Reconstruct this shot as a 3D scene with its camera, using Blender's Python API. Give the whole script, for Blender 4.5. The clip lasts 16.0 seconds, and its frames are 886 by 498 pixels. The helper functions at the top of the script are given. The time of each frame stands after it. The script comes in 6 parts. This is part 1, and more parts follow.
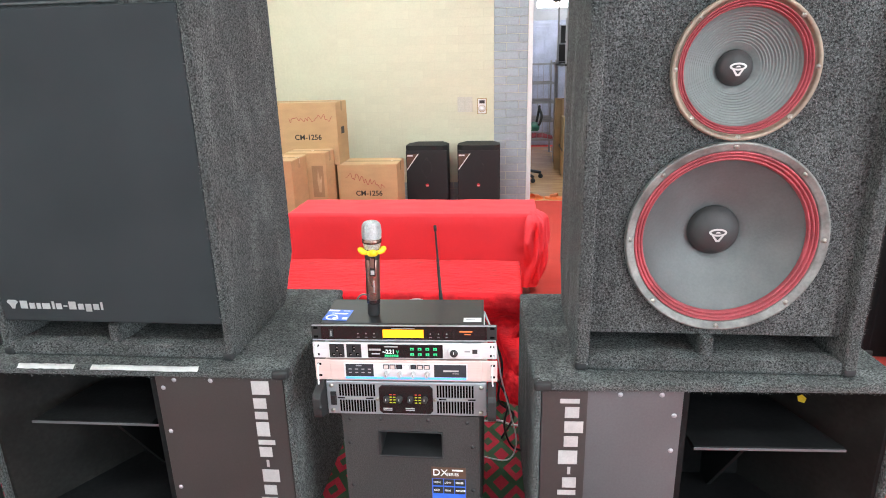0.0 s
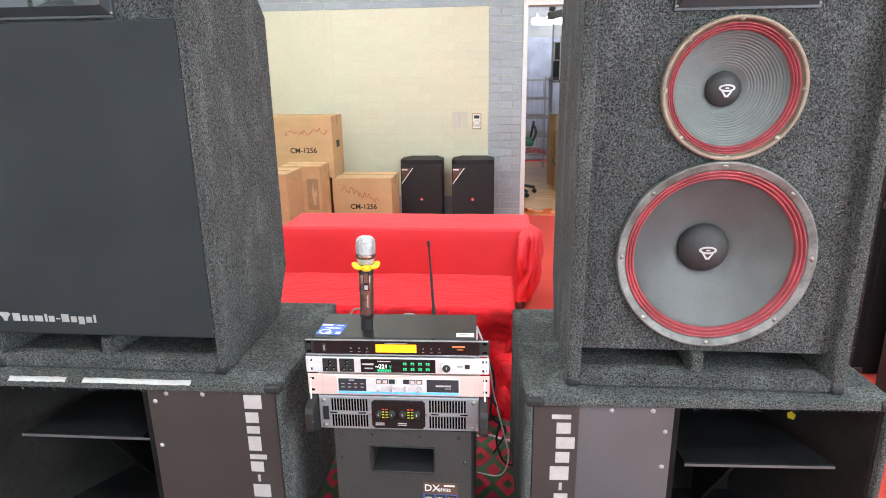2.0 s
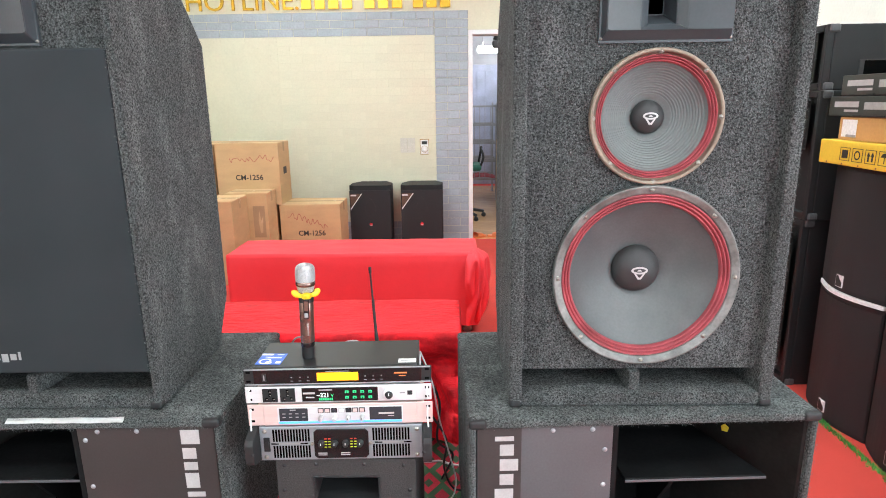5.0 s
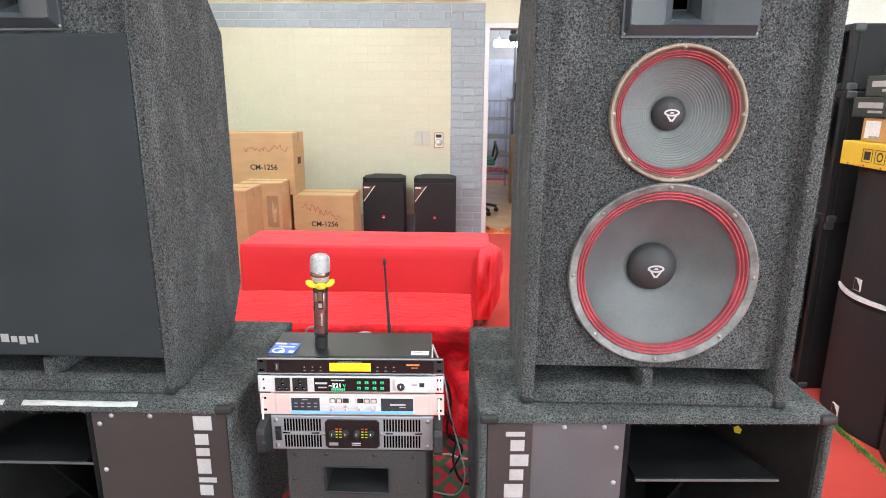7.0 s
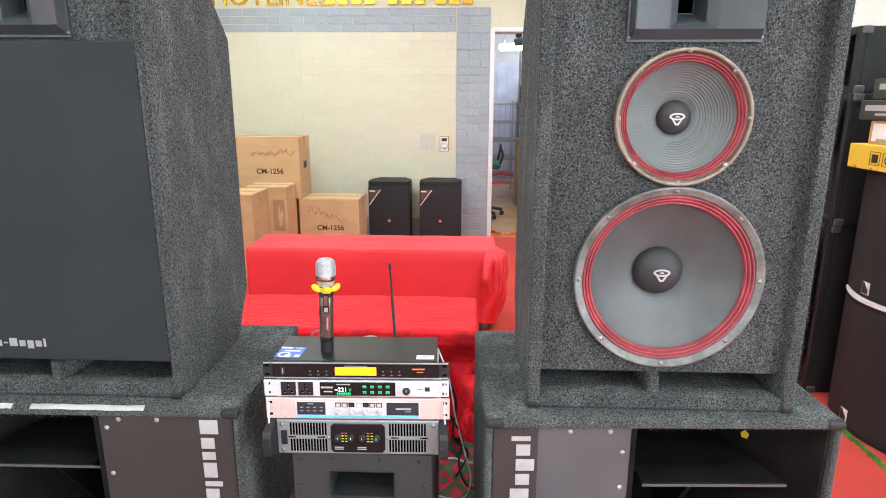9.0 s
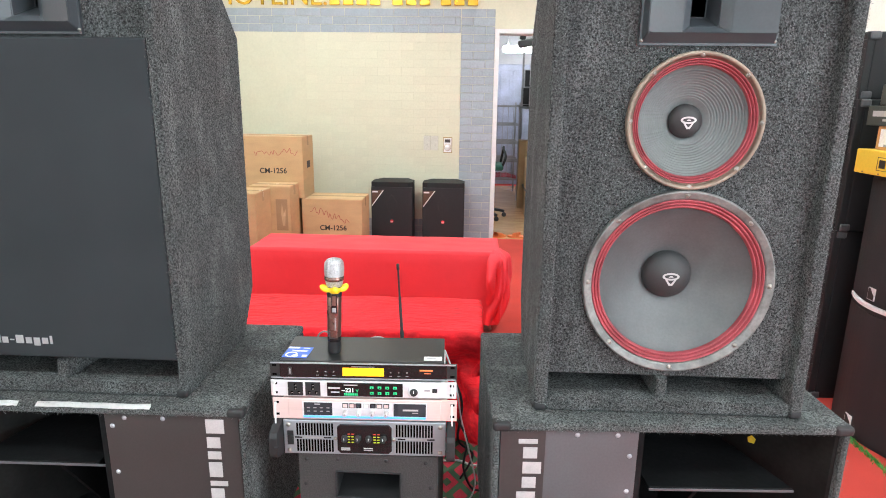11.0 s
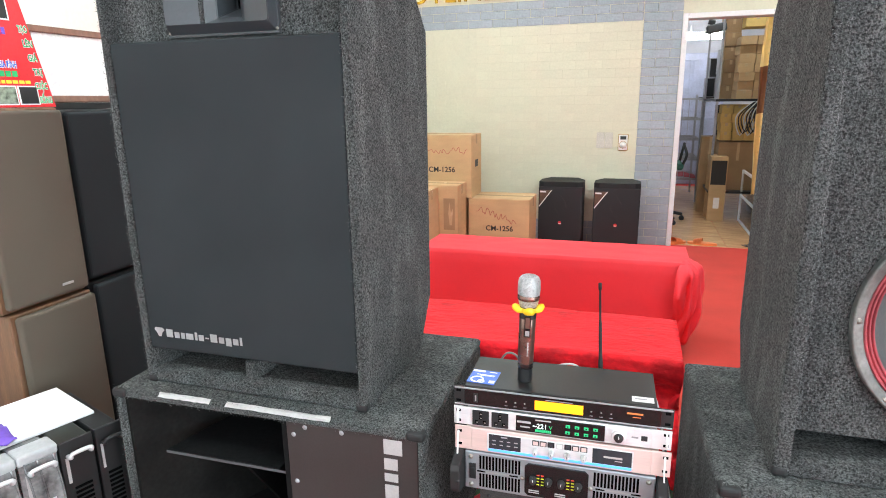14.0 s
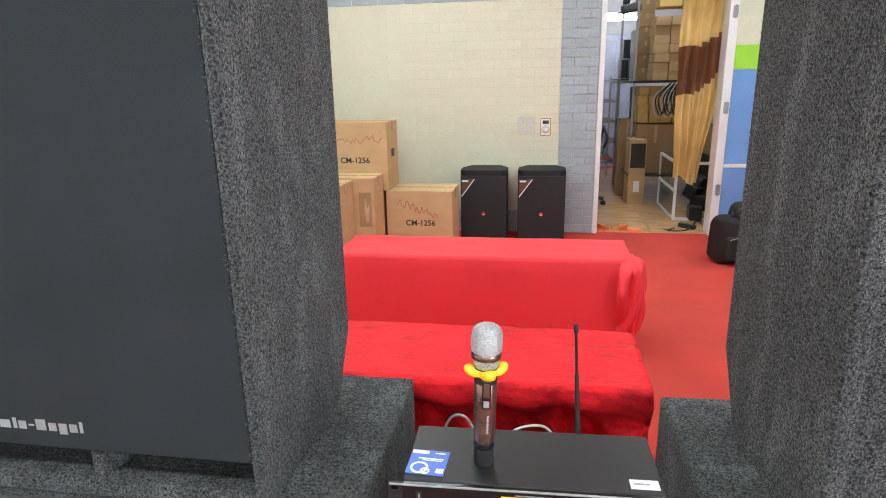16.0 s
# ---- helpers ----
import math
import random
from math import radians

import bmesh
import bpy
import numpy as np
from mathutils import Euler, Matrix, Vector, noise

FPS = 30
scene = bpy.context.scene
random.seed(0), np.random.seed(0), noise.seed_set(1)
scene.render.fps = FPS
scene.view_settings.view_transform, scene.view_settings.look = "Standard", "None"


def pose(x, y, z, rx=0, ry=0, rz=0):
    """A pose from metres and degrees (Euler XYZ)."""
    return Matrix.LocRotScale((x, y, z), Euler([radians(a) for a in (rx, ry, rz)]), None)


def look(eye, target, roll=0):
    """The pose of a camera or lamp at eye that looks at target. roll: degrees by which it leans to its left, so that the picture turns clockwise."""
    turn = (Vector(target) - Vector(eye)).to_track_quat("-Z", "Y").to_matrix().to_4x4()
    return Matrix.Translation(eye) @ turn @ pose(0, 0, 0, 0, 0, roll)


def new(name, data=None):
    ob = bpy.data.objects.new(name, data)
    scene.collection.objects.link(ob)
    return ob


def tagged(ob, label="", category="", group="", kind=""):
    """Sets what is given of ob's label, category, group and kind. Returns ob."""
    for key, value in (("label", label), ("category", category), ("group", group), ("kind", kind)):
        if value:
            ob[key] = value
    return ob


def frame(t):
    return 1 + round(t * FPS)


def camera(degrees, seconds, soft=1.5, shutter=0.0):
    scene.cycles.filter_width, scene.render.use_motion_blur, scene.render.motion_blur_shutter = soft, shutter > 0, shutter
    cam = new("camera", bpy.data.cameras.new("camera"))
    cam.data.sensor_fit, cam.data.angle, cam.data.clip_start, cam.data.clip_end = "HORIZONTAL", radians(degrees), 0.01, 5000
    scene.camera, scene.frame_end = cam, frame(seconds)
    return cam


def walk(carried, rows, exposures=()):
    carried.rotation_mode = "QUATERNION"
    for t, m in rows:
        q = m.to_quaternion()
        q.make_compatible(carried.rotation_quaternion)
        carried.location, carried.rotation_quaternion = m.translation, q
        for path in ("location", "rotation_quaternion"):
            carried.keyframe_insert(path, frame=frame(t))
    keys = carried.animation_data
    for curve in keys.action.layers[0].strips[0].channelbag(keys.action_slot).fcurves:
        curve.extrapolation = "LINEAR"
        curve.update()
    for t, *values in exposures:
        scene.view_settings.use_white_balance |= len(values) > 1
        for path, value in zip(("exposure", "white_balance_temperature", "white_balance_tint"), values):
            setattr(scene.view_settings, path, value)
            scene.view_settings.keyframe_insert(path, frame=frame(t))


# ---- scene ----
cam = camera(72.6, 16.0, 1.0)
PATH = [
    (0, (0.109, 0.106, 1.339), (-0.097, 2.006, 0.751), -1.4),
    (0.5, (0.106, 0.098, 1.34), (-0.097, 2.006, 0.774), -1.4),
    (1, (0.109, 0.097, 1.344), (-0.089, 2.006, 0.781), -1.3),
    (1.5, (0.108, 0.1, 1.345), (-0.089, 2.011, 0.789), -0.7),
    (2, (0.112, 0.095, 1.349), (-0.075, 2.01, 0.802), -0.8),
    (2.5, (0.153, 0.08, 1.358), (0.108, 2.01, 0.833), -0.9),
    (3, (0.175, 0.075, 1.355), (0.202, 2.012, 0.861), -1.0),
    (3.5, (0.172, 0.076, 1.356), (0.187, 2.018, 0.879), -0.9),
    (4, (0.161, 0.079, 1.357), (0.152, 2.023, 0.886), -0.7),
    (6.5, (0.142, 0.087, 1.352), (0.084, 2.028, 0.874), -0.7),
    (7, (0.137, 0.088, 1.352), (0.067, 2.025, 0.862), 0.3),
    (7.5, (0.141, 0.083, 1.354), (0.07, 2.02, 0.863), 0.1),
    (8, (0.138, 0.082, 1.355), (0.058, 2.022, 0.872), 0.2),
    (8.5, (0.137, 0.086, 1.353), (0.05, 2.025, 0.871), -0.3),
    (9, (0.138, 0.087, 1.355), (0.049, 2.027, 0.875), 0.1),
    (11.5, (0.091, 0.092, 1.353), (0.0, 2.033, 0.877), 0.8),
    (12, (0.05, 0.095, 1.35), (-0.072, 2.03, 0.856), 0.1),
    (12.5, (0.036, 0.091, 1.35), (-0.104, 2.024, 0.856), 0.2),
    (13, (-0.007, 0.104, 1.345), (-0.317, 2.016, 0.846), -0.2),
    (13.5, (-0.04, 0.15, 1.34), (-0.583, 2.009, 0.841), -0.4),
    (14, (-0.026, 0.274, 1.346), (-0.611, 2.124, 0.862), -0.8),
    (14.5, (-0.007, 0.397, 1.356), (-0.604, 2.247, 0.884), 0.6),
    (15, (-0.022, 0.488, 1.35), (-0.533, 2.358, 0.857), 0.5),
    (15.5, (-0.099, 0.578, 1.362), (-0.415, 2.497, 0.899), -1.3),
    (16, (-0.152, 0.666, 1.34), (-0.468, 2.567, 0.803), -1.2),
]
walk(cam, [(t, look(eye, target, roll)) for t, eye, target, roll in PATH], [(0, 0.06), (13.0, 0.06), (14.3, -0.08), (16.0, -0.19)])
LAMP, DAY, SIDE_FILL = 30.0, 75.0, 190.0
LAMPS = [(-1.3, 0.2), (1.4, 0.2), (-1.3, 2.4), (1.4, 2.4), (-1.3, 4.6), (1.4, 4.6), (0, -1.6)]

# ---- world, lamps, exposure ----
world = bpy.data.worlds.new("world")
scene.world = world
world.use_nodes = True
world.node_tree.nodes["Background"].inputs[0].default_value = (0.75, 0.83, 1.0, 1)
world.node_tree.nodes["Background"].inputs[1].default_value = 0.5


# ---- materials ----
def mat(name, col, rough=0.6, metal=0.0, var=0.12, scale=6.0, fine=90.0, fine_var=0.1, bump=0.0, bump_scale=200.0, bump_dist=0.002,
        coat=0.0, sheen=0.0, spec=0.5, island=0.0, stretch=(1, 1, 1), emit=0.0):
    """A surface of one colour with stains and grain at two scales, and fine relief."""
    m = bpy.data.materials.new(name)
    m.use_nodes = True
    nt = m.node_tree
    b = nt.nodes["Principled BSDF"]
    N, L = nt.nodes.new, nt.links.new
    tc = N("ShaderNodeTexCoord")
    mp = N("ShaderNodeMapping")
    mp.inputs["Scale"].default_value = stretch
    L(tc.outputs["Object"], mp.inputs[0])
    a, f = N("ShaderNodeTexNoise"), N("ShaderNodeTexNoise")
    a.inputs["Scale"].default_value, f.inputs["Scale"].default_value = scale, fine
    a.inputs["Detail"].default_value, f.inputs["Detail"].default_value = 4, 3
    L(mp.outputs[0], a.inputs["Vector"])
    L(mp.outputs[0], f.inputs["Vector"])
    ra, rf = N("ShaderNodeMapRange"), N("ShaderNodeMapRange")
    for r, v in ((ra, var), (rf, fine_var)):
        r.inputs[1].default_value, r.inputs[2].default_value = 0.3, 0.7
        r.inputs[3].default_value, r.inputs[4].default_value = 1 - v, 1 + v
    L(a.outputs[0], ra.inputs[0])
    L(f.outputs[0], rf.inputs[0])
    mul = N("ShaderNodeMath")
    mul.operation = "MULTIPLY"
    L(ra.outputs[0], mul.inputs[0])
    L(rf.outputs[0], mul.inputs[1])
    last = mul
    if island:
        oi = N("ShaderNodeObjectInfo")
        ri = N("ShaderNodeMapRange")
        ri.inputs[3].default_value, ri.inputs[4].default_value = 1 - island, 1 + island
        L(oi.outputs["Random"], ri.inputs[0])
        m2 = N("ShaderNodeMath")
        m2.operation = "MULTIPLY"
        L(mul.outputs[0], m2.inputs[0])
        L(ri.outputs[0], m2.inputs[1])
        last = m2
    vm = N("ShaderNodeVectorMath")
    vm.operation = "SCALE"
    vm.inputs[0].default_value = col
    L(last.outputs[0], vm.inputs["Scale"])
    L(vm.outputs[0], b.inputs["Base Color"])
    rr = N("ShaderNodeMapRange")
    rr.inputs[3].default_value, rr.inputs[4].default_value = max(0.02, rough - 0.08), min(1, rough + 0.08)
    L(a.outputs[0], rr.inputs[0])
    L(rr.outputs[0], b.inputs["Roughness"])
    b.inputs["Metallic"].default_value = metal
    b.inputs["Specular IOR Level"].default_value = spec
    b.inputs["Coat Weight"].default_value = coat
    b.inputs["Sheen Weight"].default_value = sheen
    if emit:
        L(vm.outputs[0], b.inputs["Emission Color"])
        b.inputs["Emission Strength"].default_value = emit
    if bump:
        bn = N("ShaderNodeTexNoise")
        bn.inputs["Scale"].default_value, bn.inputs["Detail"].default_value = bump_scale, 3
        L(mp.outputs[0], bn.inputs["Vector"])
        bp = N("ShaderNodeBump")
        bp.inputs["Strength"].default_value, bp.inputs["Distance"].default_value = bump, bump_dist
        L(bn.outputs[0], bp.inputs["Height"])
        L(bp.outputs[0], b.inputs["Normal"])
    return m


def carpet_cloth(name, dark, light):
    """Speaker carpet: matted fibres, dark with pale flecks, worn pale patches."""
    m = mat(name, dark, 0.95, 0, 0.2, 5, 150, 0.3, bump=1.0, bump_scale=330, bump_dist=0.007, spec=0.1)
    nt = m.node_tree
    b = nt.nodes["Principled BSDF"]
    b.inputs["Sheen Roughness"].default_value = 0.4
    b.inputs["Sheen Tint"].default_value = (0.70, 0.72, 0.72, 1)
    N, L = nt.nodes.new, nt.links.new
    tc = N("ShaderNodeTexCoord")
    fl, wear = N("ShaderNodeTexNoise"), N("ShaderNodeTexNoise")
    fl.inputs["Scale"].default_value, fl.inputs["Detail"].default_value, fl.inputs["Roughness"].default_value = 215, 6, 0.74
    wear.inputs["Scale"].default_value, wear.inputs["Detail"].default_value = 7, 5
    L(tc.outputs["Object"], fl.inputs["Vector"])
    st = N("ShaderNodeMapping")
    st.inputs["Scale"].default_value = (1.6, 1.6, 0.6)
    L(tc.outputs["Object"], st.inputs[0])
    L(st.outputs[0], wear.inputs["Vector"])
    r1, r2 = N("ShaderNodeMapRange"), N("ShaderNodeMapRange")
    r1.inputs[1].default_value, r1.inputs[2].default_value = 0.41, 0.66
    r2.inputs[1].default_value, r2.inputs[2].default_value = 0.5, 0.72
    r2.inputs[3].default_value, r2.inputs[4].default_value = 0.9, 1.7
    L(fl.outputs[0], r1.inputs[0])
    L(wear.outputs[0], r2.inputs[0])
    mu = N("ShaderNodeMath")
    mu.operation, mu.use_clamp = "MULTIPLY", True
    L(r1.outputs[0], mu.inputs[0])
    L(r2.outputs[0], mu.inputs[1])
    fuzzy = N("ShaderNodeMapRange")
    fuzzy.inputs[3].default_value, fuzzy.inputs[4].default_value = 0.02, 0.42
    L(mu.outputs[0], fuzzy.inputs[0])
    L(fuzzy.outputs[0], b.inputs["Sheen Weight"])
    mx = N("ShaderNodeMix")
    mx.data_type = "RGBA"
    L(mu.outputs[0], mx.inputs["Factor"])
    L(b.inputs["Base Color"].links[0].from_socket, mx.inputs["A"])
    mx.inputs["B"].default_value = (*light, 1)
    L(mx.outputs["Result"], b.inputs["Base Color"])
    return m


def glow(name, col, strength):
    m = bpy.data.materials.new(name)
    m.use_nodes = True
    b = m.node_tree.nodes["Principled BSDF"]
    b.inputs["Base Color"].default_value = (*col, 1)
    b.inputs["Emission Color"].default_value = (*col, 1)
    b.inputs["Emission Strength"].default_value = strength
    b.inputs["Roughness"].default_value = 0.4
    return m


def glass(name, tint=(0.9, 0.95, 0.95), rough=0.02):
    m = bpy.data.materials.new(name)
    m.use_nodes = True
    b = m.node_tree.nodes["Principled BSDF"]
    b.inputs["Base Color"].default_value = (*tint, 1)
    b.inputs["Transmission Weight"].default_value = 1
    b.inputs["Roughness"].default_value = rough
    b.inputs["IOR"].default_value = 1.2
    return m


M_FELT = carpet_cloth("speaker_carpet", (0.021, 0.0222, 0.0224), (0.138, 0.144, 0.144))
# lighter copy of the carpet: light on bin tops and sides in its colour
M_FELT_LIT = carpet_cloth("speaker_carpet_lit", (0.024, 0.0262, 0.0262), (0.172, 0.185, 0.182))
M_FIBRE = mat("carpet_fibre", (0.15, 0.158, 0.158), 0.9, 0, 0.6, 90, 400, 0.4, spec=0.1)
M_BLACK = mat("black_paint", (0.012, 0.012, 0.013), 0.55, 0, 0.25, 9, 120, 0.15, bump=0.2)
M_HORNIN = mat("black_board", (0.009, 0.009, 0.0095), 0.6, 0, 0.35, 6, 80, 0.2, bump=0.3, bump_scale=60, spec=0.08)
M_HORNWALL = mat("brownish_black_board", (0.012, 0.0115, 0.011), 0.6, 0, 0.35, 6, 80, 0.2, bump=0.3, bump_scale=60, spec=0.12)
M_GRILLE = mat("grille_cloth", (0.031, 0.0345, 0.0375), 0.95, 0, 0.12, 3.5, 500, 0.2, bump=0.35, bump_scale=900, bump_dist=0.001, spec=0.06)
M_PANELBR = mat("brown_black_panel", (0.040, 0.033, 0.0325), 0.5, 0, 0.12, 4, 160, 0.06, bump=0.12, bump_scale=300)
M_PANELGR = mat("grey_panel", (0.085, 0.084, 0.091), 0.5, 0, 0.14, 3, 160, 0.06, bump=0.12, bump_scale=300)
M_LETTER = mat("pale_print", (0.42, 0.395, 0.395), 0.6, 0, 0.1, 20, 200, 0.06)
M_SILVERPRINT = mat("silver_badge", (0.42, 0.43, 0.44), 0.35, 0.5, 0.1, 40, 200, 0.05)
M_CONE = mat("paper_cone", (0.078, 0.083, 0.085), 0.5, 0, 0.15, 12, 150, 0.08, bump=0.25, bump_scale=160, spec=0.6)
M_CONE12 = mat("ribbed_paper_cone", (0.108, 0.117, 0.116), 0.45, 0, 0.12, 12, 150, 0.08, bump=0.2, bump_scale=160)
M_CAP = mat("dust_cap", (0.026, 0.025, 0.026), 0.6, 0, 0.12, 14, 200, 0.06, bump=0.15)
M_RED = mat("red_surround", (0.30, 0.048, 0.06), 0.55, 0, 0.3, 16, 150, 0.08, bump=0.2)
M_ALU = mat("dull_aluminium_rim", (0.155, 0.155, 0.148), 0.5, 0.35, 0.45, 14, 120, 0.15, bump=0.2)
M_TAN = mat("tan_gasket_rim", (0.235, 0.18, 0.138), 0.6, 0.15, 0.2, 14, 120, 0.12, bump=0.2)
M_BOLT = mat("worn_bolt", (0.32, 0.30, 0.27), 0.45, 0.7, 0.3, 60, 300, 0.2)
M_HORN = mat("horn_plastic", (0.05, 0.055, 0.062), 0.3, 0, 0.12, 6, 150, 0.06, bump=0.08)
M_TAPE = mat("white_tape", (0.84, 0.84, 0.83), 0.6, 0, 0.08, 25, 150, 0.05, bump=0.3, bump_scale=60)
M_CLOTH = mat("red_satin_cloth", (0.93, 0.054, 0.07), 0.65, 0, 0.04, 3, 300, 0.03, bump=0.3, bump_scale=9, bump_dist=0.01, spec=0.3)
M_VELVET = mat("crushed_red_velvet", (0.84, 0.016, 0.026), 0.62, 0, 0.30, 15, 70, 0.18, bump=1.0, bump_scale=42, bump_dist=0.010, spec=0.2, sheen=0.05, stretch=(0.45, 1.0, 0.6))
M_VELVET.node_tree.nodes["Principled BSDF"].inputs["Sheen Tint"].default_value = (1.0, 0.05, 0.06, 1)
M_VELVET.node_tree.nodes["Principled BSDF"].inputs["Sheen Roughness"].default_value = 0.45
M_REDFLOOR = mat("red_carpet", (0.57, 0.062, 0.048), 0.9, 0, 0.12, 2.5, 250, 0.15, bump=0.4, bump_scale=350, spec=0.2)
M_CREAM = mat("cream_wall_foam", (0.655, 0.637, 0.487), 0.6, 0, 0.04, 3, 60, 0.03, bump=0.5, bump_scale=45, bump_dist=0.004)
M_GREYB = mat("grey_wall_foam", (0.36, 0.41, 0.45), 0.5, 0, 0.08, 6, 60, 0.05, bump=0.8, bump_scale=55, bump_dist=0.006, island=0.06)
M_CREAMB = mat("cream_brick_foam", (0.665, 0.648, 0.495), 0.6, 0, 0.03, 4, 60, 0.03, bump=0.6, bump_scale=45, bump_dist=0.005, island=0.02)
M_WHITEB = mat("white_wall_foam", (0.78, 0.77, 0.70), 0.6, 0, 0.04, 3, 60, 0.03, bump=0.4, bump_scale=45, bump_dist=0.004)
M_WHITE = mat("white_paint", (0.78, 0.78, 0.78), 0.45, 0, 0.05, 5, 60, 0.03)
M_BLUE = mat("blue_wall_paint", (0.16, 0.34, 0.70), 0.45, 0, 0.05, 4, 60, 0.03)
M_GREEN = mat("green_wall_paint", (0.34, 0.68, 0.04), 0.45, 0, 0.05, 4, 60, 0.03)
M_CEIL = mat("ceiling_paint", (0.80, 0.80, 0.78), 0.7, 0, 0.04, 2, 60, 0.03)
M_CARD = mat("corrugated_cardboard", (0.55, 0.365, 0.19), 0.8, 0, 0.08, 5, 90, 0.05, bump=0.2, bump_scale=60, stretch=(1, 1, 3))
M_CARD2 = mat("brown_cardboard", (0.40, 0.26, 0.14), 0.8, 0, 0.12, 5, 90, 0.05, bump=0.2, bump_scale=60, island=0.12)
M_CARDY = mat("yellow_cardboard", (0.62, 0.42, 0.14), 0.75, 0, 0.12, 5, 90, 0.05, bump=0.2, bump_scale=60, island=0.15)
M_PTAPE = mat("clear_packing_tape", (0.58, 0.42, 0.25), 0.25, 0, 0.05, 20, 90, 0.03)
M_INK = mat("black_ink", (0.02, 0.018, 0.016), 0.6)
M_INKRED = mat("red_marker_ink", (0.35, 0.07, 0.05), 0.6)
M_GOLD = mat("gold_letter", (0.85, 0.52, 0.05), 0.25, 0.6, 0.05, 10, 60, 0.03)
M_PA = mat("black_speaker_paint", (0.015, 0.015, 0.0165), 0.6, 0, 0.2, 4, 250, 0.15, bump=0.35, bump_scale=400, spec=0.3)
M_PAGR = mat("black_speaker_grille", (0.014, 0.014, 0.016), 0.7, 0, 0.15, 4, 500, 0.2, bump=0.4, bump_scale=700, bump_dist=0.001)
M_DX = mat("textured_black_coating", (0.034, 0.032, 0.032), 0.6, 0, 0.12, 5, 220, 0.35, bump=0.8, bump_scale=300, bump_dist=0.002)
M_RACKBLK = mat("black_rack_steel", (0.022, 0.022, 0.023), 0.42, 0.2, 0.1, 6, 200, 0.06, bump=0.08, bump_scale=500)
M_GLOSSBLK = mat("gloss_black_panel", (0.012, 0.010, 0.011), 0.12, 0, 0.05, 6, 200, 0.03)
M_SILVER = mat("brushed_silver", (0.78, 0.78, 0.80), 0.4, 0.4, 0.05, 6, 200, 0.06, stretch=(0.2, 1, 8))
M_ROSE = mat("rose_silver", (0.80, 0.62, 0.585), 0.38, 0.4, 0.05, 6, 200, 0.05, stretch=(0.2, 1, 8))
M_AMP = mat("grey_alloy_panel", (0.34, 0.365, 0.395), 0.4, 0.55, 0.06, 6, 200, 0.06, stretch=(0.2, 1, 8))
# near-black painted for the shade inside openings; also dark marks and ribs
M_SHADEMARK = mat("hollow_shade_and_mark_black", (0.003, 0.003, 0.003), 0.9, spec=0.02)
M_KNOBW = mat("white_knob", (0.56, 0.55, 0.55), 0.3, 0.35)
M_LCDY = glow("amber_display", (1.0, 0.44, 0.01), 0.85)
M_LCDG = glow("green_led", (0.02, 0.42, 0.16), 0.5)
M_LCDW = glow("white_display_digit", (0.8, 0.95, 0.9), 0.9)
M_LCDB = glow("blue_light_strip", (0.08, 0.35, 0.95), 0.8)
M_LEDY = glow("yellow_led", (0.45, 0.52, 0.03), 0.3)
M_LEDR = glow("red_led", (0.6, 0.05, 0.03), 0.3)
M_LCDD = mat("dark_screen", (0.035, 0.038, 0.045), 0.12)
M_ORANGE = mat("orange_print", (0.80, 0.22, 0.06), 0.5)
M_BLUELABEL = mat("blue_label", (0.04, 0.14, 0.62), 0.35, 0, 0.05)
M_PAPER = mat("white_paper", (0.82, 0.82, 0.82), 0.5, 0, 0.03)
M_MESH = mat("chrome_mic_mesh", (0.50, 0.51, 0.52), 0.4, 0.6, 0.25, 30, 260, 0.4, bump=1.0, bump_scale=420, bump_dist=0.002)
M_ROSEGOLD = mat("rose_bronze_body", (0.25, 0.155, 0.13), 0.28, 0.8, 0.06)
M_YELLOW = mat("yellow_silicone", (0.95, 0.62, 0.02), 0.45, 0, 0.04)
M_RUBBER = mat("black_rubber", (0.015, 0.015, 0.016), 0.6)
M_CABLEW = mat("pale_cable", (0.55, 0.56, 0.55), 0.5)
M_WALNUT = mat("walnut_veneer", (0.18, 0.092, 0.05), 0.45, 0, 0.25, 8, 60, 0.15, stretch=(6, 6, 0.6))
M_BROWNGR = mat("brown_grille_cloth", (0.105, 0.084, 0.063), 0.9, 0, 0.1, 3, 500, 0.15, bump=0.3, bump_scale=800, bump_dist=0.001)
M_FOAM = mat("white_foam_sheet", (0.80, 0.80, 0.81), 0.7, 0, 0.02)
M_PURPLE = mat("purple_cloth", (0.17, 0.09, 0.50), 0.85, 0, 0.15)
M_WRAP = mat("plastic_wrapped_metal", (0.27, 0.28, 0.285), 0.12, 0.3, 0.7, 14, 60, 0.3, bump=0.8, bump_scale=22, bump_dist=0.01)
M_REDSIGN = mat("red_poster", (0.75, 0.02, 0.03), 0.35, 0, 0.03)
M_GREENTXT = mat("green_print", (0.02, 0.42, 0.14), 0.5)
M_YELTXT = mat("yellow_print", (0.90, 0.65, 0.05), 0.5)
M_FRAMEW = mat("brown_wood_frame", (0.24, 0.12, 0.08), 0.45, 0, 0.2, 8, 60, 0.1, stretch=(4, 4, 1))


def let_through(m, share):
    """Thin cloth: a share of the light passes."""
    nt = m.node_tree
    b = nt.nodes["Principled BSDF"]
    tr, mx = nt.nodes.new("ShaderNodeBsdfTranslucent"), nt.nodes.new("ShaderNodeMixShader")
    nt.links.new(b.inputs["Base Color"].links[0].from_socket, tr.inputs["Color"])
    mx.inputs[0].default_value = share
    out = nt.nodes["Material Output"]
    nt.links.new(b.outputs[0], mx.inputs[1])
    nt.links.new(tr.outputs[0], mx.inputs[2])
    nt.links.new(mx.outputs[0], out.inputs["Surface"])
    return m


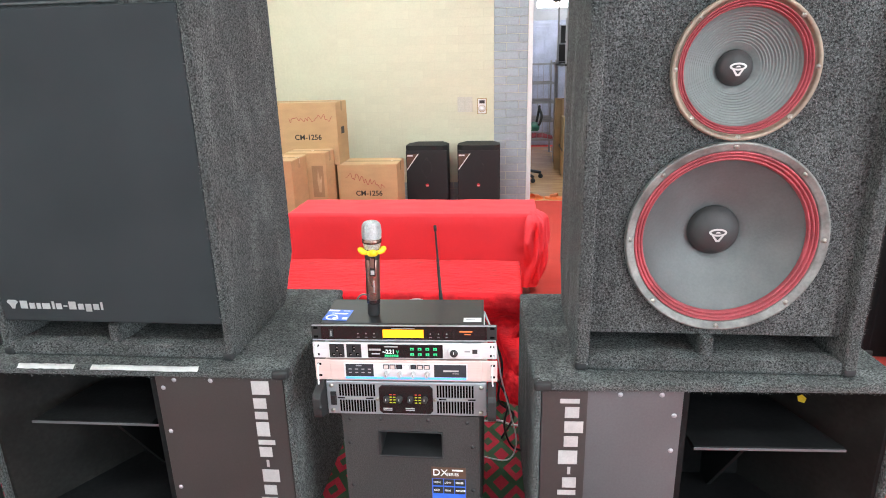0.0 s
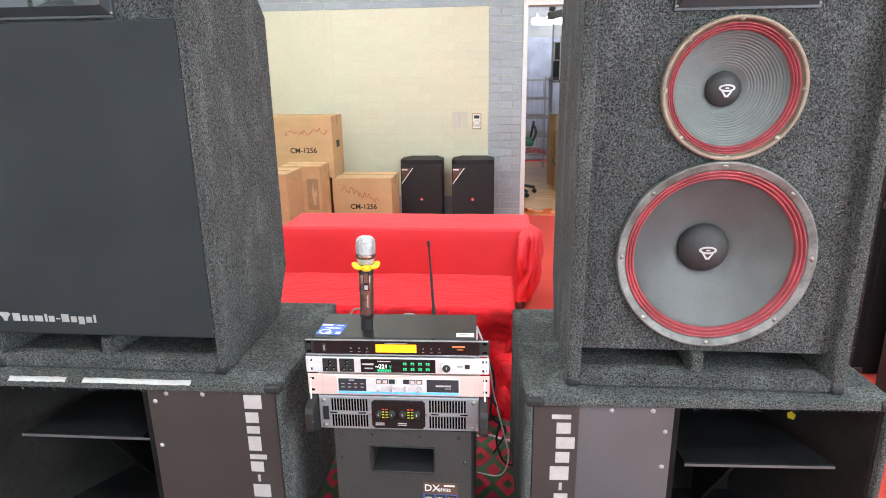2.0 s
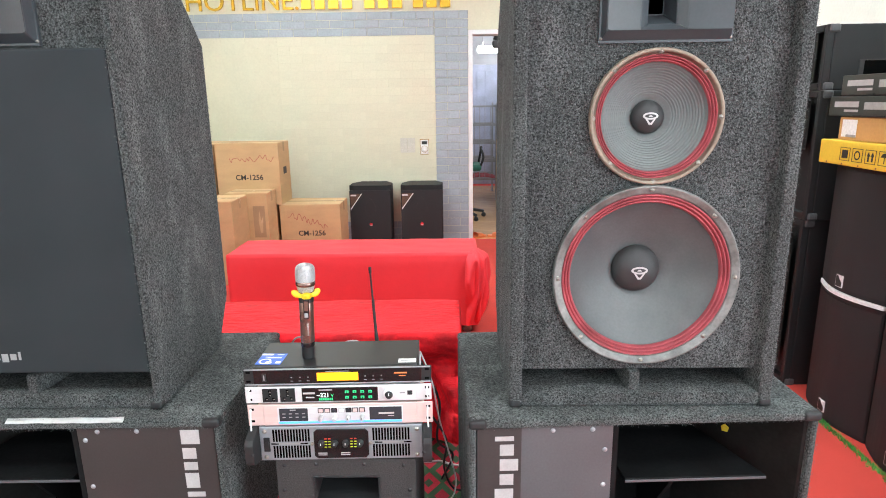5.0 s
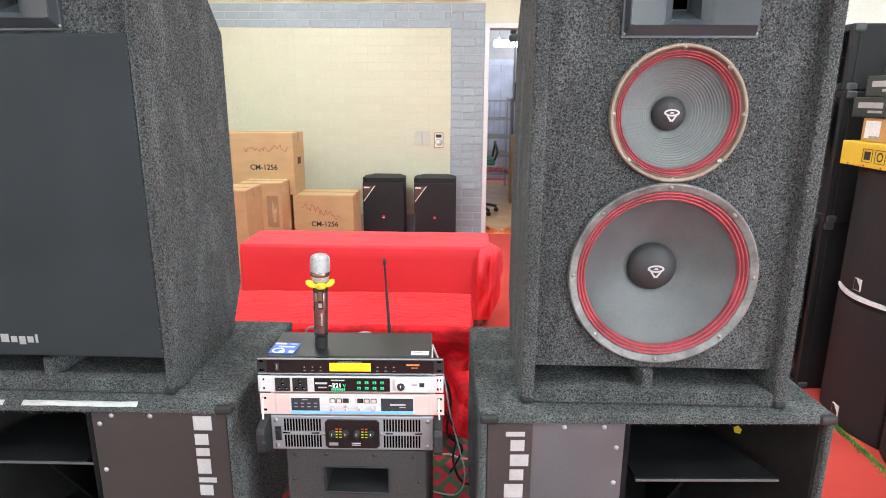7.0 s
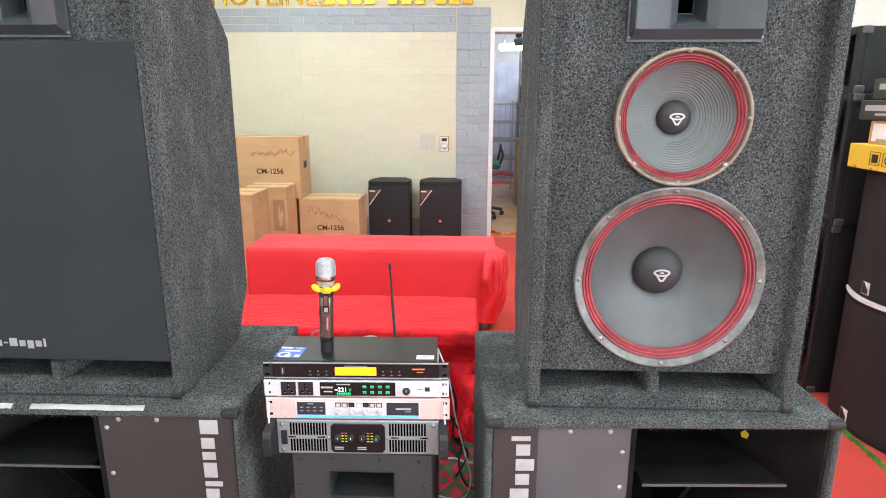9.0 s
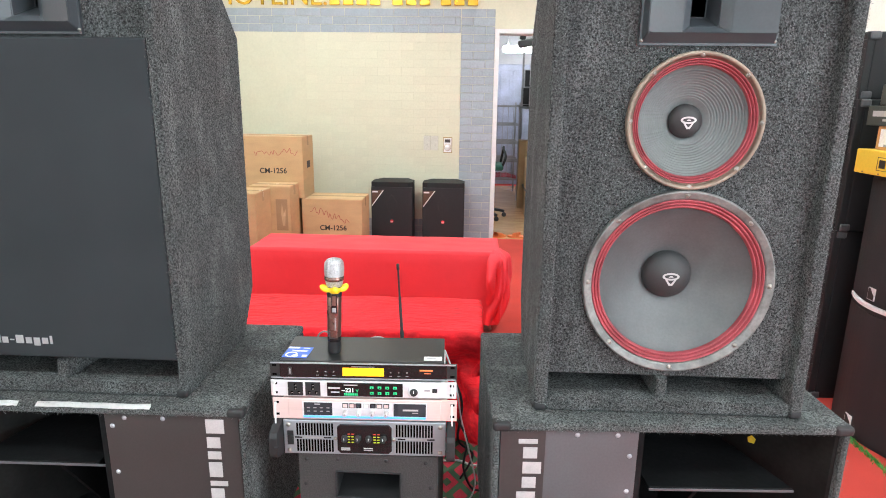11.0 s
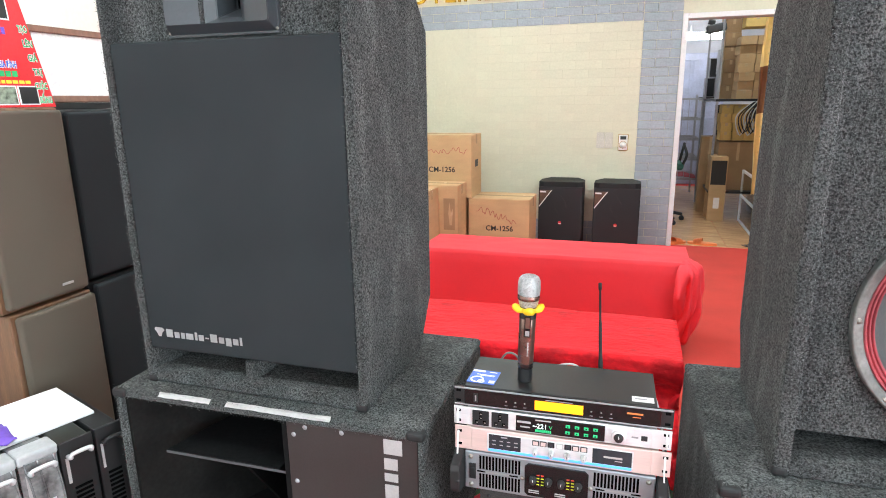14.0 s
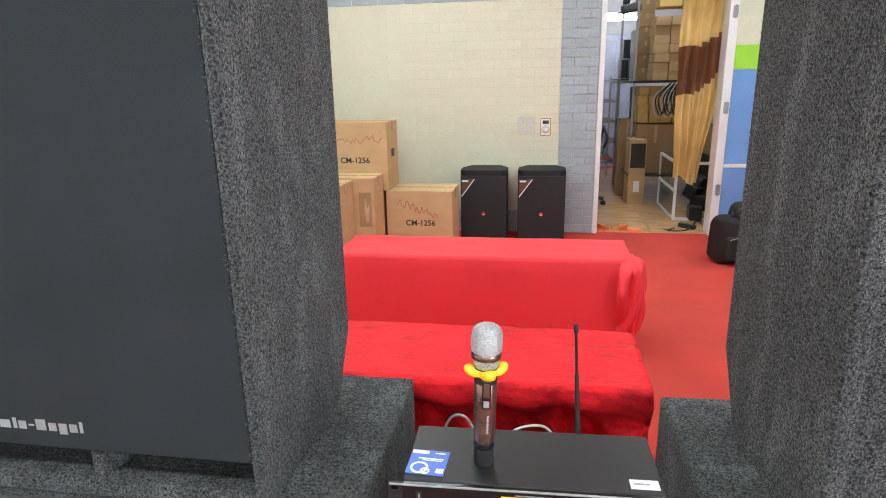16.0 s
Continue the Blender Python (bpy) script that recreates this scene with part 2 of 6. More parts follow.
M_CURTAIN = mat("yellow_satin_curtain", (0.95, 0.76, 0.38), 0.45, 0, 0.08, 6, 200, 0.05, sheen=0.3)
M_CURTBR = mat("brown_curtain_band", (0.33, 0.13, 0.05), 0.5, 0, 0.1, 6, 200, 0.05, sheen=0.3)
let_through(M_CURTAIN, 0.4)
let_through(M_CURTBR, 0.3)
M_BAG = mat("black_nylon", (0.012, 0.012, 0.013), 0.7, 0, 0.2, 8, 300, 0.15, bump=0.4, bump_scale=300)
M_GRASS = mat("artificial_grass", (0.10, 0.42, 0.08), 0.8, 0, 0.4, 30, 200, 0.3)
M_STEEL = mat("grey_steel", (0.34, 0.34, 0.36), 0.45, 0.4, 0.15)
M_STICK = mat("dark_brown_print", (0.10, 0.055, 0.035), 0.35, 0, 0.2, 30)
M_SWITCH = mat("aged_switch_plastic", (0.60, 0.585, 0.51), 0.4, 0, 0.05)
M_CORNER = mat("dull_corner_steel", (0.085, 0.085, 0.09), 0.5, 0.3, 0.15)
M_ENDFOAM = mat("grey_white_foam", (0.44, 0.45, 0.46), 0.6, 0, 0.1, 12, 90, 0.06, bump=0.4, bump_scale=40)
M_GLASS = glass("clear_glass")
M_YBOX = mat("yellow_carton", (0.80, 0.52, 0.04), 0.6, 0, 0.06, 5, 90, 0.04)
M_KRAFT = mat("orange_kraft_board", (0.55, 0.29, 0.10), 0.7, 0, 0.08, 5, 90, 0.05)
M_AMPFACE = mat("dark_green_amp_face", (0.035, 0.038, 0.034), 0.4, 0.2, 0.1)


def diamond_carpet():
    """Red carpet with a lattice of dark green diamonds, each with a red heart."""
    m = mat("diamond_carpet", (0.4, 0.03, 0.05), 0.95, 0, 0.1, 3, 300, 0.2, bump=0.4, bump_scale=350, spec=0.2)
    nt = m.node_tree
    b = nt.nodes["Principled BSDF"]
    N, L = nt.nodes.new, nt.links.new
    tc = N("ShaderNodeTexCoord")
    sep = N("ShaderNodeSeparateXYZ")
    L(tc.outputs["Object"], sep.inputs[0])

    def op(kind, a, c=None):
        n = N("ShaderNodeMath")
        n.operation = kind
        for i, v in enumerate((a, c)):
            if v is None:
                continue
            if isinstance(v, (int, float)):
                n.inputs[i].default_value = v
            else:
                L(v, n.inputs[i])
        return n.outputs[0]

    u = op("PINGPONG", op("DIVIDE", sep.outputs[0], 0.10), 0.5)
    v = op("PINGPONG", op("DIVIDE", sep.outputs[1], 0.15), 0.5)
    d = op("ADD", u, v)
    ring = op("MULTIPLY", op("GREATER_THAN", d, 0.27), op("LESS_THAN", d, 0.56))
    dot = op("GREATER_THAN", d, 0.82)
    f = op("ADD", ring, dot)
    mx = N("ShaderNodeMix")
    mx.data_type = "RGBA"
    L(f, mx.inputs["Factor"])
    L(b.inputs["Base Color"].links[0].from_socket, mx.inputs["A"])
    mx.inputs["B"].default_value = (0.045, 0.095, 0.05, 1)
    L(mx.outputs["Result"], b.inputs["Base Color"])
    return m


def wood_tiles():
    m = mat("glossy_wood_tile", (0.68, 0.40, 0.21), 0.16, 0, 0.2, 3, 40, 0.12, stretch=(1, 5, 1), coat=0.3)
    return m


M_DIAMOND, M_TILE = diamond_carpet(), wood_tiles()


# ---- shape helpers ----
def box(sx, sy, sz, at=(0, 0, 0), bevel=0.0, seg=2, turn=None):
    """A block with its middle at the given place, its edges rounded."""
    bm = bmesh.new()
    bmesh.ops.create_cube(bm, size=1)
    bmesh.ops.scale(bm, vec=(sx, sy, sz), verts=bm.verts)
    if bevel:
        bmesh.ops.bevel(bm, geom=bm.edges[:], offset=bevel, segments=seg, profile=0.5, affect="EDGES", clamp_overlap=True)
    if turn:
        bmesh.ops.rotate(bm, matrix=Euler([radians(a) for a in turn]).to_matrix(), verts=bm.verts)
    bmesh.ops.translate(bm, vec=at, verts=bm.verts)
    return bm


def block(x0, x1, y0, y1, z0, z1, bevel=0.0, seg=2):
    return box(x1 - x0, y1 - y0, z1 - z0, ((x0 + x1) / 2, (y0 + y1) / 2, (z0 + z1) / 2), bevel, seg)


def prism(points, lo, hi, axis="x", bevel=0.0, seg=2):
    """A flat outline drawn out along an axis; points are the other two coordinates in order."""
    bm = bmesh.new()
    put = {"x": lambda p, h: (h, p[0], p[1]), "y": lambda p, h: (p[0], h, p[1]), "z": lambda p, h: (p[0], p[1], h)}[axis]
    a = [bm.verts.new(put(p, lo)) for p in points]
    c = [bm.verts.new(put(p, hi)) for p in points]
    n = len(points)
    bm.faces.new(a), bm.faces.new(c[::-1])
    for i in range(n):
        bm.faces.new((a[i], c[i], c[(i + 1) % n], a[(i + 1) % n]))
    bmesh.ops.recalc_face_normals(bm, faces=bm.faces)
    if bevel:
        bmesh.ops.bevel(bm, geom=bm.edges[:], offset=bevel, segments=seg, profile=0.5, affect="EDGES", clamp_overlap=True)
    return bm


def lathe(profile, at=(0, 0, 0), axis="y", steps=64):
    """Turn (radius, height) pairs round an axis."""
    bm = bmesh.new()
    rings = []
    for r, h in profile:
        ring = []
        for k in range(steps):
            a = 2 * math.pi * k / steps
            c, s = r * math.cos(a), r * math.sin(a)
            p = {"y": (c, h, s), "z": (c, s, h), "x": (h, c, s)}[axis]
            ring.append(bm.verts.new(p))
        rings.append(ring)
    for a, c in zip(rings, rings[1:]):
        for k in range(steps):
            bm.faces.new((a[k], a[(k + 1) % steps], c[(k + 1) % steps], c[k]))
    bmesh.ops.remove_doubles(bm, verts=bm.verts, dist=1e-5)
    bmesh.ops.recalc_face_normals(bm, faces=bm.faces)
    bmesh.ops.translate(bm, vec=at, verts=bm.verts)
    for f in bm.faces:
        f.smooth = True
    return bm


def tube(points, r, steps=8):
    """A round cord through the points."""
    bm = bmesh.new()
    pts = [Vector(p) for p in points]
    fine = []
    n = len(pts)
    for i in range(n - 1):
        p0, p1, p2, p3 = pts[max(i - 1, 0)], pts[i], pts[i + 1], pts[min(i + 2, n - 1)]
        for k in range(6):
            t = k / 6
            fine.append(0.5 * (2 * p1 + (p2 - p0) * t + (2 * p0 - 5 * p1 + 4 * p2 - p3) * t * t + (3 * p1 - p0 - 3 * p2 + p3) * t ** 3))
    fine.append(pts[-1])
    rings = []
    for i, p in enumerate(fine):
        d = (fine[min(i + 1, len(fine) - 1)] - fine[max(i - 1, 0)]).normalized()
        u = d.orthogonal().normalized() if not rings else (u - d * u.dot(d)).normalized()
        v = d.cross(u)
        rings.append([bm.verts.new(p + r * (math.cos(2 * math.pi * k / steps) * u + math.sin(2 * math.pi * k / steps) * v)) for k in range(steps)])
    for a, c in zip(rings, rings[1:]):
        for k in range(steps):
            f = bm.faces.new((a[k], a[(k + 1) % steps], c[(k + 1) % steps], c[k]))
            f.smooth = True
    bm.faces.new(rings[0][::-1]), bm.faces.new(rings[-1])
    return bm


def joined(*many):
    """Several shapes of one part in one mesh."""
    out = bmesh.new()
    for bm in many:
        me = bpy.data.meshes.new("joined")
        bm.to_mesh(me)
        bm.free()
        out.from_mesh(me)
        bpy.data.meshes.remove(me)
    return out


def letters(text, size, material, parent, m, name="lettering", depth=0.0006, wide=1.0, label="", bold=0.0):
    """Raised lettering in the built-in font: m is its pose under the parent, text in the pose's x-y plane."""
    cu = bpy.data.curves.new("text", "FONT")
    cu.body, cu.size, cu.extrude, cu.align_x = text, size, depth, "LEFT"
    cu.resolution_u, cu.offset = 3, bold
    tmp = bpy.data.objects.new("text", cu)
    scene.collection.objects.link(tmp)
    me = bpy.data.meshes.new_from_object(tmp.evaluated_get(bpy.context.evaluated_depsgraph_get()))
    bpy.data.objects.remove(tmp)
    me.transform(m @ Matrix.Diagonal((wide, 1, 1, 1)))
    me.materials.clear()
    me.materials.append(material)
    ob = new(name, me)
    ob.parent = parent
    if label:
        tagged(ob, label)
    return ob


def part(name, bm, material, parent, label=""):
    """Link a shape as one mesh under a thing or a part."""
    me = bpy.data.meshes.new(name)
    bm.to_mesh(me)
    bm.free()
    me.materials.append(material)
    ob = new(name, me)
    ob.parent = parent
    if label:
        tagged(ob, label)
    return ob


def thing(name, m, label, category, group="", kind=""):
    ob = new(name)
    ob.empty_display_size = 0.05
    ob.matrix_basis = m
    return tagged(ob, label, category, group, kind)


def solid(name, bm, material, label, category="", group="", kind=""):
    """A thing that is one mesh."""
    me = bpy.data.meshes.new(name)
    bm.to_mesh(me)
    bm.free()
    me.materials.append(material)
    return tagged(new(name, me), label, category, group, kind)


def fuzz(edges, count, seed, length=0.006, spread=0.008):
    """Loose carpet fibres standing off along edges, each edge from one place to another."""
    rnd = random.Random(seed)
    bm = bmesh.new()
    total = sum((Vector(c) - Vector(a)).length for a, c in edges)
    for a, c in edges:
        a, c = Vector(a), Vector(c)
        for _ in range(int(count * (c - a).length / total)):
            p = a.lerp(c, rnd.random()) + Vector((rnd.uniform(-1, 1), rnd.uniform(-0.3, 1), rnd.uniform(-1, 1))) * spread
            d = Vector((rnd.uniform(-1, 1), rnd.uniform(-1.2, 0.3), rnd.uniform(-1, 1))).normalized() * length * rnd.uniform(0.5, 1.3)
            w = d.orthogonal().normalized() * 0.0006
            bm.faces.new((bm.verts.new(p - w), bm.verts.new(p + w), bm.verts.new(p + d)))
    return bm


def nap(patches, per_area, seed):
    """Carpet pile: short pale fibres lying over flat patches, each an origin, two sides and an outward direction."""
    rnd = random.Random(seed)
    bm = bmesh.new()
    for o, u, v, n, keep in patches:
        o, u, v, n = Vector(o), Vector(u), Vector(v), Vector(n)
        for _ in range(int(per_area * u.length * v.length)):
            p = o + u * rnd.random() + v * rnd.random()
            if keep and not keep(p):
                continue
            a = rnd.uniform(0, 2 * math.pi)
            d = (u.normalized() * math.cos(a) + v.normalized() * math.sin(a)) * rnd.uniform(0.0025, 0.0065)
            w = d.cross(n).normalized() * rnd.uniform(0.0004, 0.0009)
            p = p + n * 0.0004
            bm.faces.new((bm.verts.new(p - w), bm.verts.new(p + w), bm.verts.new(p + d + n * rnd.uniform(0.0004, 0.003))))
    return bm


def plate_with_window(x0, x1, z0, z1, a0, a1, c0, c1, y0, y1):
    """A flat plate with one square window right through it."""
    bm = bmesh.new()
    rings = []
    for y in (y0, y1):
        for p, q, r, t in ((x0, x1, z0, z1), (a0, a1, c0, c1)):
            rings.append([bm.verts.new((x, y, z)) for x, z in ((p, r), (q, r), (q, t), (p, t))])
    for k in range(4):
        j = (k + 1) % 4
        for f, g in ((0, 1), (2, 3), (0, 2), (1, 3)):
            bm.faces.new((rings[f][k], rings[f][j], rings[g][j], rings[g][k]))
    bmesh.ops.recalc_face_normals(bm, faces=bm.faces)
    return bm


UPRIGHT = pose(0, 0, 0, 90, 0, 0)

# ---- the room ----
WALL_Y, H = 6.06, 2.9
X0, X1, YB = -2.55, 2.75, -3.2
solid("floor", block(X0 - 0.2, X1 + 0.2, YB - 0.2, WALL_Y + 0.02, -0.12, 0, 0), M_REDFLOOR, "red carpeted shop floor", "floor", kind="structure")
solid("rug", block(X0 + 0.01, 0.62, YB + 0.02, 2.4, 0.0005, 0.005, 0.001), M_DIAMOND, "red carpet with a dark green diamond lattice", "carpet")
ceil = solid("ceiling", block(X0 - 0.2, X1 + 0.2, YB - 0.2, WALL_Y + 0.2, H, H + 0.1), M_CEIL, "white painted ceiling", "ceiling", kind="structure")
solid("wall_west", block(X0 - 0.15, X0, YB, WALL_Y, 0, H), M_WHITEB, "cream white foam brick side wall", "wall", kind="structure")
# opening and window here are added, unseen, to admit the side fill
east = thing("wall_east", pose(0, 0, 0), "cream white foam brick side wall with an added window opening", "wall", kind="structure")
for a in ((YB, -2.6, 0, H), (0.2, WALL_Y, 0, H), (-2.6, 0.2, 0, 0.4), (-2.6, 0.2, 2.5, H)):
    part("wall_piece", block(X1, X1 + 0.15, a[0], a[1], a[2], a[3]), M_WHITEB, east)
added_win = thing("added_side_window", pose(X1 + 0.07, 0, 0), "unseen side window with thin steel frame, added to let in fill light", "window", kind="structure")
for y in (-2.58, -1.2, 0.18):
    part("window_frame", block(-0.03, 0.03, y - 0.02, y + 0.02, 0.4, 2.5, 0.002), M_STEEL, added_win)
south = thing("wall_south", pose(0, 0, 0), "plain white wall with a wide shop window", "wall", kind="structure")
for a in ((X0, -2.1, 0, H), (2.1, X1, 0, H), (-2.1, 2.1, 0, 0.3), (-2.1, 2.1, 2.5, H)):
    part("wall_piece", block(a[0], a[1], YB - 0.15, YB, a[2], a[3]), M_WHITE, south)
win = thing("window_1", pose(0, YB - 0.08, 0), "wide shop window with thin steel frame", "window", kind="structure")
for x in (-2.08, -0.7, 0.7, 2.08):
    part("window_frame", block(x - 0.02, x + 0.02, -0.03, 0.03, 0.3, 2.5, 0.002), M_STEEL, win)
day = new("daylight", bpy.data.lights.new("daylight", "AREA"))
day.data.shape, day.data.size, day.data.size_y, day.data.energy, day.data.color = "RECTANGLE", 4.1, 2.15, DAY, (0.80, 0.94, 1.0)
day.matrix_basis = pose(0, YB - 0.12, 1.4, 90, 0, 0)
# fill lamp added in that opening to brighten the cabinets' +x faces
side_fill = new("added_side_fill", bpy.data.lights.new("added_side_fill", "AREA"))
side_fill.data.shape, side_fill.data.size, side_fill.data.size_y, side_fill.data.energy, side_fill.data.color = "RECTANGLE", 2.05, 2.7, SIDE_FILL, (0.80, 0.94, 1.0)
side_fill.matrix_basis = pose(X1 + 0.12, -1.2, 1.45, 0, 90, 0)

DX0, DX1, DZ = 0.335, 1.30, 1.985
wall = thing("wall_north", pose(0, 0, 0), "cream wall with grey brick borders round a doorway", "wall", kind="structure")
part("wall_left_of_door", block(X0, DX0, WALL_Y, WALL_Y + 0.14, 0, H), M_CREAM, wall)
part("wall_right_of_door", block(DX1, X1, WALL_Y, WALL_Y + 0.14, 0, H), M_CREAM, wall)
part("wall_over_door", block(DX0, DX1, WALL_Y, WALL_Y + 0.14, DZ, H), M_CREAM, wall)
part("blue_dado", block(DX1 + 0.062, X1, WALL_Y - 0.006, WALL_Y, 0.62, 1.38), M_BLUE, wall, "blue painted wall panel")
part("blue_dado", block(DX1 + 0.062, X1, WALL_Y - 0.006, WALL_Y, 0.05, 0.59), M_BLUE, wall, "blue painted wall panel")
part("green_band", block(DX1 + 0.062, X1, WALL_Y - 0.007, WALL_Y, 1.384, 1.57), M_GREEN, wall, "lime green painted band")
part("white_strip", block(DX1 + 0.062, X1, WALL_Y - 0.012, WALL_Y, 0.59, 0.62), M_WHITE, wall)

# the doorway's frame
door = thing("door_1", pose(0, 0, 0), "white painted door frame with open hinges", "door frame", kind="structure")
part("jamb", block(DX0 - 0.03, DX0 + 0.012, WALL_Y - 0.02, WALL_Y + 0.16, 0, DZ + 0.03, 0.003), M_WHITE, door)
part("jamb", block(DX1 - 0.012, DX1 + 0.055, WALL_Y - 0.02, WALL_Y + 0.16, 0, DZ + 0.03, 0.003), M_WHITE, door)
part("head", block(DX0 + 0.012, DX1 - 0.012, WALL_Y - 0.02, WALL_Y + 0.16, DZ - 0.012, DZ + 0.03, 0.003), M_WHITE, door)
for z in (0.4, 1.08, 1.82):
    part("hinge", joined(lathe([(0.008, -0.05), (0.008, 0.05), (0, 0.05)], (DX1 + 0.03, WALL_Y - 0.026, z), "z", 10),
                         block(DX1 + 0.01, DX1 + 0.05, WALL_Y - 0.024, WALL_Y - 0.02, z - 0.045, z + 0.045, 0.001)), M_STEEL, door)

# ceiling lamps
M_TUBE = glow("lamp_diffuser", (0.84, 0.97, 1.0), LAMP)
for x, y in LAMPS:
    lamp = thing("ceiling_light", pose(x, y, H), "white ceiling panel lamp, lit", "lamp", "ceiling lamps")
    part("frame", block(-0.63, 0.63, -0.18, 0.18, -0.03, 0, 0.004), M_WHITE, lamp)
    part("diffuser", block(-0.61, 0.61, -0.16, 0.16, -0.036, -0.0305, 0.002), M_TUBE, lamp)


# ---- the tall loudspeakers ----
CW = 0.695          # width
SIDE = [(0.0, 0.0), (0.425, 0.0), (0.535, 0.156), (0.54, 0.985), (0.32, 1.21), (0.0, 1.21)]


def roughen(bm, amount, seed):
    """Uneven carpeted edges."""
    rnd = random.Random(seed)
    bmesh.ops.subdivide_edges(bm, edges=[e for e in bm.edges if e.calc_length() > 0.06], cuts=9, use_grid_fill=True)
    for v in bm.verts:
        v.co += Vector((rnd.uniform(-1, 1), rnd.uniform(-1, 1), rnd.uniform(-1, 1))) * amount
    return bm


PORT = 0.094


def shell(cab, bare, CT):
    """The carpeted box of a tall loudspeaker, its boards CT thick."""
    h = CW / 2
    part("side_panel", prism(SIDE, -h, -h + CT, "x", 0.009, 3), M_FELT, cab)
    part("side_panel", prism(SIDE, h - CT, h, "x", 0.009, 3), M_FELT, cab)
    part("bottom_panel", block(-h + CT - 0.004, h - CT + 0.004, 0.003, 0.062, 0.0005, 0.040, 0.012, 3), M_FELT, cab)
    part("top_panel", block(-h + CT, h - CT, 0.0, 0.33, 1.175, 1.21, 0.008), M_FELT, cab)
    part("back_panel", prism([(0.405, 0.006), (0.425, 0.006), (0.531, 0.155), (0.536, 0.985), (0.316, 1.2), (0.29, 1.2), (0.505, 0.97), (0.5, 0.19)],
                             -h + CT, h - CT, "x"), M_FELT, cab)
    part("port_board", block(-h + CT, h - CT, 0.06, 0.34, PORT, PORT + 0.016), M_HORNIN, cab, "black board over the bass ports")
    part("port_back", block(-h + CT, h - CT, 0.24, 0.255, 0.0302, PORT - 0.0002), M_HORNIN, cab)
    part("port_divider", block(-0.027, 0.003, 0.022, 0.238, 0.0305, PORT, 0.006), M_FELT, cab)
    for s in (-1, 1):
        part("corner_protector", box(0.034, 0.03, 0.026, (s * (h - 0.0155), 0.0135, 0.0125), 0.009, 3), M_RUBBER, cab, "black corner cap")
    part("port_floor", block(-h + CT, h - CT, 0.0625, 0.42, 0.0005, 0.030), M_FELT, cab)
    sd = [(-h + CT / 2, 0.004), (h - CT / 2, 0.004)]
    edges = [((x + q, y, 0.02), (x + q, y, 1.2)) for x, y in sd for q in (0.004 - CT / 2, CT / 2 - 0.004)] + [((-h + CT, 0.006, z), (h - CT, 0.006, z)) for z in (0.006, 0.036)]
    tagged(part("carpet_fibre", fuzz(edges, 5200, int(cab.location.x * 100)), M_FIBRE, cab, "loose grey carpet fibres"), kind="stuff")

    def inside(p):
        return p.z > 0.156 - (0.535 - p.y) * 1.42 and p.z < 1.21 - max(0, p.y - 0.32) * 1.02
    patches = [((s * (h + 0.0), 0.006, 0.004), (0, 0.53, 0), (0, 0, 1.19), (s, 0, 0), inside) for s in (-1, 1)]
    patches += [((s * h - (CT if s > 0 else 0) + 0.002, -0.0002, 0.03), (CT - 0.004, 0, 0), (0, 0, 1.16), (0, -1, 0), None) for s in (-1, 1)]
    patches += [((-h + CT, 0.0028, 0.008), (2 * h - 2 * CT, 0, 0), (0, 0, 0.03), (0, -1, 0), None), ((-h + CT, 0.012, 0.0402), (2 * h - 2 * CT, 0, 0), (0, 0.036, 0), (0, 0, 1), None)]
    if bare:
        patches += [((-h + CT, 0.043, PORT + 0.003), (2 * h - 2 * CT, 0, 0), (0, 0, 1.07), (0, -1, 0), lambda p: math.hypot(p.x - 0.004, p.z - 0.352) > 0.242 and math.hypot(p.x - 0.004, p.z - 0.756) > 0.165 and not (abs(p.x - 0.013) < 0.16 and p.z > 0.925))]
    else:
        patches += [((-h + CT, 0.043, 0.94), (2 * h - 2 * CT, 0, 0), (0, 0, 0.22), (0, -1, 0), lambda p: not abs(p.x + 0.003) < 0.16)]
    tagged(part("carpet_nap", nap(patches, 15000, 3 + bare), M_FIBRE, cab, "short grey carpet pile"), kind="stuff")


def baffle(cab, CT, label=""):
    """The front board, with round openings behind the two cones."""
    h = CW / 2 - CT
    bm = bmesh.new()
    nx, nz = 64, 108
    grid = [[bm.verts.new((-h + 2 * h * i / nx, 0.043, PORT + (1.175 - PORT) * j / nz)) for i in range(nx + 1)] for j in range(nz + 1)]
    for j in range(nz):
        for i in range(nx):
            x, z = -h + 2 * h * (i + 0.5) / nx - 0.004, PORT + (1.175 - PORT) * (j + 0.5) / nz
            if not (abs(x - 0.009) < 0.075 and 0.955 < z < 1.14) and math.hypot(x, z - 0.352) > 0.222 and math.hypot(x, z - 0.756) > 0.15:
                bm.faces.new((grid[j][i], grid[j][i + 1], grid[j + 1][i + 1], grid[j + 1][i]))
    bmesh.ops.delete(bm, geom=[v for v in bm.verts if not v.link_faces], context="VERTS")
    more = bmesh.ops.extrude_face_region(bm, geom=bm.faces[:])["geom"]
    bmesh.ops.translate(bm, vec=(0, 0.016, 0), verts=[g for g in more if isinstance(g, bmesh.types.BMVert)])
    bmesh.ops.recalc_face_normals(bm, faces=bm.faces)
    return part("baffle", bm, M_FELT, cab, label)


